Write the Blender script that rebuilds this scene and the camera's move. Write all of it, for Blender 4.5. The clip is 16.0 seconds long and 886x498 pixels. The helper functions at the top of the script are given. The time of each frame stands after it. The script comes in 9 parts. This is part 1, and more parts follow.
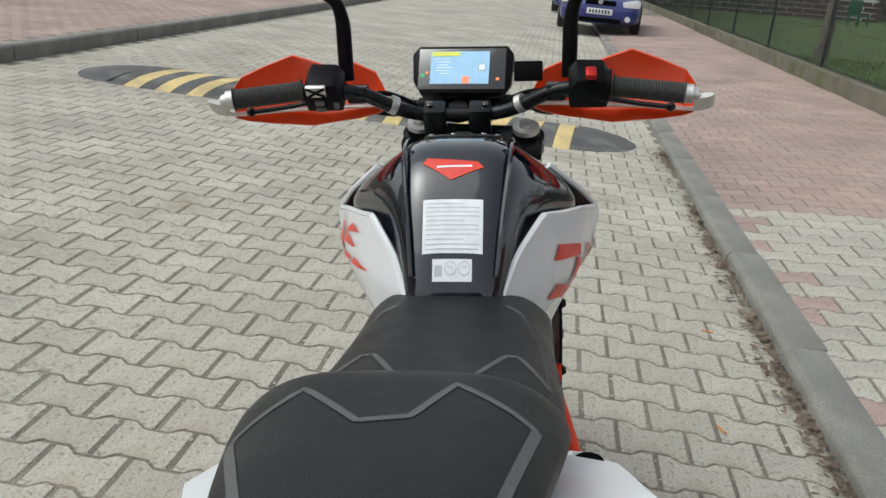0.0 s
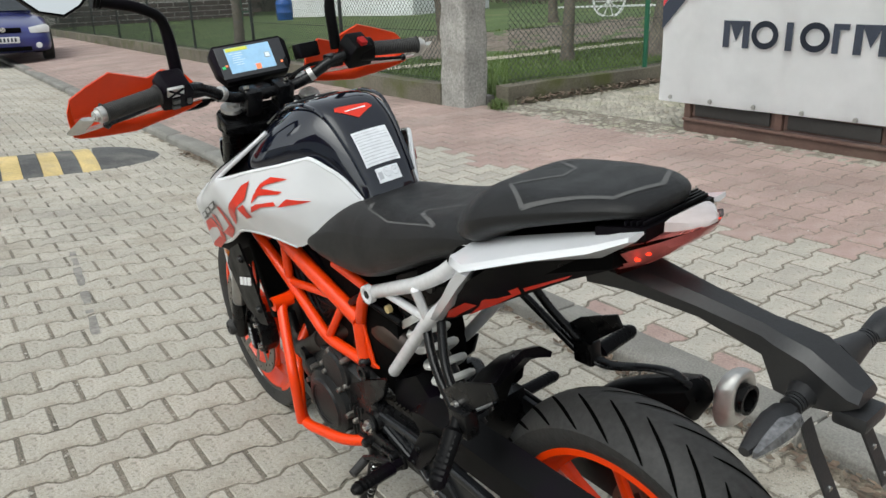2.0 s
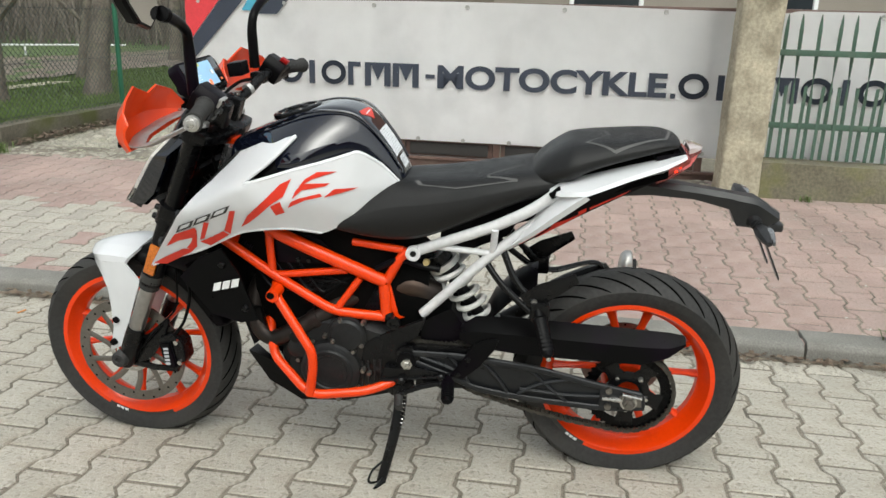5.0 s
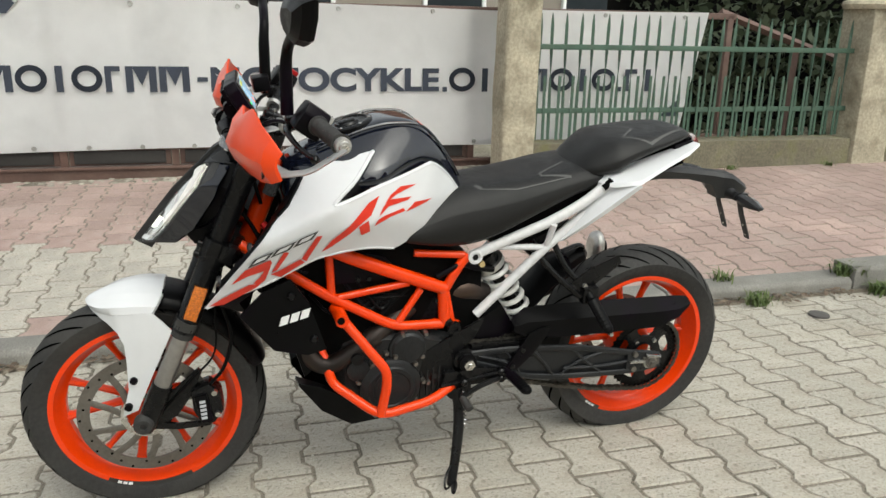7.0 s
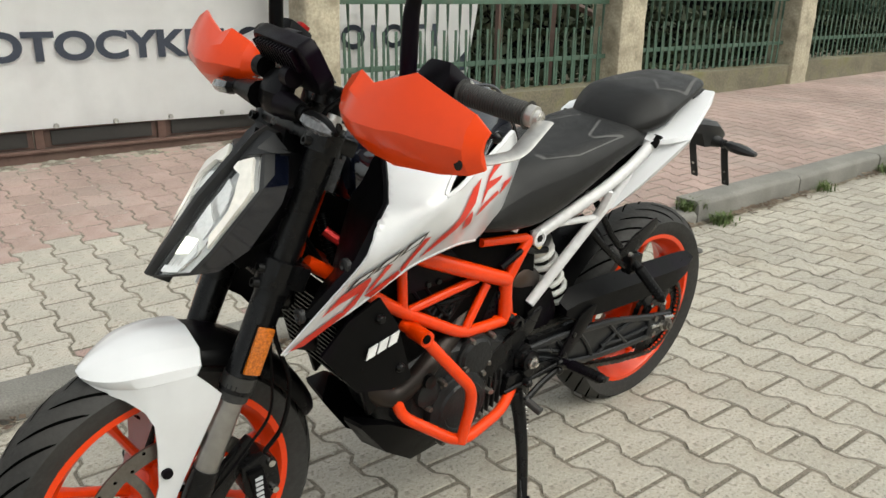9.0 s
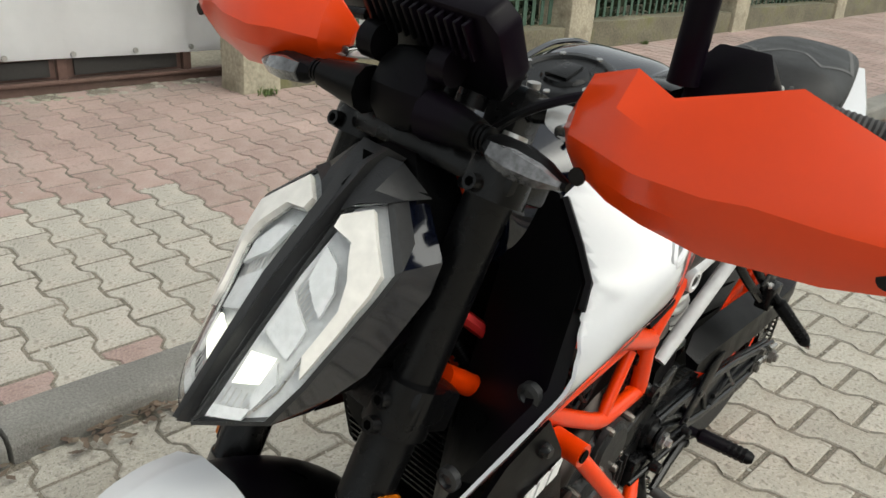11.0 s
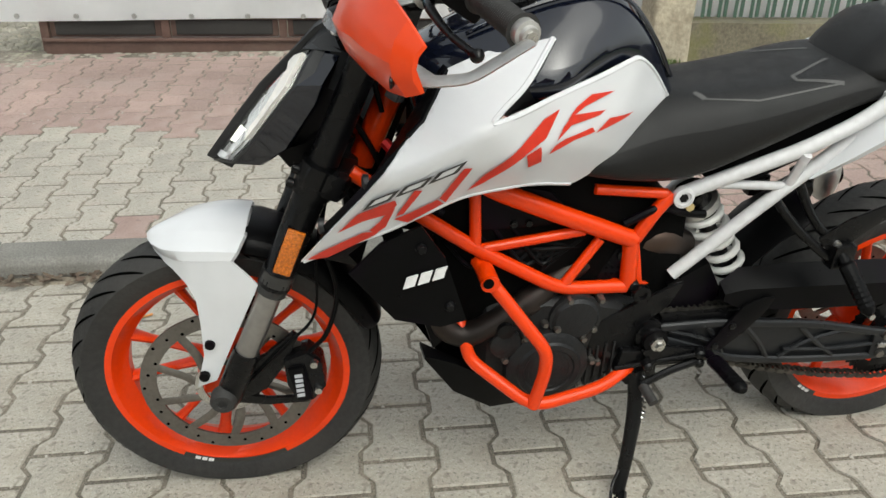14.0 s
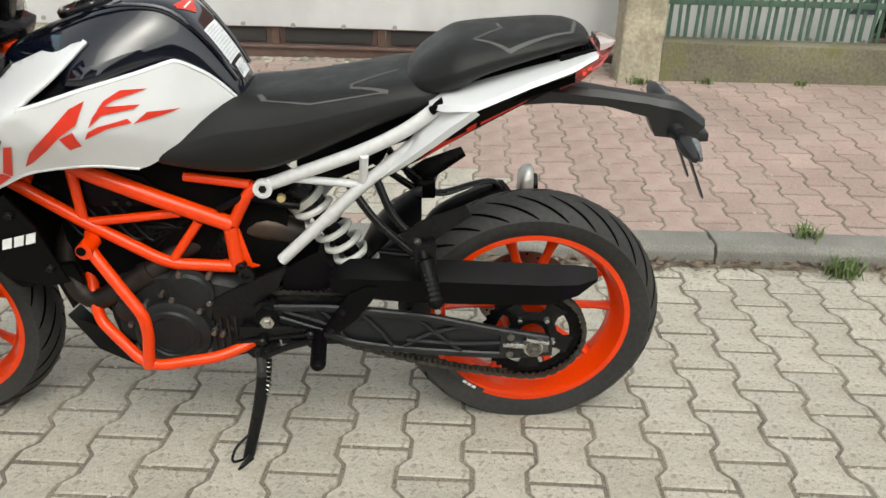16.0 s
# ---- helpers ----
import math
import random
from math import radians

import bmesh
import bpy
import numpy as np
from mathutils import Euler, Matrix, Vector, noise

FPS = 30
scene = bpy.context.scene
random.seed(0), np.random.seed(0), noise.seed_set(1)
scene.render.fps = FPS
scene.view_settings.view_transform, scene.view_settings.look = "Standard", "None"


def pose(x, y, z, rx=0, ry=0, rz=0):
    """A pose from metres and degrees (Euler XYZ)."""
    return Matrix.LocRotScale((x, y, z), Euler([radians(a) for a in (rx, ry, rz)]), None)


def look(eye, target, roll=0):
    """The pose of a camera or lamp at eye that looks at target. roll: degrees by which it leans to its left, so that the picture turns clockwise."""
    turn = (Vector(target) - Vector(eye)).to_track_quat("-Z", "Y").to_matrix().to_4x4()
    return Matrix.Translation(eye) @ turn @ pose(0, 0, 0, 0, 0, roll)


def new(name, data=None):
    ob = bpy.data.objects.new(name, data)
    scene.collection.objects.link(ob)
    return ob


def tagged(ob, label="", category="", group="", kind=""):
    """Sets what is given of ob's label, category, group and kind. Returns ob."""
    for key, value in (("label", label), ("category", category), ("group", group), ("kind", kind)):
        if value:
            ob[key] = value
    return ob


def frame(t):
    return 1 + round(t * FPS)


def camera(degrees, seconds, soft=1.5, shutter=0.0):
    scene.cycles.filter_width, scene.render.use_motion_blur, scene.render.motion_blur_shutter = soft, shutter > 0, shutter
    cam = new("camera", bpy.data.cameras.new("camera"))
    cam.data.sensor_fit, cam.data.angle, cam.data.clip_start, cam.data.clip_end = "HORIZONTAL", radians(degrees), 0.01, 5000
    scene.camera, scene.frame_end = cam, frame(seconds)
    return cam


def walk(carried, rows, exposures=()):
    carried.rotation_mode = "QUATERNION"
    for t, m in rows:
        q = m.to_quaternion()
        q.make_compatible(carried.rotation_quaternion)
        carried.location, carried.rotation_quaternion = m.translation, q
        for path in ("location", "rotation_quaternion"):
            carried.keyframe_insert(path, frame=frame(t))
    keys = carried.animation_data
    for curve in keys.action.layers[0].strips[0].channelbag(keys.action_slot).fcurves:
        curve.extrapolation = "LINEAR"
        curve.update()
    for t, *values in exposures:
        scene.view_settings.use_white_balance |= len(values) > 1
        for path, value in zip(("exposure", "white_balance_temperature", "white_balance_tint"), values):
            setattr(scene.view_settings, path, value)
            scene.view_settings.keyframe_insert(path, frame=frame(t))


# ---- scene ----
cam = camera(59.5, 16.0, soft=1.5)
PATH = [
    (0, (-0.0019, -0.0129, 1.2167), (-0.1211, 1.8518, 0.5034), 4.17),
    (0.5, (-0.0711, -0.1451, 1.2300), (0.0402, 1.7531, 0.6099), 3.22),
    (1, (-0.2635, -0.1969, 1.2151), (0.1916, 1.6486, 0.5931), 1.40),
    (1.5, (-0.5512, -0.2637, 1.2059), (0.2614, 1.4428, 0.5521), -0.69),
    (2, (-0.8495, -0.3111, 1.1867), (0.2823, 1.1981, 0.5222), -2.00),
    (2.5, (-1.1704, -0.2437, 1.1756), (0.2161, 1.0437, 0.5274), -2.50),
    (3, (-1.4726, -0.2219, 1.1755), (0.1033, 0.8393, 0.5505), -1.87),
    (3.5, (-1.6841, -0.0958, 1.1814), (0.0259, 0.7458, 0.5752), -0.85),
    (4, (-1.8178, 0.1122, 1.1700), (-0.0171, 0.7520, 0.5800), 0.16),
    (4.5, (-1.8580, 0.3478, 1.1543), (0.0073, 0.7803, 0.5768), 1.02),
    (5, (-1.9447, 0.5877, 1.1698), (-0.0420, 0.8222, 0.6000), 1.55),
    (7.5, (-1.8430, 1.7911, 1.1834), (-0.1086, 0.9826, 0.6021), 1.03),
    (8, (-1.6874, 2.0060, 1.1688), (-0.0605, 1.0092, 0.5692), 0.95),
    (8.5, (-1.4619, 2.1050, 1.1419), (0.0597, 0.9587, 0.5330), 0.90),
    (11, (-0.5646, 1.9711, 1.1074), (0.6411, 0.5830, 0.3206), 3.91),
    (11.5, (-0.5754, 2.0412, 1.0583), (0.6278, 0.7298, 0.1458), 4.95),
    (12, (-0.6311, 2.0862, 1.0239), (0.6370, 0.9380, -0.0123), 4.80),
    (12.5, (-0.7794, 1.9843, 1.0231), (0.6716, 1.1156, -0.0446), 2.78),
    (13, (-0.9460, 1.8711, 1.0517), (0.6630, 1.2336, 0.0493), 1.76),
    (13.5, (-1.1604, 1.7454, 1.0923), (0.5527, 1.2821, 0.1699), 1.70),
    (14, (-1.3046, 1.5210, 1.1076), (0.4698, 1.1975, 0.2433), 1.21),
    (14.5, (-1.4213, 1.2933, 1.1207), (0.3844, 1.0587, 0.2935), 0.66),
    (15, (-1.5493, 1.1054, 1.1308), (0.2683, 0.9366, 0.3135), 0.61),
    (15.5, (-1.5750, 0.8119, 1.1413), (0.2434, 0.6999, 0.3162), 1.07),
    (16, (-1.5609, 0.5533, 1.1485), (0.2535, 0.5237, 0.3077), 1.34),
]
walk(cam, [(t, look(eye, target, roll)) for t, eye, target, roll in PATH],
     [(0.0, 0.08, 6300, 4), (1.5, 0.12, 6250, 4), (3.0, 0.36, 6550, 4), (4.5, 0.38, 6550, 3), (5.0, 0.34, 6500, 3), (8.5, 0.34, 6800, 3), (11.0, 0.20, 6700, 3), (12.0, 0.14, 6550, 3), (13.5, 0.22, 6600, 3), (15.0, 0.25, 6550, 3), (16.0, 0.38, 6750, 3)])

# ---- daylight: bright overcast with a veiled sun ----
world = bpy.data.worlds.new("sky")
scene.world = world
world.use_nodes = True
wn = world.node_tree
wn.nodes.clear()
sky = wn.nodes.new("ShaderNodeTexSky")
sky.sky_type = "NISHITA"
sky.sun_disc = False
sky.sun_elevation = radians(55)
sky.sun_rotation = radians(253)
sky.air_density, sky.dust_density, sky.ozone_density = 1.0, 4.0, 0.6
veil = wn.nodes.new("ShaderNodeHueSaturation")
veil.inputs["Saturation"].default_value = 0.22
wbg = wn.nodes.new("ShaderNodeBackground")
wbg.inputs["Strength"].default_value = 0.185
wout = wn.nodes.new("ShaderNodeOutputWorld")
wn.links.new(sky.outputs[0], veil.inputs["Color"])
wn.links.new(veil.outputs[0], wbg.inputs["Color"])
wn.links.new(wbg.outputs[0], wout.inputs["Surface"])

sun = new("sun", bpy.data.lights.new("sun", "SUN"))
sun.data.energy, sun.data.angle, sun.data.color = 0.6, radians(60), (1.0, 0.975, 0.94)
sun.matrix_world = look((-4.0, -1.6, 6), (0, 0, 0))


# ---- materials ----
def mat(name, color, rough=0.5, metal=0.0, big=(3.0, 0.12), fine=(60.0, 0.08), bump=(120.0, 0.0), coat=0.0, stain=None,
        spread="", spec=0.5, tint=None, rvar=0.0, speck=(), sheen=0.0):
    """A principled surface with broad and fine variation, optional stains, relief and variation from piece to piece."""
    m = bpy.data.materials.new(name)
    m.use_nodes = True
    nt = m.node_tree
    b = nt.nodes["Principled BSDF"]
    L = nt.links.new
    co = nt.nodes.new("ShaderNodeTexCoord")

    def noise_node(scale, detail=5.0):
        n = nt.nodes.new("ShaderNodeTexNoise")
        n.inputs["Scale"].default_value = scale
        n.inputs["Detail"].default_value = detail
        L(co.outputs["Object"], n.inputs["Vector"])
        return n

    def level(sock, lo, hi):
        r = nt.nodes.new("ShaderNodeMapRange")
        r.inputs["From Min"].default_value, r.inputs["From Max"].default_value = 0.3, 0.7
        r.inputs["To Min"].default_value, r.inputs["To Max"].default_value = lo, hi
        L(sock, r.inputs["Value"])
        return r.outputs["Result"]

    def times(a, c):
        x = nt.nodes.new("ShaderNodeMath")
        x.operation = "MULTIPLY"
        L(a, x.inputs[0])
        L(c, x.inputs[1])
        return x.outputs[0]

    base = nt.nodes.new("ShaderNodeRGB")
    base.outputs[0].default_value = (*color, 1)
    col = base.outputs[0]
    val = times(level(noise_node(big[0]).outputs["Fac"], 1 - big[1], 1 + big[1]), level(noise_node(fine[0]).outputs["Fac"], 1 - fine[1], 1 + fine[1]))
    if spread:
        src = nt.nodes.new("ShaderNodeObjectInfo" if spread == "object" else "ShaderNodeNewGeometry")
        out = src.outputs["Random"] if spread == "object" else src.outputs["Random Per Island"]
        r = nt.nodes.new("ShaderNodeMapRange")
        r.inputs["To Min"].default_value, r.inputs["To Max"].default_value = 0.90, 1.08
        L(out, r.inputs["Value"])
        val = times(val, r.outputs["Result"])
        if tint:
            mx = nt.nodes.new("ShaderNodeMix")
            mx.data_type = "RGBA"
            mx.inputs["B"].default_value = (*tint, 1)
            frac = nt.nodes.new("ShaderNodeMath")
            frac.operation = "MULTIPLY"
            frac.inputs[1].default_value = 7.31
            L(out, frac.inputs[0])
            fr = nt.nodes.new("ShaderNodeMath")
            fr.operation = "FRACT"
            L(frac.outputs[0], fr.inputs[0])
            half = nt.nodes.new("ShaderNodeMath")
            half.operation = "MULTIPLY"
            half.inputs[1].default_value = 0.5
            L(fr.outputs[0], half.inputs[0])
            L(half.outputs[0], mx.inputs["Factor"])
            L(col, mx.inputs["A"])
            col = mx.outputs["Result"]
    mul = nt.nodes.new("ShaderNodeVectorMath")
    mul.operation = "SCALE"
    L(col, mul.inputs[0])
    L(val, mul.inputs["Scale"])
    col = mul.outputs[0]
    if stain:
        scale, tone, amount = stain
        n = noise_node(scale, 8.0)
        mx = nt.nodes.new("ShaderNodeMix")
        mx.data_type = "RGBA"
        r = nt.nodes.new("ShaderNodeMapRange")
        r.inputs["From Min"].default_value, r.inputs["From Max"].default_value = 0.5, 0.72
        r.inputs["To Max"].default_value = amount
        L(n.outputs["Fac"], r.inputs["Value"])
        L(r.outputs["Result"], mx.inputs["Factor"])
        L(col, mx.inputs["A"])
        mx.inputs["B"].default_value = (*tone, 1)
        col = mx.outputs["Result"]
    for scale, tone, edge, amount in speck:
        n = noise_node(scale, 2.0)
        mx = nt.nodes.new("ShaderNodeMix")
        mx.data_type = "RGBA"
        r = nt.nodes.new("ShaderNodeMapRange")
        r.inputs["From Min"].default_value, r.inputs["From Max"].default_value = edge, edge + 0.05
        r.inputs["To Max"].default_value = amount
        L(n.outputs["Fac"], r.inputs["Value"])
        L(r.outputs["Result"], mx.inputs["Factor"])
        L(col, mx.inputs["A"])
        mx.inputs["B"].default_value = (*tone, 1)
        col = mx.outputs["Result"]
    if sheen:
        b.inputs["Sheen Weight"].default_value = sheen
        b.inputs["Sheen Roughness"].default_value = 0.45
    L(col, b.inputs["Base Color"])
    b.inputs["Metallic"].default_value = metal
    b.inputs["Specular IOR Level"].default_value = spec
    if rvar:
        L(level(noise_node(big[0] * 4).outputs["Fac"], max(0.02, rough - rvar), rough + rvar), b.inputs["Roughness"])
    else:
        b.inputs["Roughness"].default_value = rough
    if coat:
        b.inputs["Coat Weight"].default_value = coat
        b.inputs["Coat Roughness"].default_value = 0.05
    if bump[1]:
        bp = nt.nodes.new("ShaderNodeBump")
        bp.inputs["Strength"].default_value = bump[1]
        bp.inputs["Distance"].default_value = 0.004
        L(noise_node(bump[0], 8.0).outputs["Fac"], bp.inputs["Height"])
        L(bp.outputs["Normal"], b.inputs["Normal"])
    return m


def glow(name, color, strength, rough=0.3):
    m = mat(name, color, rough)
    b = m.node_tree.nodes["Principled BSDF"]
    b.inputs["Emission Color"].default_value = (*color, 1)
    b.inputs["Emission Strength"].default_value = strength
    return m


def clear(name, color, rough=0.0, alpha_ior=1.15):
    m = mat(name, color, rough)
    b = m.node_tree.nodes["Principled BSDF"]
    b.inputs["Transmission Weight"].default_value = 1.0
    b.inputs["IOR"].default_value = alpha_ior
    return m


GREY, SAND = (0.412, 0.384, 0.327), (0.190, 0.168, 0.134)
M_road = mat("road_paver", GREY, 0.85, big=(1.3, 0.22), fine=(85, 0.16), bump=(220, 0.7), stain=(2.6, (0.27, 0.235, 0.182), 0.8), spread="island", tint=(0.425, 0.398, 0.345), speck=((310, (0.62, 0.60, 0.55), 0.63, 0.75), (150, (0.12, 0.108, 0.09), 0.61, 0.65), (38, (0.18, 0.158, 0.125), 0.60, 0.5)))
M_road_piece = mat("road_paver_single", GREY, 0.85, big=(9, 0.12), fine=(85, 0.16), bump=(220, 0.7), stain=(7, (0.27, 0.235, 0.182), 0.8), spread="object", tint=(0.425, 0.398, 0.345), speck=((310, (0.62, 0.60, 0.55), 0.63, 0.75), (150, (0.12, 0.108, 0.09), 0.61, 0.65), (38, (0.18, 0.158, 0.125), 0.60, 0.5)))
M_grey = mat("pavement_grey", (0.375, 0.350, 0.306), 0.85, big=(1.3, 0.1), fine=(130, 0.16), bump=(220, 0.7), stain=(2.8, (0.44, 0.37, 0.32), 0.5), spread="island", tint=(0.42, 0.4, 0.345), speck=((310, (0.62, 0.60, 0.55), 0.63, 0.75), (150, (0.12, 0.108, 0.09), 0.61, 0.65), (38, (0.18, 0.158, 0.125), 0.60, 0.5)))
M_grey_piece = mat("pavement_grey_single", (0.375, 0.350, 0.306), 0.85, big=(8, 0.1), fine=(130, 0.16), bump=(220, 0.7), stain=(10, (0.44, 0.37, 0.32), 0.4), spread="object", tint=(0.42, 0.4, 0.345), speck=((310, (0.62, 0.60, 0.55), 0.63, 0.75), (150, (0.12, 0.108, 0.09), 0.61, 0.65), (38, (0.18, 0.158, 0.125), 0.60, 0.5)))
M_red = mat("pavement_red", (0.345, 0.252, 0.222), 0.85, big=(1.3, 0.22), fine=(130, 0.16), bump=(220, 0.7), stain=(2.4, (0.33, 0.28, 0.25), 0.5), spread="island", tint=(0.30, 0.215, 0.195), speck=((310, (0.45, 0.38, 0.35), 0.63, 0.6), (120, (0.15, 0.11, 0.10), 0.62, 0.5), (26, (0.17, 0.13, 0.115), 0.64, 0.35)))
M_red_piece = mat("pavement_red_single", (0.345, 0.252, 0.222), 0.85, big=(8, 0.14), fine=(130, 0.16), bump=(220, 0.7), stain=(10, (0.33, 0.28, 0.25), 0.45), spread="object", tint=(0.31, 0.215, 0.195), speck=((310, (0.45, 0.38, 0.35), 0.63, 0.6), (120, (0.15, 0.11, 0.10), 0.62, 0.5), (26, (0.17, 0.13, 0.115), 0.64, 0.35)))
M_sand = mat("joint_sand", SAND, 0.95, big=(5, 0.3), fine=(190, 0.45), bump=(240, 1.0), stain=(3.5, (0.075, 0.066, 0.052), 0.6), speck=((420, (0.36, 0.33, 0.28), 0.60, 0.8), (300, (0.05, 0.045, 0.035), 0.60, 0.8)))
M_yard = mat("yard_sand", (0.27, 0.245, 0.19), 0.95, big=(2, 0.25), fine=(60, 0.3), bump=(90, 0.8), stain=(3, (0.19, 0.17, 0.12), 0.6))
M_grit = mat("grit", (0.30, 0.28, 0.24), 0.9, spread="island", tint=(0.62, 0.60, 0.54))
M_dirt = mat("gutter_dirt", (0.20, 0.172, 0.132), 0.95, big=(7, 0.3), fine=(120, 0.35), bump=(160, 1.0))
M_kerb = mat("kerb_concrete", (0.200, 0.193, 0.176), 0.9, big=(3, 0.25), fine=(150, 0.25), bump=(260, 0.7), stain=(5, (0.14, 0.132, 0.11), 0.6))
M_pillar = mat("pillar_render", (0.40, 0.36, 0.27), 0.9, big=(2.6, 0.3), fine=(45, 0.22), bump=(80, 0.9), stain=(6, (0.19, 0.165, 0.115), 0.8))
M_post = mat("raw_concrete", (0.30, 0.292, 0.272), 0.92, big=(3, 0.25), fine=(45, 0.28), bump=(45, 1.0), stain=(4, (0.17, 0.16, 0.135), 0.7))
M_plinth = mat("mossy_plinth", (0.125, 0.112, 0.085), 0.95, big=(2.5, 0.25), fine=(50, 0.2), bump=(60, 1.0), stain=(3, (0.075, 0.085, 0.022), 0.9))
M_wall = mat("fence_wall", (0.165, 0.150, 0.105), 0.93, big=(2.5, 0.3), fine=(50, 0.25), bump=(70, 0.9), stain=(5, (0.14, 0.14, 0.055), 0.9))
M_gate = mat("gate_brown", (0.115, 0.068, 0.055), 0.5, big=(2, 0.15), fine=(40, 0.1), bump=(60, 0.1), stain=(6, (0.19, 0.14, 0.11), 0.35))
M_dark = mat("gate_inside", (0.03, 0.028, 0.026), 0.8)
M_banner = mat("banner_vinyl", (0.86, 0.86, 0.86), 0.55, big=(1.2, 0.05), fine=(8, 0.02), bump=(5, 0.25), stain=(2.5, (0.68, 0.68, 0.68), 0.5))
M_navy = mat("banner_navy", (0.028, 0.036, 0.055), 0.55, big=(5, 0.15))
M_bred = mat("banner_red", (0.6, 0.04, 0.05), 0.5, big=(5, 0.1))
M_bblue = mat("banner_blue", (0.06, 0.3, 0.42), 0.5, big=(5, 0.1))
M_metal = mat("zinc", (0.5, 0.5, 0.48), 0.4, 0.9)
M_green = mat("green_paint", (0.055, 0.105, 0.074), 0.6, big=(5, 0.2), fine=(60, 0.12), bump=(80, 0.2), stain=(9, (0.10, 0.105, 0.08), 0.5))
M_gpost = mat("green_post", (0.02, 0.11, 0.06), 0.4, big=(5, 0.15))
M_wire = mat("fence_wire", (0.035, 0.045, 0.04), 0.5, 0.3, big=(5, 0.2))
M_bpost = mat("black_post", (0.03, 0.034, 0.032), 0.55, big=(5, 0.2))
M_lawn = mat("lawn_soil", (0.062, 0.098, 0.026), 0.95, big=(0.5, 0.25), fine=(14, 0.25), bump=(40, 0.8), stain=(0.9, (0.14, 0.15, 0.06), 0.6))
M_blade = mat("grass_blade", (0.082, 0.135, 0.03), 0.7, big=(0.6, 0.25), spread="island", tint=(0.12, 0.135, 0.045))
M_soil = mat("tilled_soil", (0.15, 0.125, 0.10), 0.98, big=(1.5, 0.25), fine=(12, 0.4), bump=(14, 1.0))
M_path = mat("garden_path", (0.42, 0.38, 0.31), 0.95, big=(2, 0.2), bump=(40, 0.6))
M_cobble = mat("field_stone", (0.27, 0.255, 0.215), 0.9, big=(6, 0.2), fine=(80, 0.15), bump=(90, 0.5), spread="island", tint=(0.44, 0.41, 0.34), stain=(3, (0.22, 0.22, 0.12), 0.5))
M_bark = mat("bark", (0.135, 0.115, 0.095), 0.95, big=(6, 0.3), fine=(40, 0.3), bump=(40, 1.0), stain=(5, (0.17, 0.17, 0.11), 0.5))
M_twig = mat("twigs", (0.13, 0.11, 0.095), 0.95, big=(0.4, 0.3), spread="island", tint=(0.17, 0.15, 0.12))
M_leaf = mat("conifer_leaf", (0.022, 0.036, 0.015), 0.75, big=(1, 0.3), spread="island", tint=(0.045, 0.05, 0.02))
M_litter = mat("dry_leaf", (0.115, 0.078, 0.056), 0.9, big=(9, 0.3), spread="island", tint=(0.22, 0.185, 0.135))
M_white = mat("white_render", (0.76, 0.77, 0.78), 0.85, big=(0.8, 0.06), bump=(30, 0.2))
M_house = mat("brown_render", (0.25, 0.22, 0.19), 0.9, big=(0.8, 0.12), bump=(30, 0.3))
M_mortar = mat("mortar", (0.42, 0.4, 0.38), 0.95)
M_roof = mat("roof_tile", (0.16, 0.08, 0.055), 0.8, big=(1, 0.2), bump=(20, 0.6))
M_pane = mat("window_glass", (0.03, 0.035, 0.04), 0.06, 0.0, big=(3, 0.1), fine=(5, 0.05))
M_blue = mat("blue_barrel", (0.02, 0.09, 0.33), 0.4, big=(3, 0.1))
M_bump = mat("bump_rubber", (0.085, 0.085, 0.085), 0.9, big=(3, 0.25), fine=(60, 0.2), bump=(90, 0.8), stain=(4, (0.2, 0.19, 0.17), 0.7))
M_byellow = mat("bump_yellow", (0.56, 0.43, 0.19), 0.85, big=(3, 0.2), fine=(60, 0.15), bump=(90, 0.7), stain=(5, (0.36, 0.3, 0.2), 0.7))
M_scuff = mat("scuffed_rubber", (0.22, 0.209, 0.19), 0.85, big=(8, 0.3), fine=(60, 0.3), bump=(120, 0.5), stain=(14, (0.30, 0.285, 0.255), 0.9))
M_iron = mat("cast_iron", (0.09, 0.085, 0.08), 0.7, 0.3, bump=(60, 0.6))
M_carblue = mat("car_paint", (0.022, 0.028, 0.16), 0.3, 0.2, big=(2, 0.08), coat=0.8)
M_carwhite = mat("van_paint", (0.7, 0.7, 0.7), 0.35, big=(2, 0.05), coat=0.5)
M_plate = mat("number_plate", (0.7, 0.7, 0.7), 0.4)
M_tyre = mat("tyre_rubber", (0.030, 0.0294, 0.0288), 0.60, spec=0.3, big=(6, 0.25), fine=(90, 0.2), bump=(160, 0.25), stain=(5, (0.046, 0.043, 0.039), 0.5))
# near-black for uncut grooves, slots and holes, their shade put into colour
M_recess_shade = mat("recess_shade", (0.002, 0.002, 0.002), 1.0, spec=0.0)
M_orange = mat("orange_powdercoat", (0.74, 0.044, 0.001), 0.33, spec=0.3, big=(6, 0.06), fine=(120, 0.04), coat=0.32, rvar=0.05)
M_guard = mat("orange_red_plastic", (0.74, 0.052, 0.004), 0.32, spec=0.3, big=(5, 0.015), fine=(60, 0.02), coat=0.3, rvar=0.03)
M_wplast = mat("white_plastic", (0.67, 0.68, 0.70), 0.22, big=(3, 0.02), fine=(50, 0.01), coat=0.5, rvar=0.05)
M_wframe = mat("white_powdercoat", (0.62, 0.62, 0.63), 0.35, big=(5, 0.05), coat=0.3, rvar=0.05)
M_gloss = mat("black_lacquer", (0.0035, 0.0048, 0.011), 0.08, spec=0.5, big=(3, 0.1), coat=0.7)
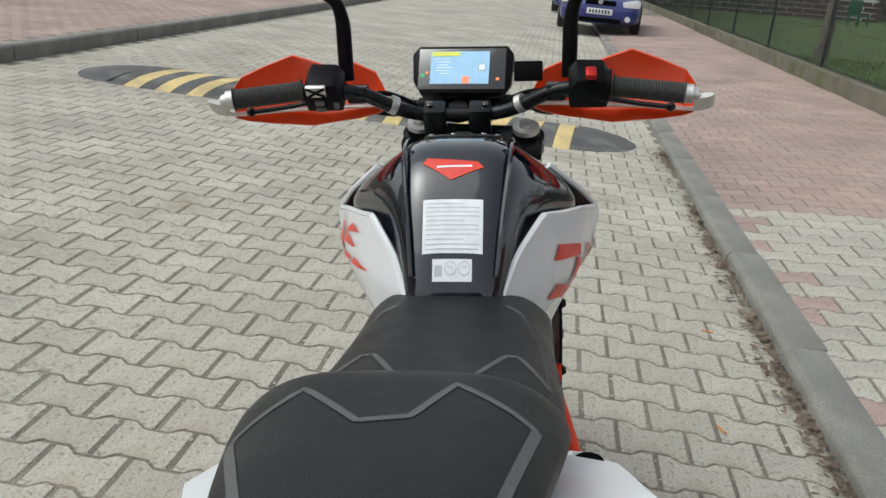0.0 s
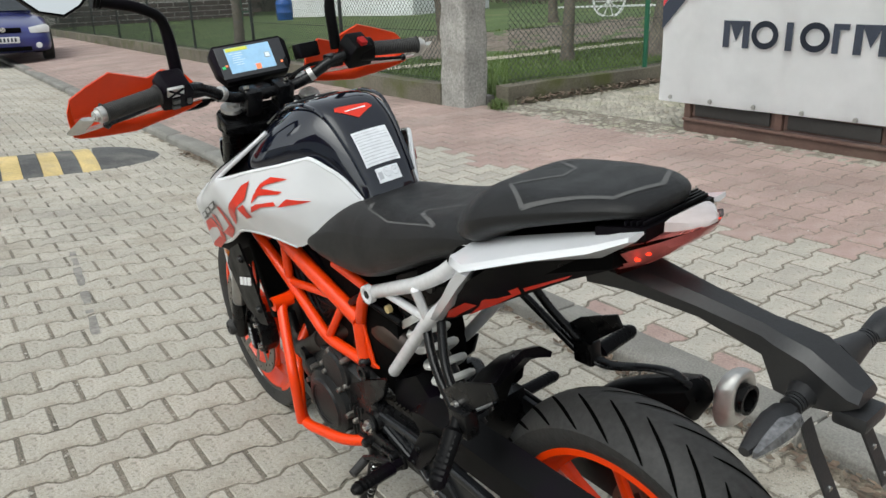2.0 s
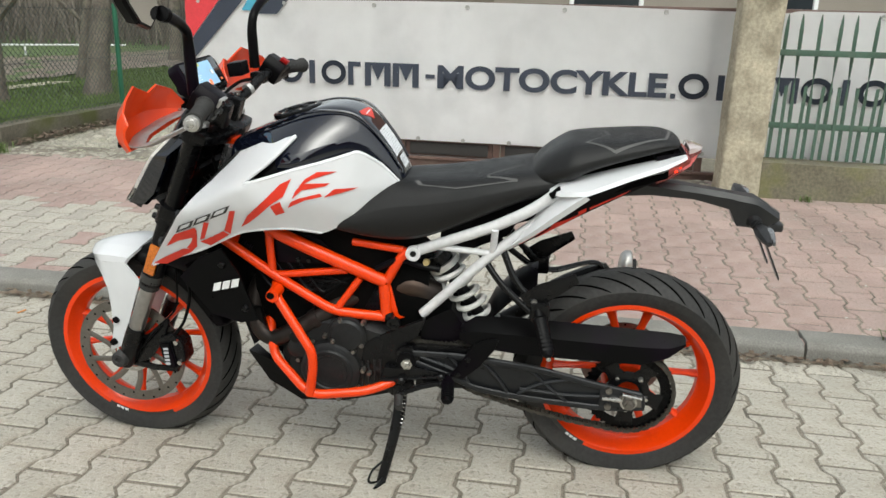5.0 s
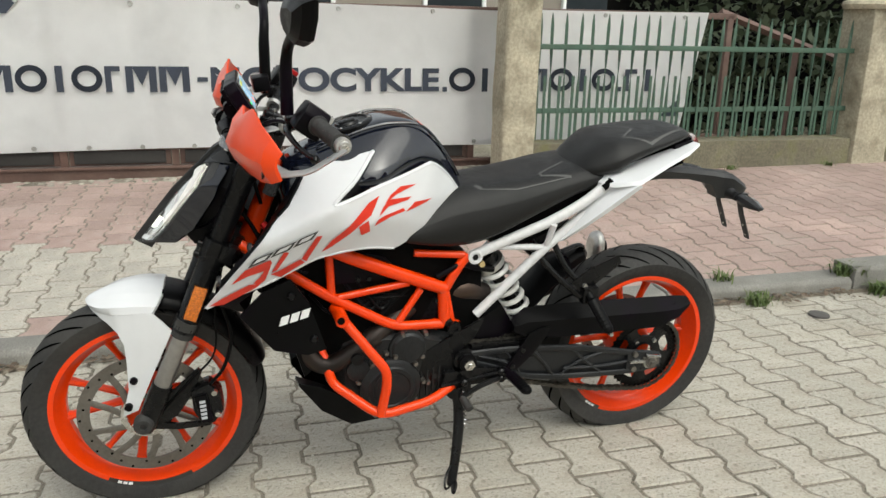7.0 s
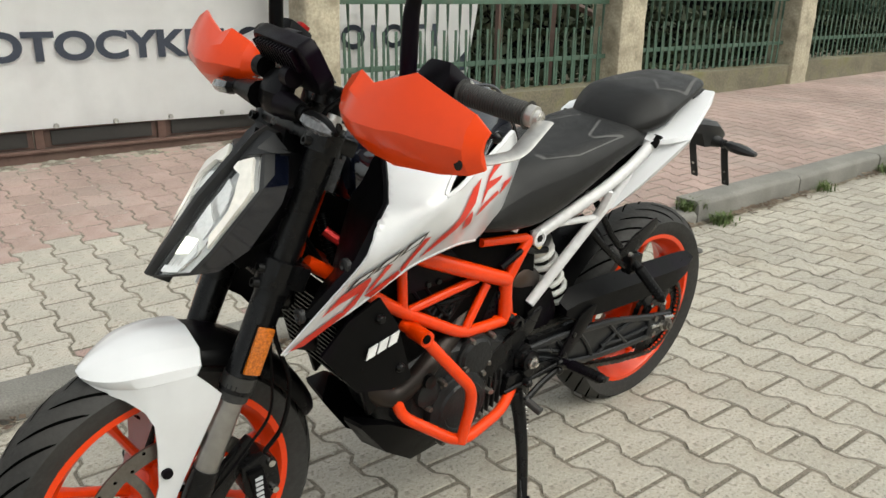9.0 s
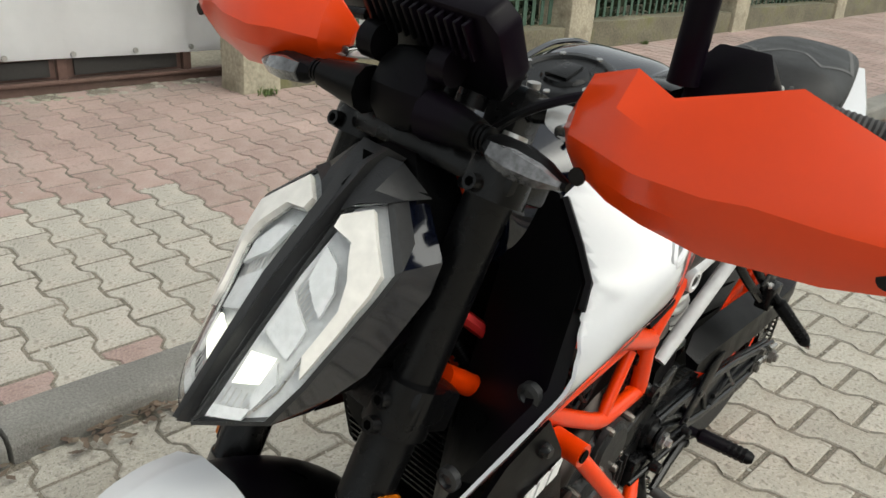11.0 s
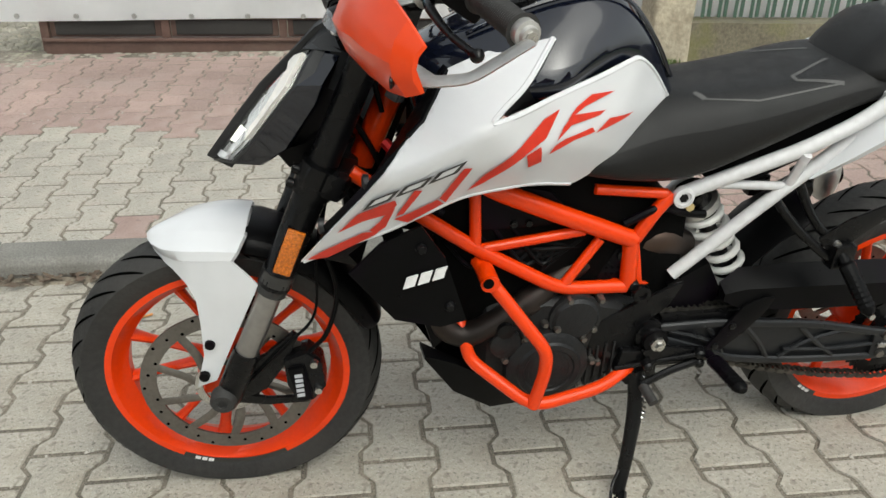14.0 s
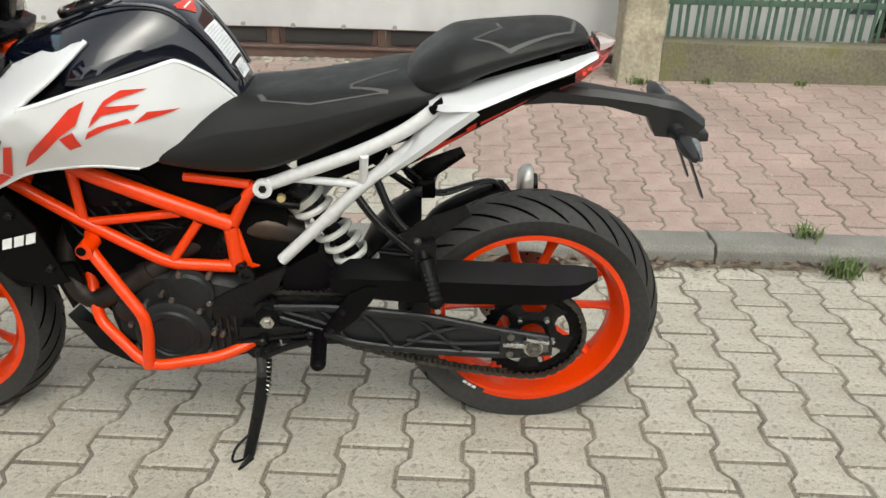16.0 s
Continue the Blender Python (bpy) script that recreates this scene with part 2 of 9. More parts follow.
M_black = mat("black_plastic", (0.0028, 0.0028, 0.0031), 0.36, spec=0.09, big=(6, 0.2), fine=(200, 0.15), bump=(600, 0.05), stain=(7, (0.007, 0.0005, 0.010), 0.4), rvar=0.1)
M_satin = mat("black_satin_metal", (0.0042, 0.0042, 0.0047), 0.27, 0.0, spec=0.24, big=(6, 0.2), stain=(9, (0.012, 0.0115, 0.0105), 0.35), rvar=0.1)
# near-black that puts the shade of hollows into colour; also radiator and grilles
M_deep = mat("hollow_shade", (0.002, 0.002, 0.002), 0.7, spec=0.05, big=(8, 0.3), bump=(60, 0.4))
M_seat = mat("seat_vinyl", (0.0062, 0.0061, 0.0062), 0.45, spec=0.32, sheen=0.03, big=(5, 0.12), fine=(250, 0.2), bump=(650, 0.3), rvar=0.07)
M_stripe = mat("seat_stripe", (0.078, 0.077, 0.075), 0.55, fine=(250, 0.15), bump=(500, 0.2))
M_alu = mat("brushed_aluminium", (0.56, 0.55, 0.53), 0.45, 0.9, big=(8, 0.08), fine=(90, 0.08), rvar=0.08)
M_steel = mat("bright_steel", (0.55, 0.54, 0.52), 0.25, 1.0, big=(8, 0.1), rvar=0.08)
M_disc = mat("brake_disc_steel", (0.20, 0.187, 0.17), 0.4, 0.9, big=(8, 0.15), fine=(120, 0.12), rvar=0.1)
M_engine = mat("engine_grey", (0.017, 0.0175, 0.0185), 0.36, 0.2, spec=0.25, big=(9, 0.2), fine=(90, 0.15), bump=(180, 0.3), stain=(8, (0.032, 0.03, 0.026), 0.4))
M_header = mat("heat_stained_steel", (0.034, 0.027, 0.024), 0.45, 0.7, big=(7, 0.35), stain=(5, (0.10, 0.06, 0.04), 0.6))
M_arm = mat("swingarm_cast", (0.015, 0.016, 0.018), 0.34, 0.2, spec=0.4, big=(6, 0.2), fine=(90, 0.15), stain=(9, (0.045, 0.043, 0.04), 0.35), rvar=0.08)
M_chain = mat("chain_steel", (0.09, 0.085, 0.075), 0.45, 0.85, big=(30, 0.3))
M_spring = mat("spring_white", (0.62, 0.62, 0.6), 0.4, big=(9, 0.1), stain=(12, (0.4, 0.38, 0.33), 0.5))
M_stanchion = mat("fork_tube_alu", (0.36, 0.35, 0.34), 0.28, 0.9, big=(6, 0.1))
M_lens = clear("clear_lens", (0.97, 0.98, 0.98))
M_silver = mat("lamp_reflector", (0.62, 0.63, 0.64), 0.22, 0.0, big=(9, 0.06), fine=(140, 0.06), bump=(260, 0.15), coat=0.6)
M_drl = mat("daylight_strip", (0.84, 0.81, 0.76), 0.3, big=(5, 0.03), coat=0.5)
# opaque pale colour carries the bright reflections of a clear cover
M_cover = mat("pale_clear_cover", (0.46, 0.40, 0.39), 0.12, big=(12, 0.06), fine=(90, 0.05), coat=1.0)
M_carrier = mat("grey_black_plastic", (0.015, 0.0153, 0.0165), 0.42, spec=0.45, big=(5, 0.15), fine=(220, 0.15), bump=(500, 0.1), rvar=0.08)
M_led = glow("led_beam", (1.0, 0.98, 0.88), 0.95)
M_tail = clear("red_lens", (0.90, 0.22, 0.20), 0.06)
M_tailglow = glow("tail_led", (1.0, 0.06, 0.02), 3.0)
M_amber = mat("amber_reflector", (0.55, 0.14, 0.006), 0.25, big=(9, 0.1), fine=(260, 0.35), bump=(330, 0.7), coat=0.6)
M_smoke = mat("blinker_lens", (0.13, 0.13, 0.135), 0.14, 0.3, big=(40, 0.3), fine=(160, 0.3), bump=(260, 0.2), coat=0.9)
M_screen = glow("display_blue", (0.30, 0.50, 0.70), 0.22)
M_syellow = glow("display_yellow", (0.6, 0.62, 0.08), 0.25)
M_sgreen = glow("display_green", (0.05, 0.65, 0.2), 0.6)
M_sred = glow("display_orange", (0.8, 0.2, 0.08), 0.6)
M_swhite = glow("display_white", (0.7, 0.78, 0.85), 0.2)
M_glassblk = mat("display_cover", (0.012, 0.012, 0.013), 0.08, coat=1.0)
M_mirror = mat("mirror_glass", (0.9, 0.91, 0.92), 0.02, 1.0, big=(3, 0.01), fine=(5, 0.005))
M_paper = mat("sticker_white", (0.74, 0.76, 0.79), 0.45, big=(4, 0.04))
M_ink = mat("sticker_ink", (0.42, 0.43, 0.46), 0.5)
M_decal = mat("decal_orange", (0.64, 0.028, 0.010), 0.35, big=(5, 0.05), coat=0.15)
M_decalblk = mat("decal_black", (0.02, 0.02, 0.02), 0.35, coat=0.4)
M_decalwht = mat("decal_white", (0.75, 0.75, 0.75), 0.4)
M_red_part = mat("red_anodised", (0.42, 0.012, 0.012), 0.35, 0.5, big=(9, 0.15))
M_butt = mat("cigarette_end", (0.55, 0.24, 0.08), 0.8)


# ---- building tools ----
def part(name, bm, material, parent=None, label="", angle=38.0, sub=0, category="", group="", kind=""):
    """One mesh object from a bmesh, under parent if given."""
    me = bpy.data.meshes.new(name)
    bmesh.ops.recalc_face_normals(bm, faces=bm.faces[:])
    bm.to_mesh(me)
    bm.free()
    for m in (material if isinstance(material, (list, tuple)) else [material]):
        me.materials.append(m)
    me.shade_smooth()
    me.set_sharp_from_angle(angle=radians(angle))
    ob = new(name, me)
    if sub:
        md = ob.modifiers.new("smooth", "SUBSURF")
        md.levels = md.render_levels = sub
    if parent is not None:
        ob.parent = parent
    return tagged(ob, label, category, group, kind)


def thing(name, m, label, category, group="", kind=""):
    ob = new(name)
    ob.empty_display_size = 0.2
    ob.matrix_world = m
    return tagged(ob, label, category, group, kind)


def join(*bms):
    """All given bmeshes in one."""
    out = bmesh.new()
    for b in bms:
        me = bpy.data.meshes.new("tmp")
        b.to_mesh(me)
        b.free()
        out.from_mesh(me)
        bpy.data.meshes.remove(me)
    return out


def curve(pts, k=6):
    """Points along a Catmull-Rom curve through pts."""
    p = [Vector(q) for q in pts]
    if len(p) < 3:
        return p
    e = [p[0] * 2 - p[1]] + p + [p[-1] * 2 - p[-2]]
    out = []
    for i in range(1, len(e) - 2):
        a, b, c, d = e[i - 1:i + 3]
        for j in range(k):
            t = j / k
            out.append(0.5 * (2 * b + (c - a) * t + (2 * a - 5 * b + 4 * c - d) * t * t + (3 * b - a - 3 * c + d) * t ** 3))
    return out + [p[-1]]


def bend(pts, rad=0.03, k=5):
    """Straight runs between pts with rounded corners."""
    p = [Vector(q) for q in pts]
    out = [p[0]]
    for i in range(1, len(p) - 1):
        a, b = (p[i - 1] - p[i]), (p[i + 1] - p[i])
        r = min(rad, a.length * 0.45, b.length * 0.45)
        s, e = p[i] + a.normalized() * r, p[i] + b.normalized() * r
        for j in range(k + 1):
            t = j / k
            out.append((1 - t) ** 2 * s + 2 * t * (1 - t) * p[i] + t * t * e)
    return out + [p[-1]]


def sweep(path, r, n=10, cap=True, flat=1.0, up=None):
    """A round (or flattened) bar along a path; r is one radius or one for each point."""
    path = [Vector(q) for q in path]
    rs = list(r) if isinstance(r, (list, tuple)) else [r] * len(path)
    if len(rs) != len(path):
        k = (len(rs) - 1) / (len(path) - 1)
        rs = [rs[min(int(i * k), len(rs) - 2)] * (1 - (i * k - min(int(i * k), len(rs) - 2))) + rs[min(int(i * k), len(rs) - 2) + 1] * (i * k - min(int(i * k), len(rs) - 2)) for i in range(len(path))]
    bm = bmesh.new()
    t0 = (path[1] - path[0]).normalized()
    side = (Vector(up) if up else (Vector((0, 0, 1)) if abs(t0.z) < 0.9 else Vector((1, 0, 0)))).cross(t0).normalized()
    rings = []
    for i, p in enumerate(path):
        t = (path[min(i + 1, len(path) - 1)] - path[max(i - 1, 0)]).normalized()
        side = (side - t * side.dot(t)).normalized()
        o = t.cross(side)
        rings.append([bm.verts.new(p + (side * math.cos(a) + o * math.sin(a) * flat) * rs[i]) for a in (2 * math.pi * j / n for j in range(n))])
    for a, b in zip(rings, rings[1:]):
        for j in range(n):
            bm.faces.new((a[j], a[(j + 1) % n], b[(j + 1) % n], b[j]))
    if cap:
        bm.faces.new(rings[0])
        bm.faces.new(rings[-1])
    return bm


def loft(rings, caps=True):
    """A skin over rings of equal length."""
    bm = bmesh.new()
    v = [[bm.verts.new(p) for p in r] for r in rings]
    for a, b in zip(v, v[1:]):
        n = len(a)
        for j in range(n):
            bm.faces.new((a[j], a[(j + 1) % n], b[(j + 1) % n], b[j]))
    if caps:
        bm.faces.new(v[0])
        bm.faces.new(v[-1])
    return bm


def soften(bm, width, seg=2, angle=25):
    if width:
        es = [e for e in bm.edges if len(e.link_faces) == 2 and e.calc_face_angle(0) > radians(angle)]
        bmesh.ops.bevel(bm, geom=es, offset=width, segments=seg, affect="EDGES", profile=0.6, clamp_overlap=True)
    return bm


def prism(outline, axis, a, b, bev=0.0, seg=2):
    """An outline of two coordinates drawn out along axis from a to b."""
    bm = bmesh.new()

    def at(p, d):
        return {"x": (d, p[0], p[1]), "y": (p[0], d, p[1]), "z": (p[0], p[1], d)}[axis]
    lo = [bm.verts.new(at(p, a)) for p in outline]
    hi = [bm.verts.new(at(p, b)) for p in outline]
    n = len(outline)
    bm.faces.new(lo)
    bm.faces.new(hi)
    for j in range(n):
        bm.faces.new((lo[j], lo[(j + 1) % n], hi[(j + 1) % n], hi[j]))
    bmesh.ops.recalc_face_normals(bm, faces=bm.faces[:])
    return soften(bm, bev, seg)


def box(c, size, bev=0.004, m=None, seg=2):
    bm = bmesh.new()
    bmesh.ops.create_cube(bm, size=1.0)
    bmesh.ops.scale(bm, vec=size, verts=bm.verts)
    soften(bm, bev, seg)
    if m is not None:
        bmesh.ops.transform(bm, matrix=m, verts=bm.verts)
    bmesh.ops.translate(bm, vec=c, verts=bm.verts)
    return bm


def lathe(profile, c=(0, 0, 0), axis="x", n=32, closed=False):
    """A profile of (distance along the axis, radius) turned round the axis through c."""
    bm = bmesh.new()
    rings = []
    for d, r in profile:
        ring = []
        for j in range(n):
            a = 2 * math.pi * j / n
            q = {"x": (d, r * math.cos(a), r * math.sin(a)), "y": (r * math.sin(a), d, r * math.cos(a)), "z": (r * math.cos(a), r * math.sin(a), d)}[axis]
            ring.append(bm.verts.new(Vector(c) + Vector(q)))
        rings.append(ring)
    pairs = list(zip(rings, rings[1:])) + ([(rings[-1], rings[0])] if closed else [])
    for a, b in pairs:
        for j in range(n):
            bm.faces.new((a[j], a[(j + 1) % n], b[(j + 1) % n], b[j]))
    if not closed:
        for r, (d, rad) in ((rings[0], profile[0]), (rings[-1], profile[-1])):
            if rad > 1e-6:
                bm.faces.new(r)
    return bm


def moved(bm, m):
    bmesh.ops.transform(bm, matrix=m, verts=bm.verts)
    return bm


def patch(outline, wfun, thick, step=0.02):
    """A curved panel: an outline of (s, h), cut into a grid and laid on the surface w = wfun(s, h), given a thickness."""
    bm = bmesh.new()
    bm.faces.new([bm.verts.new((0, s, h)) for s, h in outline])
    for k in (0, 1):
        lo, hi = min(p[k] for p in outline), max(p[k] for p in outline)
        q = lo + step
        while q < hi - step * 0.3:
            co, no = ((0, q, 0), (0, 1, 0)) if k == 0 else ((0, 0, q), (0, 0, 1))
            bmesh.ops.bisect_plane(bm, geom=bm.verts[:] + bm.edges[:] + bm.faces[:], plane_co=co, plane_no=no, dist=1e-5)
            q += step
    for v in bm.verts:
        v.co.x = wfun(v.co.y, v.co.z)
    if thick:
        rim = [e for e in bm.edges if e.is_boundary]
        twin = {v: bm.verts.new(v.co + Vector((thick, 0, 0))) for v in bm.verts[:]}
        for f in bm.faces[:]:
            bm.faces.new([twin[v] for v in reversed(f.verts)])
        for e in rim:
            a, b = e.verts
            bm.faces.new((a, b, twin[b], twin[a]))
    return bm


def facets(points, triples):
    """Width over (s, h): flat facets between known corners, their edges slightly rounded."""
    tris = [[Vector(points[i]) for i in t] for t in triples]

    def flat(s, h):
        best, out = -9.0, 0.0
        for a, b, c in tris:
            d = (b.y - c.y) * (a.x - c.x) + (c.x - b.x) * (a.y - c.y)
            k = ((b.y - c.y) * (s - c.x) + (c.x - b.x) * (h - c.y)) / d
            m = ((c.y - a.y) * (s - c.x) + (a.x - c.x) * (h - c.y)) / d
            low = min(k, m, 1 - k - m)
            if low > best:
                best, out = low, k * a.z + m * b.z + (1 - k - m) * c.z
        return out

    ring = [(r * math.cos(k * math.pi / 6 + r * 40), r * math.sin(k * math.pi / 6 + r * 40)) for r in (0.006, 0.012, 0.018) for k in range(12)]

    def f(s, h):
        return (4 * flat(s, h) + sum(flat(s + a, h + b) for a, b in ring)) / 40
    return f


# ---- the street: u across it towards the gate, v along it ----
ST = pose(0, 0, 0, 0, 0, -3.15)


PITCH_V, PITCH_U = 0.1405, 0.2  # paver rows along and across the street


def z_road(u, v):
    return -0.045 * u - 0.0105 * v


def z_pave(u, v):
    return -0.016 + 0.03 * u - 0.0105 * v + (0.016 * math.sin(math.pi * (u - 1.0) / 2.5) if 1.0 < u < 3.5 else 0.0)


def z_left(u, v):
    return 0.31 - 0.02 * (u + 4.4) - 0.0105 * v


def sheet(us, vs, zf):
    bm = bmesh.new()
    g = [[bm.verts.new((u, v, zf(u, v))) for v in vs] for u in us]
    for i in range(len(us) - 1):
        for j in range(len(vs) - 1):
            bm.faces.new((g[i][j], g[i + 1][j], g[i + 1][j + 1], g[i][j + 1]))
    return bm


def laid(ob, m=ST):
    ob.matrix_world = m
    return ob


def steps(a, b, d):
    n = max(1, round((b - a) / d))
    return [a + (b - a) * i / n for i in range(n + 1)]


ground = laid(part("ground", sheet([-700, -120, -30, -9, -4.5, 0.9, 3.4, 9, 30, 120, 700], [-700, -120, -30, -12, 0, 12, 30, 60, 120, 700],
                                   lambda u, v: min(z_road(max(min(u, 0.9), -4.5), max(min(v, 40), -40)), 0.05) - 0.09), M_lawn), ST)
tagged(ground, "rough open ground around the street", "ground", kind="structure")
road = laid(part("road", sheet(steps(-4.42, 0.95, 0.6), steps(-14, 90, 2.0), lambda u, v: z_road(u, v) - 0.0030), M_sand))
tagged(road, "street of beige grey interlocking concrete pavers", "road", kind="structure")
pavement = laid(part("pavement", sheet(steps(1.06, 3.9, 0.5), steps(-16, 90, 2.0), lambda u, v: z_pave(u, v) - 0.0030), M_sand))
tagged(pavement, "pavement of red and grey interlocking pavers along the gate", "pavement", kind="structure")
pavement_far = laid(part("pavement_opposite", sheet(steps(-9.5, -4.56, 0.8), steps(-14, 90, 2.0), lambda u, v: z_left(u, v) - 0.0030), M_sand))
tagged(pavement_far, "red paved pavement on the opposite side of the street", "pavement", kind="structure")


# garden behind the fences
def z_garden(u, v):
    return 0.10 - 0.0105 * v + 0.03 * noise.noise(Vector((u * 0.3, v * 0.3, 2)))


lawn = laid(part("lawn", sheet(steps(3.62, 60, 1.1), steps(5.35, 90, 1.1), z_garden), M_lawn))
tagged(lawn, "green garden lawn behind the wire fence", "lawn", kind="structure")


def z_yard(u, v):
    return 0.085 - 0.0105 * v + 0.008 * (u - 3.4)


yard = laid(part("yard", sheet(steps(2.95, 9, 0.6), steps(-16, 5.3, 1.0), lambda u, v: z_yard(u, v) - 0.012 if u > 3.5 else z_pave(u, v) - 0.018), M_yard))
tagged(yard, "sandy yard behind the gate", "yard", kind="structure")

# soil bed and path in the lawn
sb = sheet(steps(5.6, 22, 0.22), steps(9.6, 14.2, 0.22), lambda u, v: z_garden(u, v) + 0.015 + 0.075 * noise.noise(Vector((u * 3.1, v * 3.1, 0.4))) + 0.03 * noise.noise(Vector((u * 9, v * 9, 5))))
soil_bed = laid(part("soil_bed", sb, M_soil))
tagged(soil_bed, "freshly dug brown garden soil bed", "soil", kind="structure")
pt = sheet(steps(4.4, 9.6, 0.4), steps(8.75, 9.15, 0.2), lambda u, v: z_garden(u, v) + 0.02)
garden_path = laid(part("garden_path", pt, M_path))
tagged(garden_path, "narrow pale garden path through the lawn", "path", kind="structure")


# ---- kerbs, stone by stone ----
def kerb_stone(length, w=0.15, h=0.3):
    bm = prism([(0, -h), (w, -h), (w, 0.0), (0.02, 0.0), (0.0, -0.02)], "y", 0.004, length - 0.004, 0.008)
    return bm


kerb = thing("kerb", ST, "worn grey concrete kerb with open joints beside the pavers", "kerb", kind="structure")
stone_mesh = None
v = -13.4
while v < 40:
    ob = part("kerb_stone", kerb_stone(1.0), M_kerb, kerb) if stone_mesh is None else new("kerb_stone", stone_mesh)
    stone_mesh = ob.data
    ob.parent = kerb
    high = 0.055 if v < -1.5 else 0.0
    ob.matrix_local = pose(0.93 + random.uniform(-0.006, 0.006), v, z_pave(1.0, v) + high + random.uniform(-0.003, 0.004) + 0.007, -0.6 + random.uniform(-0.4, 0.4), random.uniform(-1, 1), random.uniform(-0.4, 0.4))
    v += 1.0
kerb_far = thing("kerb_opposite", ST, "pale concrete kerb on the opposite side of the street", "kerb", kind="structure")
v = -13.0
while v < 60:
    ob = new("kerb_stone", stone_mesh)
    ob.parent = kerb_far
    ob.matrix_local = pose(-4.40 + random.uniform(-0.01, 0.01), v + 1, z_left(-4.4, v) + 0.01, 0.6, 0, 180 + random.uniform(-0.5, 0.5))
    v += 1.0

# dirt, dry needles and leaves in the gutter
db = sheet(steps(0.84, 0.935, 0.015), steps(-8, 9, 0.09), lambda u, v: z_road(u, v) - 0.006 + max(0.0, (u - 0.882) * 0.16 + 0.012 * noise.noise(Vector((u * 6, v * 1.6, 0))) + 0.008 * noise.noise(Vector((u * 30, v * 30, 0)))))
gutter = laid(part("gutter_dirt", db, M_dirt))
tagged(gutter, "dirt and sand gathered along the kerb", "dirt", kind="structure")
lb = bmesh.new()
rng = random.Random(5)
for i in range(2600):
    v = rng.uniform(-6, 6)
    if noise.noise(Vector((v * 0.9, 0, 3))) < -0.15 and rng.random() < 0.8:
        continue
    u = 0.93 - abs(rng.gauss(0, 0.045))
    L, W = rng.uniform(0.012, 0.05), rng.uniform(0.002, 0.012)
    a = rng.uniform(0, 6.28)
    c = Vector((u, v, z_road(u, v) + 0.012 + rng.uniform(0, 0.012)))
    d, e = Vector((math.cos(a), math.sin(a), rng.uniform(-0.25, 0.25))) * L / 2, Vector((-math.sin(a), math.cos(a), rng.uniform(-0.5, 0.5))) * W
    lb.faces.new([lb.verts.new(q) for q in (c - d, c + e, c + d, c - e)])
litter = laid(part("leaf_litter", lb, M_litter))
tagged(litter, "dry brown leaves and needles in the gutter", "leaves", kind="stuff")
for k, (u, v, a) in enumerate(((0.62, 2.05, 30), (0.70, 2.75, 80), (0.50, 1.15, 10))):
    b = lathe([(-0.02, 0.0035), (0.02, 0.0035)], axis="y", n=8)
    ob = laid(part("cigarette_end", b, M_butt, label="orange cigarette end lying on the pavers", category="litter", group="cigarette ends"), ST @ pose(u, v, z_road(u, v) + 0.006, 0, 0, a))
cap = part("iron_cap", lathe([(0, 0.045), (0.008, 0.043), (0.010, 0.03), (0.008, 0.0)], axis="z", n=20), M_iron, label="small round iron valve cover set in the pavers", category="cover")
laid(cap, ST @ pose(0.66, -0.98, z_road(0.66, -0.98) + 0.002))


# a scuffed black tyre mark on the pavers
mb = bmesh.new()
rng = random.Random(12)
prev = None
for k in range(30):
    t = k / 29
    u, v = -0.345 - 0.115 * t + 0.012 * noise.noise(Vector((t * 5, 0, 1))), 3.62 - 1.13 * t
    wd = 0.015 + 0.011 * noise.noise(Vector((t * 9, 3, 1)))
    row = [mb.verts.new((u + q * wd, v, z_road(u + q * wd, v) + 0.0028)) for q in (-1, 1)]
    if prev and noise.noise(Vector((t * 14, 7, 2))) > -0.12:
        mb.faces.new((prev[0], prev[1], row[1], row[0]))
    prev = row
tagged(laid(part("tyre_mark", mb, M_scuff)), "faded black tyre mark across the pavers", "tyre mark", kind="stuff")

# weeds
def weed(name, u, v, z, n, size, seed):
    r = random.Random(seed)
    bm = bmesh.new()
    for i in range(n):
        a, ln = r.uniform(0, 6.28), size * r.uniform(0.4, 1.0)
        o = Vector((r.gauss(0, size * 0.35), r.gauss(0, size * 0.5), 0))
        d = Vector((math.cos(a), math.sin(a), 0))
        s = Vector((-d.y, d.x, 0)) * 0.0035
        m, t = o + d * ln * 0.35 + Vector((0, 0, ln * 0.75)), o + d * ln * 0.9 + Vector((0, 0, ln * r.uniform(0.5, 1.0)))
        p = [bm.verts.new(q) for q in (o - s, o + s, m + s * 0.8, t, m - s * 0.8)]
        bm.faces.new(p)
    ob = part(name, bm, M_blade, label="tuft of green weeds growing at the kerb", category="weeds", group="weeds", kind="stuff")
    return laid(ob, ST @ pose(u, v, z))


for k, (u, v, n, s) in enumerate(((0.86, -0.82, 90, 0.07), (1.0, -1.42, 260, 0.075), (0.86, -1.5, 200, 0.065), (1.05, -0.75, 60, 0.06), (0.88, -2.6, 60, 0.07), (0.87, -3.4, 70, 0.08),
                                  (3.2, -0.52, 70, 0.05), (3.24, -1.5, 35, 0.045), (3.24, -2.3, 45, 0.04), (3.5, 5.15, 120, 0.1), (3.62, 5.3, 120, 0.09), (3.25, -0.95, 35, 0.045), (3.24, -3.2, 40, 0.045), (3.24, -4.6, 40, 0.045))):
    weed("weed", u, v, (z_road(u, v) if u < 0.95 else z_pave(u, v)) + 0.004, n, s, k)

# ---- speed bump ----
bump = thing("speed_bump", ST @ pose(0, 0, 0), "worn black and yellow striped rubber speed bump across the street", "speed bump")


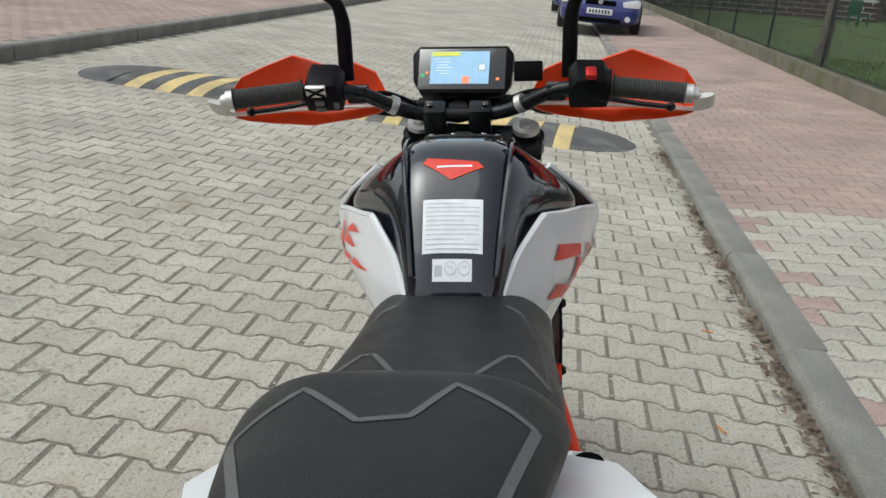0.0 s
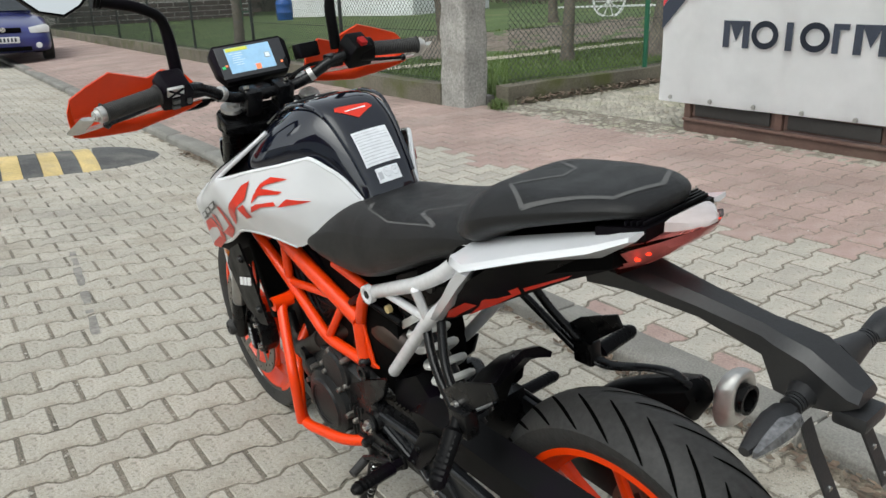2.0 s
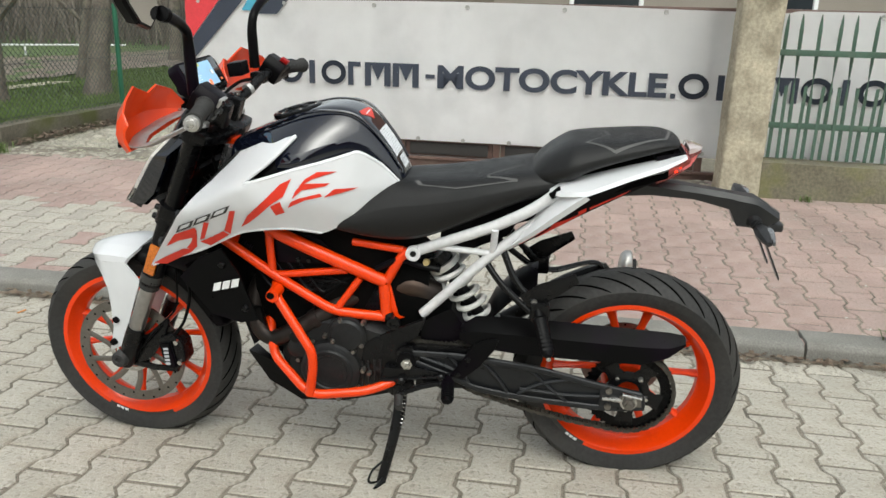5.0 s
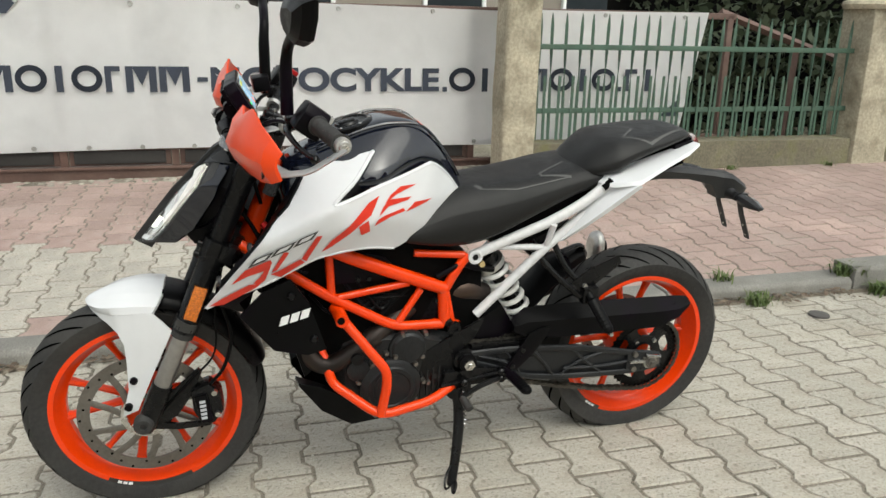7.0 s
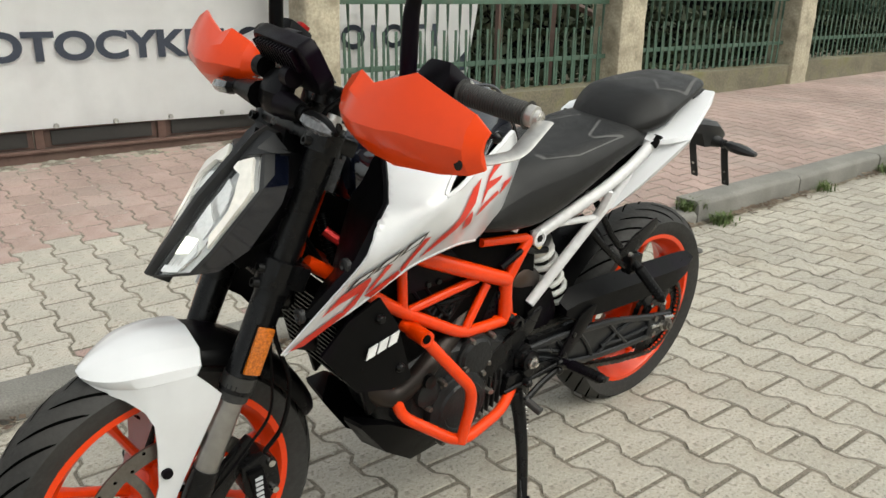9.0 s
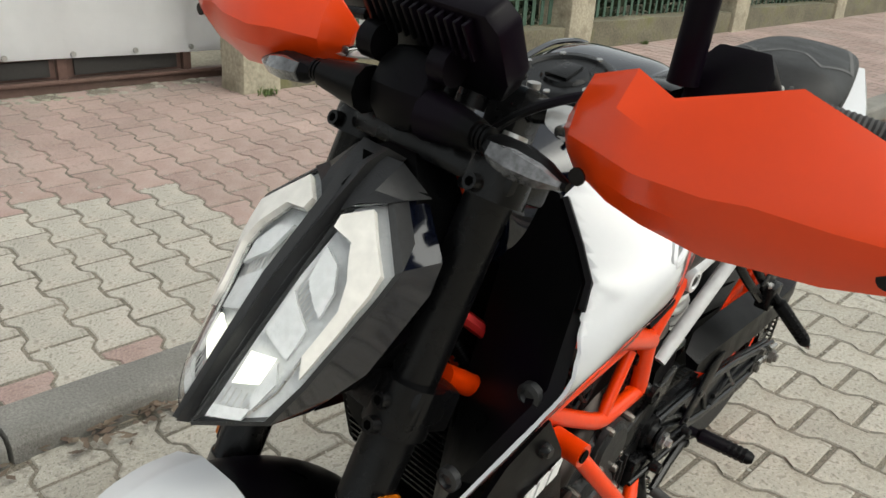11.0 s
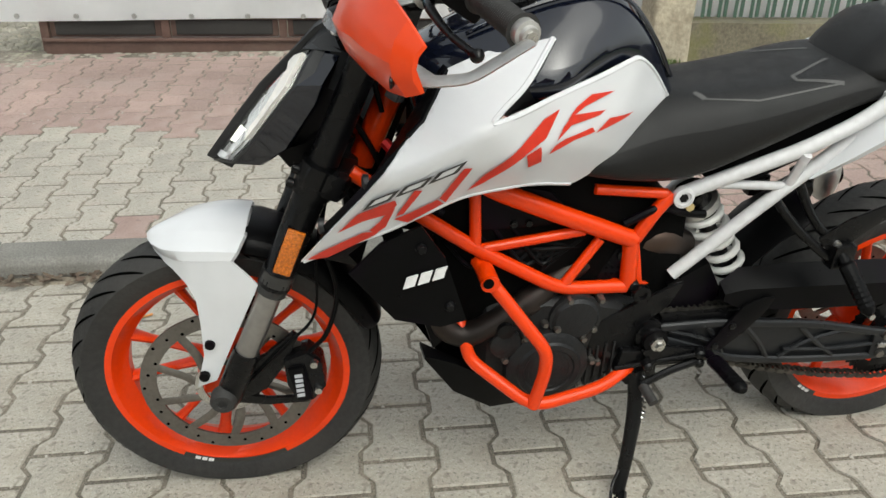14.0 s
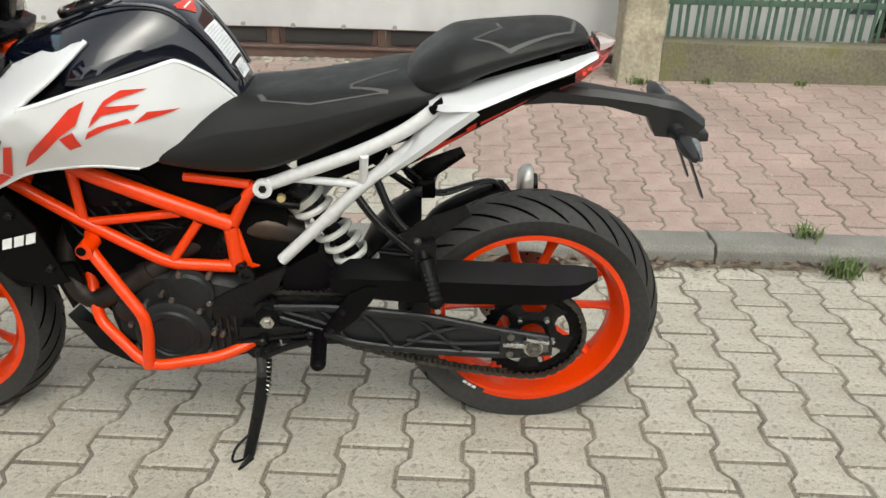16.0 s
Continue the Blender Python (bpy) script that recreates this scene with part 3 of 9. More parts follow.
def bump_piece(u0, u1, skew):
    bm = bmesh.new()
    rings = []
    for i in range(9):
        t = i / 8
        v = 5.62 + 0.96 * t
        h = 0.055 * (1 - abs(2 * t - 1) ** 2.6)
        off = skew * (t - 0.5)
        rings.append(((u0 + off, v, z_road(u0, v) + h), (u1 + off, v, z_road(u1, v) + h), (u1 + off, v, z_road(u1, v) - 0.02), (u0 + off, v, z_road(u0, v) - 0.02)))
    return loft(rings)


u, k = -3.35, 0
while u < 0.16:
    part("yellow_stripe" if k % 2 else "black_block", bump_piece(u + 0.002, u + 0.126, 0.07), M_byellow if k % 2 else M_bump, bump)
    u += 0.128
    k += 1
for sgn, u0 in ((1, u), (-1, -3.35)):
    bm = bmesh.new()
    rings = []
    for i in range(7):
        t = i / 6 * 0.985
        half = 0.48 * math.sqrt(1 - t * t)
        uu = u0 + sgn * t * 0.5
        rings.append([(uu + 0.16 * (k2 / 8 - 0.5) * (1 - t), 6.10 - half + 2 * half * k2 / 8, z_road(uu, 6.10) + 0.055 * (1 - t * t) * (1 - abs(2 * k2 / 8 - 1) ** 2.6)) for k2 in range(9)] + [(uu, 6.10, z_road(uu, 6.10) - 0.03)])
    part("end_cap", loft(rings), M_bump, bump)

# ---- gate and banner ----
gate = thing("sliding_gate", ST @ pose(3.82, 0, 0.045), "brown painted steel sliding gate with panelled lower rails", "gate")
for z, h, d in ((0.055, 0.11, 0.07), (0.245, 0.04, 0.06), (1.22, 0.05, 0.05)):
    part("rail", box((0, 0.38, z), (d, 5.9, h), 0.006), M_gate, gate)
part("lip", box((-0.045, 0.38, 0.105), (0.03, 5.9, 0.02), 0.004), M_gate, gate)
for i in range(9):
    part("stile", box((0, 3.32 - i * 0.73, 0.63), (0.05, 0.05, 1.2), 0.004), M_gate, gate)
for i in range(8):
    c = 3.32 - 0.365 - i * 0.73
    if i < 5:
        part("panel", box((0.01, c, 0.175), (0.02, 0.67, 0.12), 0.003), M_gate, gate)
        part("panel_frame", prism([(c - 0.3, 0.13), (c + 0.3, 0.13), (c + 0.3, 0.22), (c - 0.3, 0.22)], "x", -0.02, -0.004, 0.004), M_dark, gate)
banner = thing("banner", ST @ pose(3.77, 0.2, 0), "white vinyl advertising banner with dark lettering tied to the gate", "banner")
bb = sheet([0], [0], lambda a, b: 0)
bb.free()
bb = bmesh.new()
vs, zs = steps(-2.49, 3.36, 0.06), steps(0.272, 1.275, 0.06)


def wave(v, z):
    e = 0.012 * noise.noise(Vector((v * 1.1, z * 1.5, 0))) + 0.006 * noise.noise(Vector((v * 4, z * 2.2, 8)))
    return e + 0.008 * max(0, (0.45 - z)) * math.sin(v * 8.9)


def skew(v):
    return 0.0 if v > -2.1 else (v + 2.1) * 0.35


g = [[bb.verts.new((wave(v, z), v + skew(v) * (z - 1.27) * 1.3, z + 0.012 * math.sin(v * 1.3) + (0.015 if v < -1 else 0))) for z in zs] for v in vs]
for i in range(len(vs) - 1):
    for j in range(len(zs) - 1):
        bb.faces.new((g[i][j], g[i + 1][j], g[i + 1][j + 1], g[i][j + 1]))
bmesh.ops.solidify(bb, geom=bb.faces[:], thickness=0.002)
part("sheet", bb, M_banner, banner)
for i in range(17):
    v = 3.25 - i * 0.345
    part("eyelet", lathe([(-0.010, 0.006), (-0.012, 0.013), (-0.006, 0.016), (0.0, 0.016)], (wave(v, 0.29) - 0.004, v, 0.295), "x", 14), M_metal, banner)
    if i % 2 == 0:
        part("eyelet", lathe([(-0.010, 0.006), (-0.012, 0.013), (-0.006, 0.016), (0.0, 0.016)], (wave(v, 1.25) - 0.004, v, 1.25), "x", 14), M_metal, banner)


def ink(outline, material, name="print", d=-0.016):
    return part(name, prism(outline, "x", d, d + 0.003, 0), material, banner)


ink([(3.358, 1.285), (3.358, 0.93), (3.06, 1.285)], M_bred)
ink([(3.358, 0.925), (3.358, 0.77), (2.87, 1.285), (3.05, 1.285)], M_navy)
ink([(2.74, 1.285), (2.52, 1.285), (2.62, 1.17), (2.80, 1.17)], M_navy)
ink([(2.84, 1.285), (2.76, 1.285), (2.82, 1.19), (2.90, 1.19)], M_bblue)
ink([(-2.30, 0.62), (-2.12, 0.47), (-2.30, 0.47)], M_navy)
# the first and last names: one plain dark shape for every character
BASE, CAPH = 0.672, 0.172


def ring_shape(v, w, h):
    bm = bmesh.new()
    n = 28
    o = [(v + w / 2 * math.cos(6.2832 * i / n), BASE + h / 2 + h / 2 * math.sin(6.2832 * i / n)) for i in range(n)]
    q = [(v + (w / 2 - 0.038) * math.cos(6.2832 * i / n), BASE + h / 2 + (h / 2 - 0.038) * math.sin(6.2832 * i / n)) for i in range(n)]
    for d in (-0.016,):
        a, b = [bm.verts.new((d, *p)) for p in o], [bm.verts.new((d, *p)) for p in q]
        for i in range(n):
            bm.faces.new((a[i], a[(i + 1) % n], b[(i + 1) % n], b[i]))
    bmesh.ops.solidify(bm, geom=bm.faces[:], thickness=0.003)
    return part("print", bm, M_navy, banner)


def bar_shape(v, w, h):
    return ink([(v - w / 2, BASE), (v + w / 2, BASE), (v + w / 2, BASE + h), (v - w / 2, BASE + h)], M_navy)


def plain_word(pattern, v0, v1):
    """o: ring, w: two upright bars with a slanted one, i: one upright bar, f: bar with an arm."""
    widths = {"o": 1.15, "w": 1.2, "i": 0.75, "f": 0.75, ".": 0.35}
    unit = (v0 - v1) / sum(widths[c] for c in pattern)
    v = v0
    for c in pattern:
        w = widths[c] * unit
        m = v - w / 2
        if c == "o":
            ring_shape(m, w * 0.94, CAPH * 1.03)
        elif c == "w":
            bar_shape(v - 0.03, 0.048, CAPH)
            bar_shape(v - w + 0.035, 0.048, CAPH)
            ink([(m + 0.06, BASE + CAPH), (m - 0.06, BASE + CAPH), (m, BASE + CAPH * 0.25)], M_navy, d=-0.0165)
        elif c == "i":
            bar_shape(m, 0.045, CAPH)
        elif c == "f":
            bar_shape(v - 0.03, 0.04, CAPH)
            ink([(v - w * 0.8, BASE + CAPH * 0.8), (v - 0.03, BASE + CAPH * 0.8), (v - 0.03, BASE + CAPH), (v - w * 0.8, BASE + CAPH)], M_navy, d=-0.0165)
        elif c == ".":
            bar_shape(m, 0.035, 0.035)
        v -= w


plain_word("woiofww", 2.84, 1.515)
ink([(1.475, BASE + 0.07), (1.405, BASE + 0.07), (1.405, BASE + 0.1), (1.475, BASE + 0.1)], M_navy)
plain_word(".", -0.27, -0.33)
plain_word("oiowoio.fi", -0.325, -2.06)


def words(text, width, height, material, m, parent, bold=0.0, name="lettering"):
    """Raised writing in the built-in font, fitted to a width and a capital height."""
    cu = bpy.data.curves.new(name, "FONT")
    cu.body, cu.size, cu.offset, cu.extrude = text, 1.0, bold, 0.002
    ob = new(name, cu)
    bpy.context.view_layer.update()
    d = ob.dimensions
    me = bpy.data.meshes.new_from_object(ob.evaluated_get(bpy.context.evaluated_depsgraph_get()))
    bpy.data.objects.remove(ob)
    xs, ys = [v.co.x for v in me.vertices], [v.co.y for v in me.vertices]
    sx, sy = width / (max(xs) - min(xs)), height / (max(ys) - min(ys))
    x0, y0 = min(xs), min(ys)
    for v in me.vertices:
        v.co.x, v.co.y, v.co.z = (v.co.x - x0) * sx, (v.co.y - y0) * sy, v.co.z * 0.5
    me.materials.clear()
    me.materials.append(material)
    ob = new(name, me)
    ob.parent = parent
    ob.matrix_local = m
    return ob


words("MOTOCYKLE", 1.64, CAPH, M_navy, Matrix(((0, 0, -1, -0.0155), (-1, 0, 0, 1.385), (0, 1, 0, BASE), (0, 0, 0, 1))), banner, 0.035)


# ---- pillars, low wall and green fence ----
def pillar(u, v, seed, h=1.27, w=0.37):
    z0 = z_pave(u, v) - 0.05
    r = random.Random(seed)
    ob = thing("gate_pillar", ST @ pose(u, v, z0, r.uniform(-0.6, 0.6), 0, r.uniform(-2, 2)), "weathered yellowish rendered concrete fence pillar with a rounded cap", "pillar", "fence pillars")
    bm = box((0, 0, h / 2), (w, w, h), 0.0)
    bmesh.ops.subdivide_edges(bm, edges=bm.edges[:], cuts=9, use_grid_fill=True)
    for q in bm.verts:
        n = Vector((q.co.x, q.co.y, 0)).normalized()
        q.co += n * 0.011 * noise.noise(q.co * 6 + Vector((seed, 0, 0))) + n * 0.02 * max(0, 0.12 - q.co.z) * 2
        k = abs(q.co.x) * abs(q.co.y) / (w * w / 4)
        if k > 0.9:
            q.co -= n * 0.012
    part("shaft", bm, M_pillar, ob)
    part("cap", lathe([(0, 0.2), (0.0, 0.245), (0.035, 0.262), (0.06, 0.25), (0.075, 0.2), (0.085, 0.0)], (0, 0, h), "z", 28), M_pillar, ob)
    return ob


PILLARS = [-0.53, -3.62, -6.54, -9.45, -12.35]
for i, v in enumerate(PILLARS):
    if i:
        pillar(3.45, v, i, w=0.35)
    else:
        pillar(3.41, v, i, h=1.4, w=0.26)


def picket(h, w, twist):
    bm = bmesh.new()
    rings = []
    n = 20 if twist else 3
    for i in range(n + 1):
        t = i / n
        a = 0.0
        if twist and t > 0.3:
            a = math.pi * (t - 0.3) / 0.6
        c, s = math.cos(a), math.sin(a)
        k = 1.0 if t < 0.93 or not twist else max(0.12, (1 - t) / 0.07)
        rings.append([(x * c - y * s, x * s + y * c, h * t) for x, y in ((-0.003, -w * k), (0.003, -w * k), (0.003, w * k), (-0.003, w * k))])
    return loft(rings)


long_mesh = short_mesh = None
for i in range(len(PILLARS) - 1):
    v0, v1 = PILLARS[i] - (0.18 if i else 0.135), PILLARS[i + 1] + 0.18
    mid, ln = (v0 + v1) / 2, v0 - v1
    z0 = z_pave(3.4, mid)
    bm = box((0, 0, 0), (0.24, ln, 0.4), 0.0)
    bmesh.ops.subdivide_edges(bm, edges=bm.edges[:], cuts=14, use_grid_fill=True)
    for q in bm.verts:
        q.co.x += 0.012 * noise.noise(Vector((q.co.y * 3 + i * 9, q.co.z * 8, 1)))
        q.co.z += 0.012 * noise.noise(Vector((q.co.y * 2 + i * 9, 0, 7))) if q.co.z > 0 else 0
    wl = laid(part("low_wall", bm, M_wall, label="low mossy concrete wall carrying the green fence", category="wall", group="low walls"), ST @ pose(3.43, mid, z0 + 0.015, 0.6 * 0))
    fence = thing("steel_fence", ST @ pose(3.43, mid, z0 + 0.215), "green painted steel fence with twisted pointed pickets", "fence", "steel fence panels")
    for z in (0.235, 0.695):
        part("rail", box((0, 0, z), (0.012, ln + 0.02, 0.038), 0.002), M_green, fence)
    n = round(ln / 0.105)
    for j in range(n):
        y = -ln / 2 + 0.05 + j * (ln - 0.1) / (n - 1)
        ob = new("picket", long_mesh) if long_mesh else part("picket", picket(0.91, 0.0115, True), M_green, fence)
        long_mesh = ob.data
        ob.parent = fence
        ob.matrix_local = pose(0.012, y, 0.02, random.uniform(-0.8, 0.8), 0, random.uniform(-8, 8))
        if j < n - 1:
            ob = new("short_picket", short_mesh) if short_mesh else part("short_picket", picket(0.47, 0.0105, False), M_green, fence)
            short_mesh = ob.data
            ob.parent = fence
            ob.matrix_local = pose(-0.012, y + 0.052, 0.02, random.uniform(-0.8, 0.8), 0, random.uniform(-5, 5))


# dark conifer hedge behind the fence
def leaf_mass(name, boxes, count, size, material, seed, label, category, m=ST):
    r = random.Random(seed)
    bm = bmesh.new()
    for (u0, u1, v0, v1, z0, z1), share in boxes:
        for i in range(int(count * share)):
            p = Vector((r.uniform(u0, u1), r.uniform(v0, v1), z0 + (z1 - z0) * r.random() ** 0.9))
            if noise.noise(p * 1.6) < -0.12:
                continue
            s = size * r.uniform(0.5, 1.3)
            d = Vector((r.uniform(-1, 1), r.uniform(-1, 1), r.uniform(-0.3, 1))).normalized()
            e = d.orthogonal().normalized()
            e.rotate(Matrix.Rotation(r.uniform(0, 6.28), 3, d))
            f = d.cross(e)
            bm.faces.new([bm.verts.new(q) for q in (p - e * s * 0.25, p + f * s * 0.35 + d * s * 0.4, p + e * s * 0.25 + d * s, p - f * s * 0.35 + d * s * 0.5)])
    return laid(part(name, bm, material, label=label, category=category, kind="stuff"), m)


leaf_mass("conifer_hedge", [((4.1, 4.9, -2.3, -16, 0.1, 1.9), 0.8), ((4.9, 5.5, -2.3, -16, 0.2, 2.3), 0.4)], 21000, 0.10, M_leaf, 3, "dense dark green conifer hedge behind the fence", "hedge")
# near-black box added behind the leaves for the hedge's inner shade
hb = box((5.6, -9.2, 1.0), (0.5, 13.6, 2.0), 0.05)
laid(part("hedge_core", hb, M_deep, label="near-black box that stands in for the shade inside the hedge", category="hedge", kind="stuff"))
beam = thing("wooden_frame", ST, "dark red brown timber frame leaning behind the fence", "timber frame")
for a, b in (((4.0, -2.55, 1.3), (4.0, -4.1, 0.83)), ((4.0, -3.35, 1.03), (4.0, -3.32, 0.1))):
    part("beam", sweep([a, b], 0.035, 4), M_gate, beam)


# ---- concrete post, plinths and wire fences ----
post = thing("concrete_post", ST @ pose(3.475, 5.645, z_pave(3.475, 5.6) - 0.04, 0, 0.6, 3), "rough raw concrete gate post with crumbled edges", "post")
bm = box((0, 0, 0.62), (0.285, 0.355, 1.24), 0.0)
bmesh.ops.subdivide_edges(bm, edges=bm.edges[:], cuts=11, use_grid_fill=True)
for q in bm.verts:
    n = Vector((q.co.x, q.co.y, 0)).normalized()
    q.co += n * (0.014 * noise.noise(q.co * 7) + 0.02 * max(0, 0.4 - q.co.z))
    if abs(q.co.x) * abs(q.co.y) > 0.0225:
        q.co -= n * (0.014 + 0.014 * noise.noise(q.co * 15))
part("shaft", bm, M_post, post)
part("cap", box((0, 0, 1.27), (0.36, 0.43, 0.07), 0.02), M_plinth, post)
part("hinge", box((0.16, -0.1, 1.02), (0.13, 0.03, 0.05), 0.006), M_iron, post)
part("hinge", box((0.16, -0.16, 0.06), (0.09, 0.09, 0.14), 0.02), M_iron, post)


def plinth(name, m, ln, h, w=0.2):
    bm = box((0, 0, h / 2), (w, ln, h), 0.0)
    bmesh.ops.subdivide_edges(bm, edges=[e for e in bm.edges if abs((e.verts[0].co - e.verts[1].co).y) > 0.1], cuts=int(ln / 0.22))
    bmesh.ops.subdivide_edges(bm, edges=[e for e in bm.edges if abs((e.verts[0].co - e.verts[1].co).z) > 0.1], cuts=3)
    for q in bm.verts:
        k = noise.noise(Vector((q.co.y * 2.3, q.co.z * 9, m.translation.x)))
        q.co.x += 0.022 * k
        q.co.z += 0.014 * k if q.co.z > h * 0.6 else 0
    ob = part(name, bm, M_plinth, label="low crumbling mossy concrete plinth under the wire fence", category="plinth")
    ob.matrix_world = m
    return ob


def wire_fence(name, m, ln, h, gap, post_mat, posts, label):
    f = thing(name, m, label, "wire fence")
    bm = bmesh.new()
    n, cell = 0, 0.062
    r = 0.0016
    y = -h
    while y < ln:
        for sg in (1, -1):
            a, b = Vector((0.003 * sg, y, 0.01)), Vector((0.003 * sg, y + h, h))
            if sg < 0:
                a, b = Vector((a.x, b.y, a.z)), Vector((a.x, a.y, b.z))
            pts = [a, b]
            t0, t1 = 0.0, 1.0
            d = b - a
            for lim, side in ((0.0, 1), (ln, -1)):
                if abs(d.y) > 1e-6:
                    t = (lim - a.y) / d.y
                    if (d.y * side) > 0:
                        t0 = max(t0, t)
                    else:
                        t1 = min(t1, t)
            if t1 - t0 > 0.02:
                p, q = a + d * t0, a + d * t1
                s = Vector((0, 0.7071, -0.7071 * sg)) * r * 1.6
                o = Vector((r * 1.6, 0, 0))
                ring = [[bm.verts.new(c + w) for w in (s, o - s * 0.5, -o - s * 0.5)] for c in (p, q)]
                for j in range(3):
                    bm.faces.new((ring[0][j], ring[0][(j + 1) % 3], ring[1][(j + 1) % 3], ring[1][j]))
        y += cell
    mesh = part("wire_mesh", bm, M_wire, f)
    mesh["kind"] = "stuff"
    for z in (0.05, h * 0.5, h - 0.03):
        part("tension_wire", sweep([(0, 0, z), (0, ln, z)], 0.003, 5), M_wire, f)
    for y, rr in posts:
        part("fence_post", sweep([(0.02, y, -0.1), (0.02, y, h + 0.03)], rr, 10), post_mat, f)
    return f


plinth("plinth", ST @ pose(3.40, 5.8 + 19, z_pave(3.4, 24.8) - 0.08, -0.6, 0, 0), 38.0, 0.27)
wire_fence("garden_fence", ST @ pose(3.43, 5.82, z_pave(3.45, 5.8) + 0.17, -0.6, 0, 0), 30.0, 1.0, 0.06, M_bpost, [(0.02, 0.035)] + [(2.2 + 2.8 * i, 0.022) for i in range(10)], "black chain link fence on thin black posts")
plinth("plinth", ST @ pose(8.2, 5.36, 0.0, 0, 0, 90), 9.0, 0.21, 0.18)
wire_fence("side_fence", ST @ pose(3.78, 5.36, 0.2, 0, 0, -90), 9.0, 1.0, 0.06, M_gpost, [(1.82, 0.026), (4.3, 0.026), (6.8, 0.026)], "green chain link fence on green posts")

# cobbles in the gateway
rng = random.Random(11)
cb = bmesh.new()
pts = []
for i in range(72):
    for j in range(94):
        u, v = 2.98 + 0.060 * i + rng.uniform(-0.016, 0.016), -0.4 + 0.060 * j + rng.uniform(-0.016, 0.016)
        if u < 3.46 or v > 5.2 or (u < 3.62 and v < 3.2) or (u > 3.9 and v < 2.2 and rng.random() < 0.6):
            continue
        if rng.random() < 0.94:
            pts.append((u, v))
for u, v in pts:
    r, n = rng.uniform(0.024, 0.038), 6
    a0 = rng.uniform(0, 6)
    z = (z_yard(u, v) if u > 3.5 else z_pave(u, v) - 0.006) + rng.uniform(-0.008, 0.006)
    rim = [(r * rng.uniform(0.8, 1.2), a0 + 6.283 * j / n) for j in range(n)]
    lo = [cb.verts.new((u + q * math.cos(a), v + q * math.sin(a), z - 0.014)) for q, a in rim]
    hi = [cb.verts.new((u + q * 0.72 * math.cos(a), v + q * 0.72 * math.sin(a), z + 0.007)) for q, a in rim]
    top = cb.verts.new((u, v, z + 0.011))
    for j in range(n):
        cb.faces.new((lo[j], lo[(j + 1) % n], hi[(j + 1) % n], hi[j]))
        cb.faces.new((hi[j], hi[(j + 1) % n], top))
cobbles = laid(part("cobbles", cb, M_cobble, label="rounded field stone cobbles in the gateway", category="cobbles", kind="stuff", angle=60))

# fallen leaves against the side plinth
lb = bmesh.new()
for i in range(1100):
    u, v = rng.uniform(3.75, 7.6), 5.24 - abs(rng.gauss(0, 0.07))
    L, a = rng.uniform(0.02, 0.05), rng.uniform(0, 6.28)
    c = Vector((u, v, z_yard(u, v) + 0.02 + rng.uniform(0, 0.05)))
    d, e = Vector((math.cos(a), math.sin(a), rng.uniform(-0.4, 0.4))) * L / 2, Vector((-math.sin(a), math.cos(a), rng.uniform(-0.6, 0.6))) * L * 0.35
    lb.faces.new([lb.verts.new(q) for q in (c - d, c + e, c + d, c - e)])
laid(part("fallen_leaves", lb, M_litter, label="dry fallen leaves drifted against the plinth", category="leaves", kind="stuff"))

# grit and crumbs on the pavers
gr = bmesh.new()
for i in range(2600):
    u, v = rng.uniform(-2.6, 2.9), rng.uniform(-1.8, 5.4)
    if i % 5:
        # most crumbs lie in the zigzag joints
        u0, v0 = (-4.194, -6.5) if u < 0.95 else (1.16, -12.964)
        j = round((v - v0) / PITCH_V)
        v = v0 + j * PITCH_V + rng.choice((-0.045, 0.045)) + rng.gauss(0, 0.012)
        u = u0 + (round((u - u0) / PITCH_U) + 0.5 - (0.5 if j % 2 else 0)) * PITCH_U + rng.gauss(0, 0.005)
    if 0.9 < u < 1.1:
        continue
    z = (z_road(u, v) if u < 0.95 else z_pave(u, v)) + (0.002 if i % 5 == 0 else 0.0)
    r, a = rng.uniform(0.0025, 0.007), rng.uniform(0, 6.28)
    o = [gr.verts.new((u + r * math.cos(a + k * 1.571) * (1.4 if k % 2 else 0.8), v + r * math.sin(a + k * 1.571), z)) for k in range(4)]
    t = gr.verts.new((u, v, z + r * 0.7))
    for k in range(4):
        gr.faces.new((o[k], o[(k + 1) % 4], t))
laid(part("grit", gr, M_grit, label="pale grit and crumbs scattered on the pavers", category="grit", kind="stuff"))

# lawn blades where the lawn is near
gb = bmesh.new()
for i in range(42000):
    t = rng.random() ** 1.6
    v = 5.45 + 9 * t
    u = 3.65 + rng.random() * (3 + 9 * (0.35 + t))
    if 9.6 < v < 14.2 and u > 5.6:
        continue
    h, a = rng.uniform(0.03, 0.085), rng.uniform(0, 6.28)
    p = Vector((u, v, z_garden(u, v) - 0.005))
    s = Vector((math.cos(a), math.sin(a), 0)) * 0.006 * (1 + t)
    gb.faces.new([gb.verts.new(q) for q in (p - s, p + s, p + Vector((rng.uniform(-0.03, 0.03), rng.uniform(-0.03, 0.03), h)))])
laid(part("grass", gb, M_blade, label="short green lawn grass", category="grass", kind="stuff"))


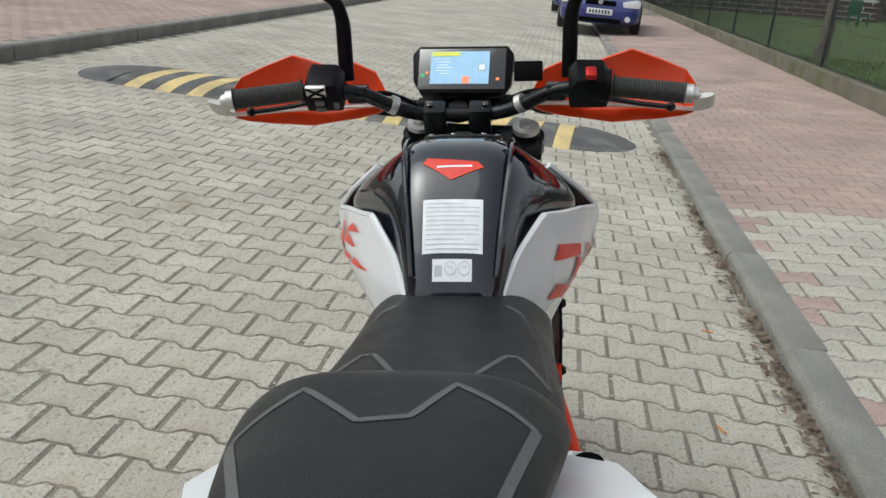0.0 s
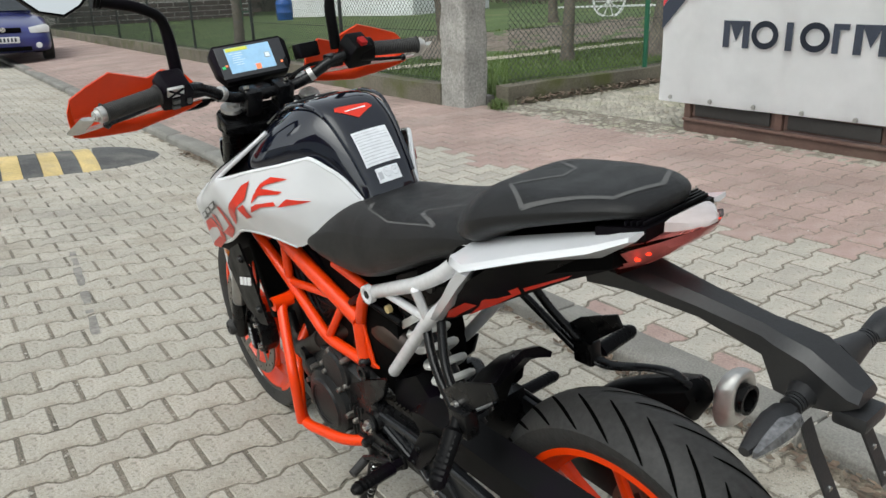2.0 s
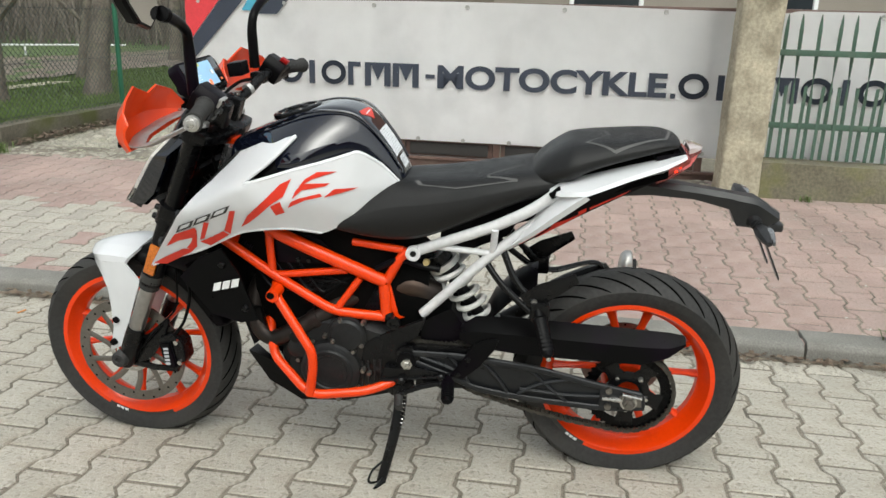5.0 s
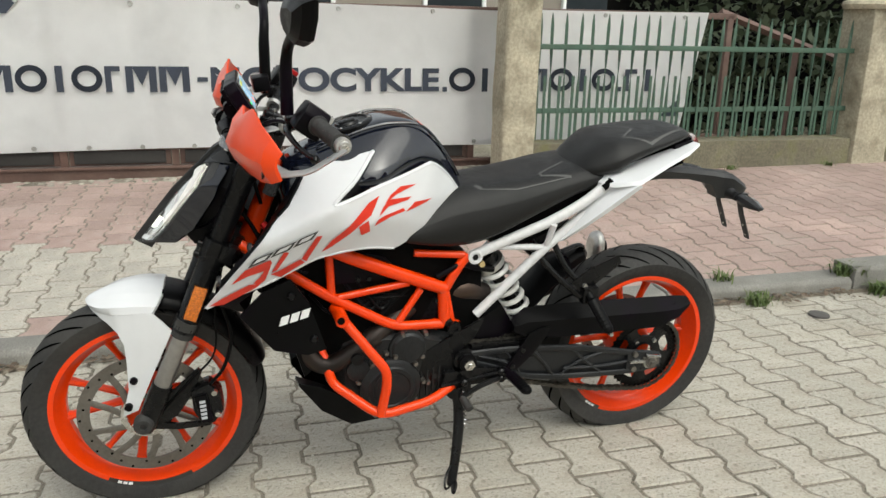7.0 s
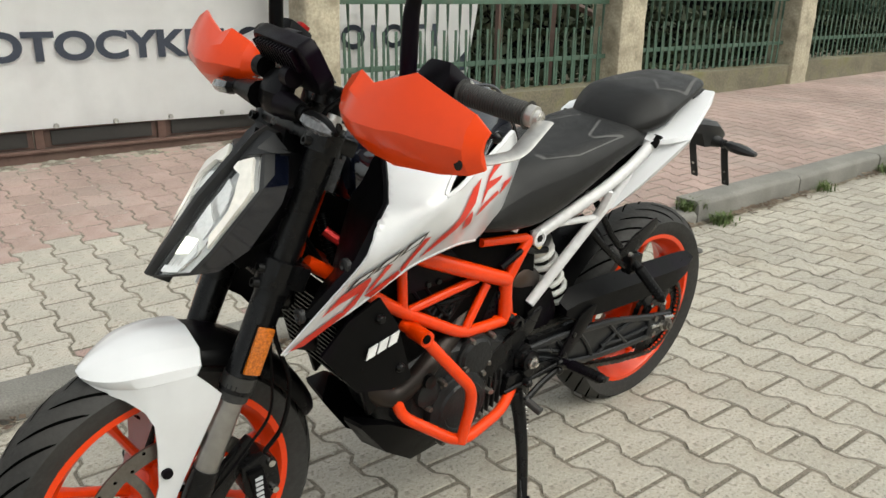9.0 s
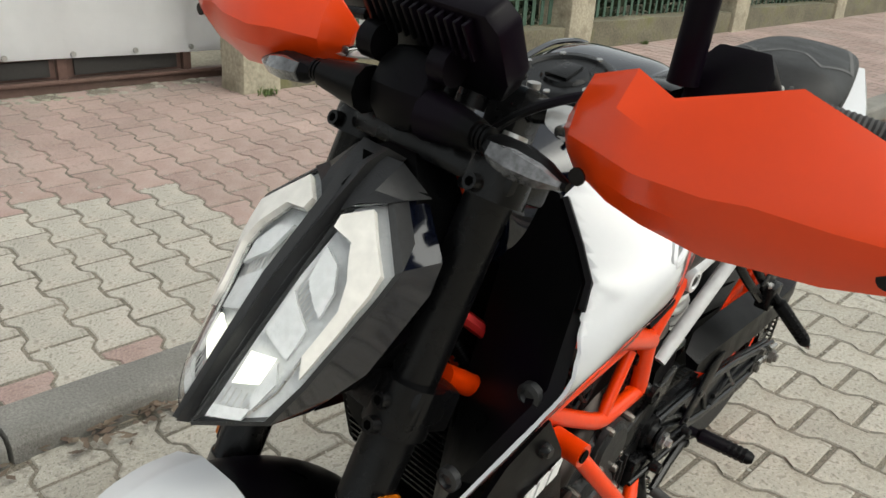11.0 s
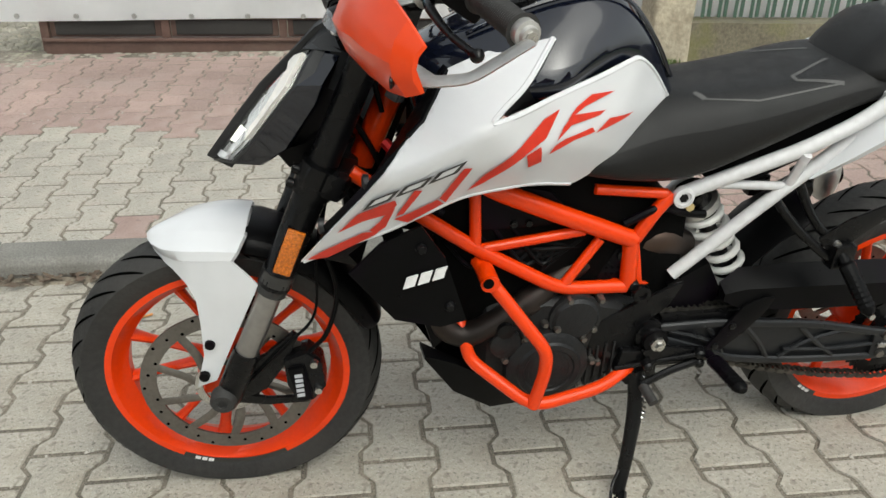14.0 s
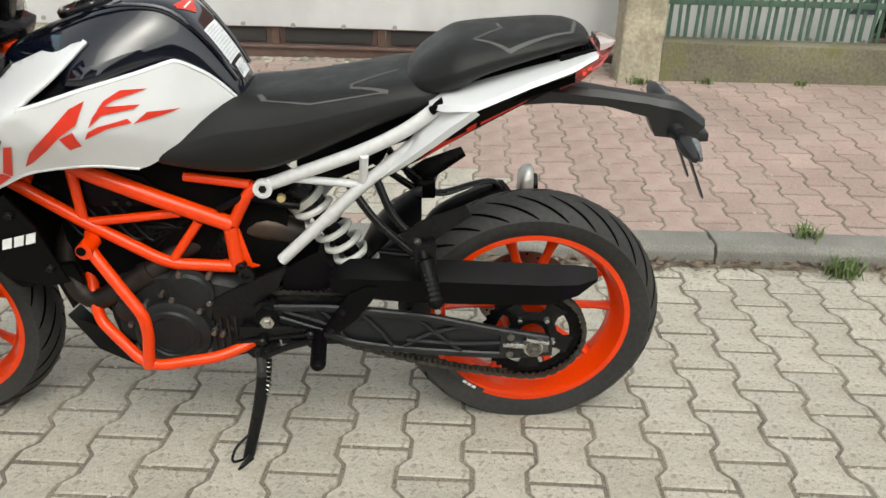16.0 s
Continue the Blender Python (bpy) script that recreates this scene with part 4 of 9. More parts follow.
# ---- bare trees ----
def tree(u, v, h, r, seed, lean=0.1, label="leafless old fruit tree with rough dark bark"):
    rg = random.Random(seed)
    ob = thing("bare_tree", ST @ pose(u, v, z_garden(u, v) - 0.05), label, "tree", "garden trees")

    def grow(p, d, ln, rad, depth, out):
        path = [p]
        for i in range(5):
            d = (d + Vector((rg.uniform(-1, 1), rg.uniform(-1, 1), rg.uniform(-0.5, 0.7))) * 0.16).normalized()
            path.append(path[-1] + d * ln / 5)
        out.append(sweep(path, [rad, rad * 0.55], 7 if depth > 2 else 5 if depth > 1 else 4))
        if depth:
            for k in range(rg.choice((2, 3, 3)) if depth > 1 else 4):
                q = path[rg.choice((3, 4, 5, 5))]
                side = Vector((rg.uniform(-1, 1), rg.uniform(-1, 1), rg.uniform(0.0, 0.8))).normalized()
                grow(q, (d * 0.6 + side).normalized(), ln * rg.uniform(0.55, 0.8), rad * 0.5, depth - 1, out)

    trunk = []
    d0 = Vector((lean, -lean * 0.5, 1)).normalized()
    path = [Vector((0, 0, 0))]
    for i in range(6):
        d0 = (d0 + Vector((rg.uniform(-1, 1), rg.uniform(-1, 1), 0)) * 0.07).normalized()
        path.append(path[-1] + d0 * h / 6)
    part("trunk", sweep(path, [r * 1.45, r * 1.05, r, r * 0.92, r * 0.85, r * 0.8, r * 0.7], 12), M_bark, ob)
    for k in range(4):
        out = []
        a = k * 1.6 + rg.uniform(-0.4, 0.4)
        grow(path[rg.choice((4, 5, 6))], Vector((math.cos(a), math.sin(a), 0.8)).normalized(), h * 0.75, r * 0.55, 3, out)
        part("limb", join(*out), M_bark, ob)
    return ob


tree(6.85, 7.85, 1.5, 0.085, 1, 0.05)
tree(8.0, 7.25, 1.7, 0.15, 2, 0.12)
tree(7.9, 12.4, 1.4, 0.12, 3, -0.05)
tree(10.5, 9.2, 1.5, 0.10, 4, 0.1)
tree(4.6, 14.6, 1.5, 0.10, 6, 0.02)
tree(13.5, 15.5, 1.8, 0.12, 7, -0.1)
tree(12.0, 7.5, 1.9, 0.14, 8, 0.1)
tree(16, 10.5, 2.2, 0.14, 9, 0.1)

# thicket and far trees at the end of the gardens
tb = bmesh.new()
for i in range(5200):
    t = rng.random()
    base = Vector((24 + 16 * rng.random(), 8 + 30 * t, -0.2)) if rng.random() < 0.55 else Vector((10 + 22 * rng.random(), 8 + 0 * t + 32 + 6 * rng.random(), -0.3))
    h = rng.uniform(1.0, 5.0)
    top = base + Vector((rng.uniform(-1, 1), rng.uniform(-1, 1), h))
    s = Vector((rng.uniform(-1, 1), rng.uniform(-1, 1), 0)).normalized() * rng.uniform(0.015, 0.05)
    mid = (base + top) / 2 + Vector((rng.uniform(-0.3, 0.3), rng.uniform(-0.3, 0.3), 0))
    a = [tb.verts.new(q) for q in (base - s, base + s, mid + s * 0.7, top, mid - s * 0.7)]
    tb.faces.new(a)
laid(part("thicket", tb, M_twig, label="grey brown leafless thicket behind the gardens", category="thicket", kind="stuff"))
wb = bmesh.new()
for i in range(200):
    a = i / 200 * 2 * math.pi
    h0, h1 = 5 + 4 * noise.noise(Vector((a * 7, 0, 0))), 5 + 4 * noise.noise(Vector(((a + 0.03) * 7, 0, 0)))
    p = [Vector((math.cos(x) * 130, math.sin(x) * 130 + 20, z)) for x, z in ((a, -3), (a + 0.0315, -3), (a + 0.0315, h1), (a, h0))]
    wb.faces.new([wb.verts.new(q) for q in p])
laid(part("backdrop", wb, M_twig, label="line of far bare woods", category="woods", kind="structure"))


# ---- houses ----
def window(parent, m, w, h, n=1):
    f = part("window_frame", join(box((0, 0, h / 2), (w + 0.14, 0.08, 0.07), 0.01), box((0, 0, -h / 2), (w + 0.2, 0.16, 0.06), 0.01), box((-w / 2, 0, 0), (0.07, 0.08, h), 0.01), box((w / 2, 0, 0), (0.07, 0.08, h), 0.01)), M_white, parent)
    f.matrix_local = m
    p = part("pane", box((0, 0.02, 0), (w, 0.02, h), 0.0), M_pane, parent)
    p.matrix_local = m


house = thing("white_house", pose(15.6, 27.2, -0.3, 0, 0, -69), "low white rendered house with small dark window", "house")
part("wall", box((0, 3.0, 1.7), (6.0, 6.0, 3.4), 0.02), M_white, house)
part("roof", prism([(-3.4, 3.4), (3.4, 3.4), (0, 5.6)], "y", -0.4, 6.4, 0.02), M_roof, house)
window(house, pose(-0.2, -0.04, 2.0), 0.9, 0.75)
house = thing("brown_house", pose(10.6, 34.6, -0.35, 0, 0, -3), "brown rendered house on a dark brick base", "house")
part("wall", box((0, 3.0, 2.6), (8.2, 6.0, 3.4), 0.02), M_house, house)
part("base", box((0, 3.0, 0.45), (8.3, 6.1, 0.94), 0.0), M_mortar, house)
part("roof", prism([(-4.6, 4.3), (4.6, 4.3), (0, 7.0)], "y", -0.5, 6.5, 0.02), M_roof, house)
bk = box((0, 0, 0), (0.62, 0.03, 0.17), 0.01, seg=1)
brick0 = part("brick", bk, mat("base_brick", (0.085, 0.06, 0.055), 0.85, big=(3, 0.2), spread="object", tint=(0.12, 0.085, 0.075)), house)
for i in range(13):
    for j in range(4):
        ob = brick0 if (i, j) == (0, 0) else new("brick", brick0.data)
        ob.parent = house
        ob.matrix_local = pose(-4.0 + i * 0.66 + (0.33 if j % 2 else 0), -0.065, 0.12 + j * 0.21)
for x in (-2.6, 0.4, 2.6):
    window(house, pose(x, -0.05, 2.3), 0.9, 1.1)
part("door", box((3.6, -0.02, 1.0), (0.9, 0.08, 2.0), 0.02), M_carwhite, house)
barrel = part("rain_barrel", lathe([(0, 0.26), (0.05, 0.29), (0.3, 0.31), (0.33, 0.325), (0.36, 0.31), (0.6, 0.31), (0.63, 0.325), (0.66, 0.31), (0.88, 0.28), (0.92, 0.25), (0.90, 0.0)], axis="z", n=24), M_blue, label="blue plastic rain barrel beside the white house", category="barrel")
barrel.matrix_world = pose(13.0, 27.6, -0.25)
ch = thing("garden_chair", pose(11.9, 29.0, -0.28, 0, 0, 20), "dark green plastic garden chair", "chair")
part("seat", box((0, 0, 0.42), (0.5, 0.48, 0.04), 0.015), M_gpost, ch)
part("backrest", box((0, 0.25, 0.68), (0.5, 0.05, 0.5), 0.02), M_gpost, ch)
for x in (-0.22, 0.22):
    for y in (-0.2, 0.22):
        part("leg", box((x, y, 0.21), (0.05, 0.05, 0.42), 0.01), M_gpost, ch)
wheel = thing("cart_wheel", pose(17.0, 15.2, 0.35, 0, 0, -45), "white painted wooden cart wheel in the garden", "wheel")
part("rim", lathe([(-0.03, 0.40), (0.03, 0.40), (0.03, 0.46), (-0.03, 0.46)], axis="y", n=36, closed=True), M_white, wheel)
part("hub", lathe([(-0.06, 0.07), (0.06, 0.07)], axis="y", n=16), M_white, wheel)
for i in range(10):
    a = i * math.pi / 5
    part("spoke", sweep([(0.06 * math.cos(a), 0, 0.06 * math.sin(a)), (0.41 * math.cos(a), 0, 0.41 * math.sin(a))], 0.018, 6), M_white, wheel)
rack = thing("garden_rail", pose(17.6, 15.0, -0.15, 0, 0, -48), "low white rail beside the lawn", "rail")
part("bar", sweep([(-2, 0, 0.35), (3.2, 0, 0.35)], 0.03, 6), M_white, rack)
for x in (-1.8, 0.6, 3):
    part("leg", sweep([(x, 0, 0), (x, 0, 0.36)], 0.03, 6), M_white, rack)
# houses that close the street behind and across
# the two across are unseen, added as surroundings for the bike's reflections
for i, (x, y, w, d, h, a, rm, lb) in enumerate(((-15.5, 2.0, 9, 8, 5.5, 86, M_white, "unseen pale rendered house added across the street for reflections"), (-16.0, -14, 10, 8, 5, 88, M_house, "unseen brown rendered house added across the street for reflections"),
                                               (11.5, -3.0, 9, 7, 3.2, -87, M_house, "low brown workshop behind the yard"), (13.5, -17, 9, 8, 6, -87, M_white, "pale house behind the hedge"))):
    hs = thing("house", pose(x, y, -0.2, 0, 0, a), lb, "house", "street houses")
    part("wall", box((0, d / 2, h / 2), (w, d, h), 0.03), rm, hs)
    part("roof", prism([(-w / 2 - 0.4, h), (w / 2 + 0.4, h), (0, h + w * 0.33)], "y", -0.4, d + 0.4, 0.02), M_roof, hs)
    for k in (-0.3, 0.0, 0.3):
        window(hs, pose(k * w, -0.04, min(1.7, h * 0.5)), 1.1, 1.2)

# garden wall across the street
gw = laid(part("garden_wall", box((-9.55, 36, 0.35), (0.25, 34, 0.9), 0.03), M_pillar, label="pale rendered garden wall across the street", category="wall"))
gw = laid(part("garden_wall", box((-9.55, 3, 0.6), (0.25, 26, 1.1), 0.03), M_pillar, label="pale rendered garden wall across the street", category="wall"))
laid(part("yellow_box", box((-9.1, 46, 0.1), (0.7, 0.8, 0.9), 0.06), M_byellow, label="yellow grit box beside the pavement", category="grit box"))


# ---- parked cars ----
def car(m, paint, label, scale=1.0):
    c = thing("parked_car", m, label, "car", "parked cars")

    def sec(y, w, z0, z1, r=0.08):
        return [(-w + r, y, z0), (w - r, y, z0), (w, y, z0 + r), (w, y, z1 - r * 1.5), (w - r * 1.4, y, z1), (-w + r * 1.4, y, z1), (-w, y, z1 - r * 1.5), (-w, y, z0 + r)]
    body = loft([sec(-2.02, 0.62, 0.30, 0.56), sec(-1.95, 0.78, 0.20, 0.66), sec(-1.75, 0.84, 0.17, 0.74), sec(-1.2, 0.855, 0.16, 0.86), sec(-0.75, 0.86, 0.16, 0.93), sec(0.6, 0.86, 0.16, 0.94), sec(1.6, 0.85, 0.18, 0.93), sec(1.95, 0.80, 0.25, 0.85), sec(2.02, 0.7, 0.35, 0.7)])
    part("body", body, paint, c, sub=2)
    cab = loft([sec(-0.85, 0.70, 0.86, 0.93, 0.02), sec(-0.25, 0.60, 0.86, 1.30, 0.06), sec(0.1, 0.58, 0.86, 1.42, 0.07), sec(1.0, 0.58, 0.86, 1.40, 0.07), sec(1.75, 0.66, 0.86, 1.05, 0.05)])
    part("cabin", cab, paint, c, sub=2)
    part("windscreen", loft([[(-0.60, -0.80, 0.955), (0.60, -0.80, 0.955), (0.48, -0.28, 1.29), (-0.48, -0.28, 1.29)], [(-0.60, -0.83, 0.965), (0.60, -0.83, 0.965), (0.48, -0.31, 1.305), (-0.48, -0.31, 1.305)]]), M_pane, c)
    for s in (-1, 1):
        part("side_window", prism([(-0.55, 0.97), (-0.15, 1.28), (0.9, 1.3), (1.35, 1.02)], "x", s * 0.60, s * 0.655, 0.01), M_pane, c)
        lamp = part("headlight", prism([(-0.80, 0.56), (-0.46, 0.55), (-0.44, 0.66), (-0.74, 0.72), (-0.81, 0.68)] if s < 0 else [(0.46, 0.55), (0.80, 0.56), (0.81, 0.68), (0.74, 0.72), (0.44, 0.66)], "y", -1.99, -1.80, 0.02), M_silver, c)
        part("fog_lamp", lathe([(-0.02, 0.055), (0.03, 0.05)], (s * 0.58, -2.0, 0.33), "y", 14), M_silver, c)
        part("wing_mirror", box((s * 0.88, -0.55, 0.98), (0.18, 0.1, 0.12), 0.03), paint, c)
        for y in (-1.25, 1.25):
            w = part("wheel", lathe([(-0.09, 0.2), (-0.1, 0.28), (-0.07, 0.31), (0.07, 0.31), (0.1, 0.28), (0.09, 0.2)], (s * 0.77, y, 0.31), "x", 28), M_tyre, c)
            part("rim", lathe([(-0.03 * s, 0.2), (0.1 * s, 0.2), (0.07 * s, 0.1), (0.09 * s, 0.0)], (s * 0.77, y, 0.31), "x", 20), M_alu, w)
    part("grille", box((0, -2.0, 0.62), (0.62, 0.06, 0.09), 0.02), M_deep, c)
    part("badge", lathe([(-0.02, 0.05), (0.0, 0.05)], (0, -2.03, 0.63), "y", 18), M_steel, c)
    part("lower_grille", box((0, -2.0, 0.27), (0.9, 0.08, 0.08), 0.02), M_deep, c)
    p = part("number_plate", box((0, -2.035, 0.44), (0.52, 0.02, 0.115), 0.004), M_plate, c)
    for k in range(7):
        part("plate_bar", box((-0.19 + k * 0.063, -2.047, 0.44), (0.035, 0.004, 0.07), 0.0), M_navy, p)
    return c


car(ST @ pose(0.98, 18.9, z_road(0.6, 18) + 0.06, -0.6, 1.2, -4.0), M_carblue, "dark blue parked hatchback half on the pavement")
car(ST @ pose(0.72, 26.0, z_road(0.6, 27) + 0.06, -0.6, 1.2, -2.0), M_carblue, "dark parked hatchback further down the street")
van = thing("delivery_van", ST @ pose(-0.6, 62, z_road(0, 62)), "white delivery van far down the street", "van")
part("body", box((0, 2.5, 1.35), (2.0, 5, 2.1), 0.15), M_carwhite, van)
part("windscreen", box((0, -0.02, 1.7), (1.7, 0.1, 0.7), 0.03), M_pane, van)
part("bumper", box((0, -0.1, 0.55), (2.0, 0.25, 0.35), 0.06), M_black, van)
for s in (-1, 1):
    for y in (0.9, 4.2):
        part("wheel", lathe([(-0.1, 0.34), (0.1, 0.34)], (s * 0.85, y, 0.34), "x", 20), M_tyre, van)


from mathutils.bvhtree import BVHTree

# ---- the motorcycle: x to its right, y forward from the rear axle, z up ----
bike = thing("motorcycle", pose(0.041, 0.315, -0.02, -0.6, -5.5, 0.5), "white orange and black naked motorcycle leaning on its side stand", "motorcycle")
WB = 1.3745
FR, RR, RY = 0.2905, 0.292, 0.012


AX = Vector((0, -0.275, 0.66)).normalized()
HEAD = Matrix.Translation((0, 1.045, 0.89))
STEER = HEAD @ Matrix.Rotation(radians(-5), 4, AX) @ HEAD.inverted()


def turned(*obs):
    """Front end parts turn with the bars, a little to the right."""
    for ob in obs:
        ob.matrix_local = STEER


def surface(ob):
    """The smoothed surface of a part, for laying things on it."""
    return BVHTree.FromObject(ob, bpy.context.evaluated_depsgraph_get())


def settle(ob, tree, lift):
    """Lay a flat piece on the surface below it."""
    for v in ob.data.vertices:
        hit, no, i, d = tree.ray_cast(Vector((v.co.x, v.co.y, 2.0)), Vector((0, 0, -1)))
        if hit is not None:
            v.co = hit + (no if no.z > 0 else -no) * lift
    return ob


def both(f):
    for s in (-1, 1):
        f(s)


# wheels
def wheel(name, y, zc, r_out, half, r_rim, rim_half, a0):
    c = Vector((0, y, zc))
    rim = part(name, lathe([(-rim_half, r_rim), (-rim_half, r_rim + 0.012), (-rim_half + 0.006, r_rim + 0.014), (-rim_half + 0.010, r_rim + 0.004), (-rim_half + 0.022, r_rim + 0.001), (-0.018, r_rim - 0.016), (0.018, r_rim - 0.016),
                            (rim_half - 0.022, r_rim + 0.001), (rim_half - 0.010, r_rim + 0.004), (rim_half - 0.006, r_rim + 0.014), (rim_half, r_rim + 0.012), (rim_half, r_rim),
                            (rim_half - 0.008, r_rim - 0.005), (0.022, r_rim - 0.013), (0.012, r_rim - 0.024), (-0.012, r_rim - 0.024), (-0.022, r_rim - 0.013), (-rim_half + 0.008, r_rim - 0.005)], c, "x", 72, True), M_orange, bike, "glossy orange cast wheel")
    prof = []
    bead = r_rim + 0.010
    for i in range(15):
        t = -1 + 2 * i / 14
        a = t * 1.05
        prof.append((half * math.sin(a) / math.sin(1.05), r_out - (1 - math.cos(a * 0.95)) * half * 1.02))
    side = r_out - (1 - math.cos(1.05 * 0.95)) * half * 1.02
    prof = [(-rim_half + 0.006, bead - 0.01), (-rim_half - 0.002, bead + 0.006), (-half * 0.965, (bead + side) / 2 + 0.004)] + prof + [(half * 0.965, (bead + side) / 2 + 0.004), (rim_half + 0.002, bead + 0.006), (rim_half - 0.006, bead - 0.01)]
    tyre = part("tyre", lathe(prof, c, "x", 96, True), M_tyre, rim, "worn black sport tyre with curved grooves")
    # tread grooves: slightly proud curved strips, near black for the shade of slits
    n = 27
    rows = []
    for k in range(9):
        t = 0.10 + 0.86 * k / 8
        a = t * 1.05
        rows.append((half * math.sin(a) / math.sin(1.05), r_out - (1 - math.cos(a * 0.95)) * half * 1.02 + 0.0011, 0.42 * t ** 1.3 + 0.05 * math.sin(t * 3), 0.0058 * (1 - abs(2 * t - 1.06) ** 3)))
    for s in (-1, 1):
        gb = bmesh.new()
        v = [[gb.verts.new((s * x, r * math.cos(ang + q * wd / r), r * math.sin(ang + q * wd / r))) for q in (-1, 1)] for x, r, ang, wd in rows]
        for a, b in zip(v, v[1:]):
            gb.faces.new((a[0], a[1], b[1], b[0]))
        first = None
        for i in range(n):
            ob = part("tread_groove", gb, M_recess_shade, rim) if first is None else new("tread_groove", first.data)
            first = first or ob
            ob.parent = rim
            ob.matrix_local = Matrix.Translation(c) @ Matrix.Rotation(2 * math.pi * (i + (0.5 if s > 0 else 0)) / n, 4, "X")
    # spokes in five pairs
    for i in range(5):
        for s in (-1, 1):
            a1, a0_ = a0 + i * 72 + s * 15.0, a0 + i * 72 + s * 9.0
            p0 = c + Vector((0.012, 0.050 * math.cos(radians(a0_)), 0.050 * math.sin(radians(a0_))))
            p1 = c + Vector((0.0, (r_rim - 0.020) * math.cos(radians(a1)), (r_rim - 0.020) * math.sin(radians(a1))))
            d = (p1 - p0)
            path = [p0, p0 + d * 0.3, p0 + d * 0.75, p1]
            part("spoke", sweep(path, [0.015, 0.0115, 0.0105, 0.015], 8, flat=0.75), M_orange, rim)
    part("hub", lathe([(-0.06, 0.034), (-0.055, 0.05), (-0.03, 0.062), (0.03, 0.062), (0.055, 0.05), (0.06, 0.034)], c, "x", 28), M_orange, rim)
    return rim


def disc(y, zc, x, r, r_in, parent, n_holes, name="brake_disc"):
    c = Vector((x, y, zc))
    d = part(name, lathe([(-0.0022, r_in), (0.0022, r_in), (0.0022, r), (-0.0022, r)], c, "x", 64, True), M_disc, parent, "drilled steel brake disc")
    for i in range(n_holes):
        a = 2 * math.pi * i / n_holes
        rr = r - (r - r_in) * (0.22, 0.5, 0.78)[i % 3]
        # dark disc on the surface paints the shaded hole
        part("drill_hole", lathe([(-0.0027, 0.0032), (0.0027, 0.0032)], c + Vector((0, rr * math.cos(a), rr * math.sin(a))), "x", 8), M_recess_shade, d)
    for i in range(10):
        a = math.pi / 5 * i
        p0, p1 = c + Vector((0, 0.05 * math.cos(a), 0.05 * math.sin(a))), c + Vector((0, (r_in + 0.004) * math.cos(a + 0.35), (r_in + 0.004) * math.sin(a + 0.35)))
        part("carrier_arm", sweep(curve([p0, (p0 + p1) / 2 + Vector((0, -0.006, 0)), p1], 3), 0.0085, 6, flat=0.3, up=(1, 0, 0)), M_disc, d)
    return d


front_wheel = wheel("front_wheel", WB, FR, 0.2885, 0.056, 0.2125, 0.046, 80)
fd = disc(WB, FR, -0.068, 0.158, 0.129, bike, 30, "front_brake_disc")
part("abs_ring", lathe([(-0.002, 0.046), (0.002, 0.046), (0.002, 0.060), (-0.002, 0.060)], (-0.074, WB, FR), "x", 40, True), M_steel, fd)
HUB = Matrix.Translation((0, WB, FR))
for ob in (front_wheel, fd):
    ob.matrix_local = STEER @ HUB @ Matrix.Rotation(radians(2.2), 4, AX) @ HUB.inverted()
rear_wheel = wheel("rear_wheel", RY, RR, 0.298, 0.068, 0.214, 0.056, 90)
disc(RY, RR, 0.068, 0.115, 0.085, bike, 24, "rear_brake_disc")


def rim_mark(y, zc, r, x, a0, a1, parent):
    bm = bmesh.new()
    n = 16
    v = [[bm.verts.new((x, y + q * math.cos(radians(a0 + (a1 - a0) * i / n)), zc + q * math.sin(radians(a0 + (a1 - a0) * i / n)))) for q in (r, r + 0.012)] for i in range(n + 1)]
    for a, b in zip(v, v[1:]):
        bm.faces.new((a[0], a[1], b[1], b[0]))
    return part("rim_sticker", bm, M_decalblk, parent)


for y, z, wl in ((WB, FR, front_wheel), (RY, RR, rear_wheel)):
    x = -0.0475 if wl is front_wheel else -0.0575
    rr = 0.2132 if wl is front_wheel else 0.2147
    rim_mark(y, z, rr, x, 246, 300, wl) if wl is front_wheel else rim_mark(y, z, rr, x, 296, 332, wl)
    b = []
    for k in range(3):
        a = radians((286 if wl is front_wheel else 303) + k * 3.4)
        b.append(moved(box((0, 0, 0), (0.001, 0.010, 0.007), 0.0), Matrix.Translation((x - 0.0012, y + (rr + 0.006) * math.cos(a), z + (rr + 0.006) * math.sin(a))) @ Matrix.Rotation(a + math.pi / 2, 4, "X")))
    part("sticker_mark", join(*b), M_decalwht, wl)

# rear sprocket and chain
n = 43
ring = [(RY + 0.108 * (1.0 if i % 2 else 1.06) * math.cos(math.pi * i / n), RR + 0.108 * (1.0 if i % 2 else 1.06) * math.sin(math.pi * i / n)) for i in range(2 * n)]
inner = [(RY + 0.083 * math.cos(math.pi * i / n), RR + 0.083 * math.sin(math.pi * i / n)) for i in range(2 * n)]
bm = bmesh.new()
a, b = [bm.verts.new((-0.098, *p)) for p in ring], [bm.verts.new((-0.098, *p)) for p in inner]
for i in range(2 * n):
    bm.faces.new((a[i], a[(i + 1) % (2 * n)], b[(i + 1) % (2 * n)], b[i]))
bmesh.ops.solidify(bm, geom=bm.faces[:], thickness=0.006)
sprocket = part("rear_sprocket", bm, M_satin, bike, "black rear sprocket")
part("sprocket_hub", lathe([(-0.092, 0.030), (-0.092, 0.056), (-0.101, 0.056), (-0.101, 0.030)], (0, RY, RR), "x", 40, True), M_satin, sprocket)
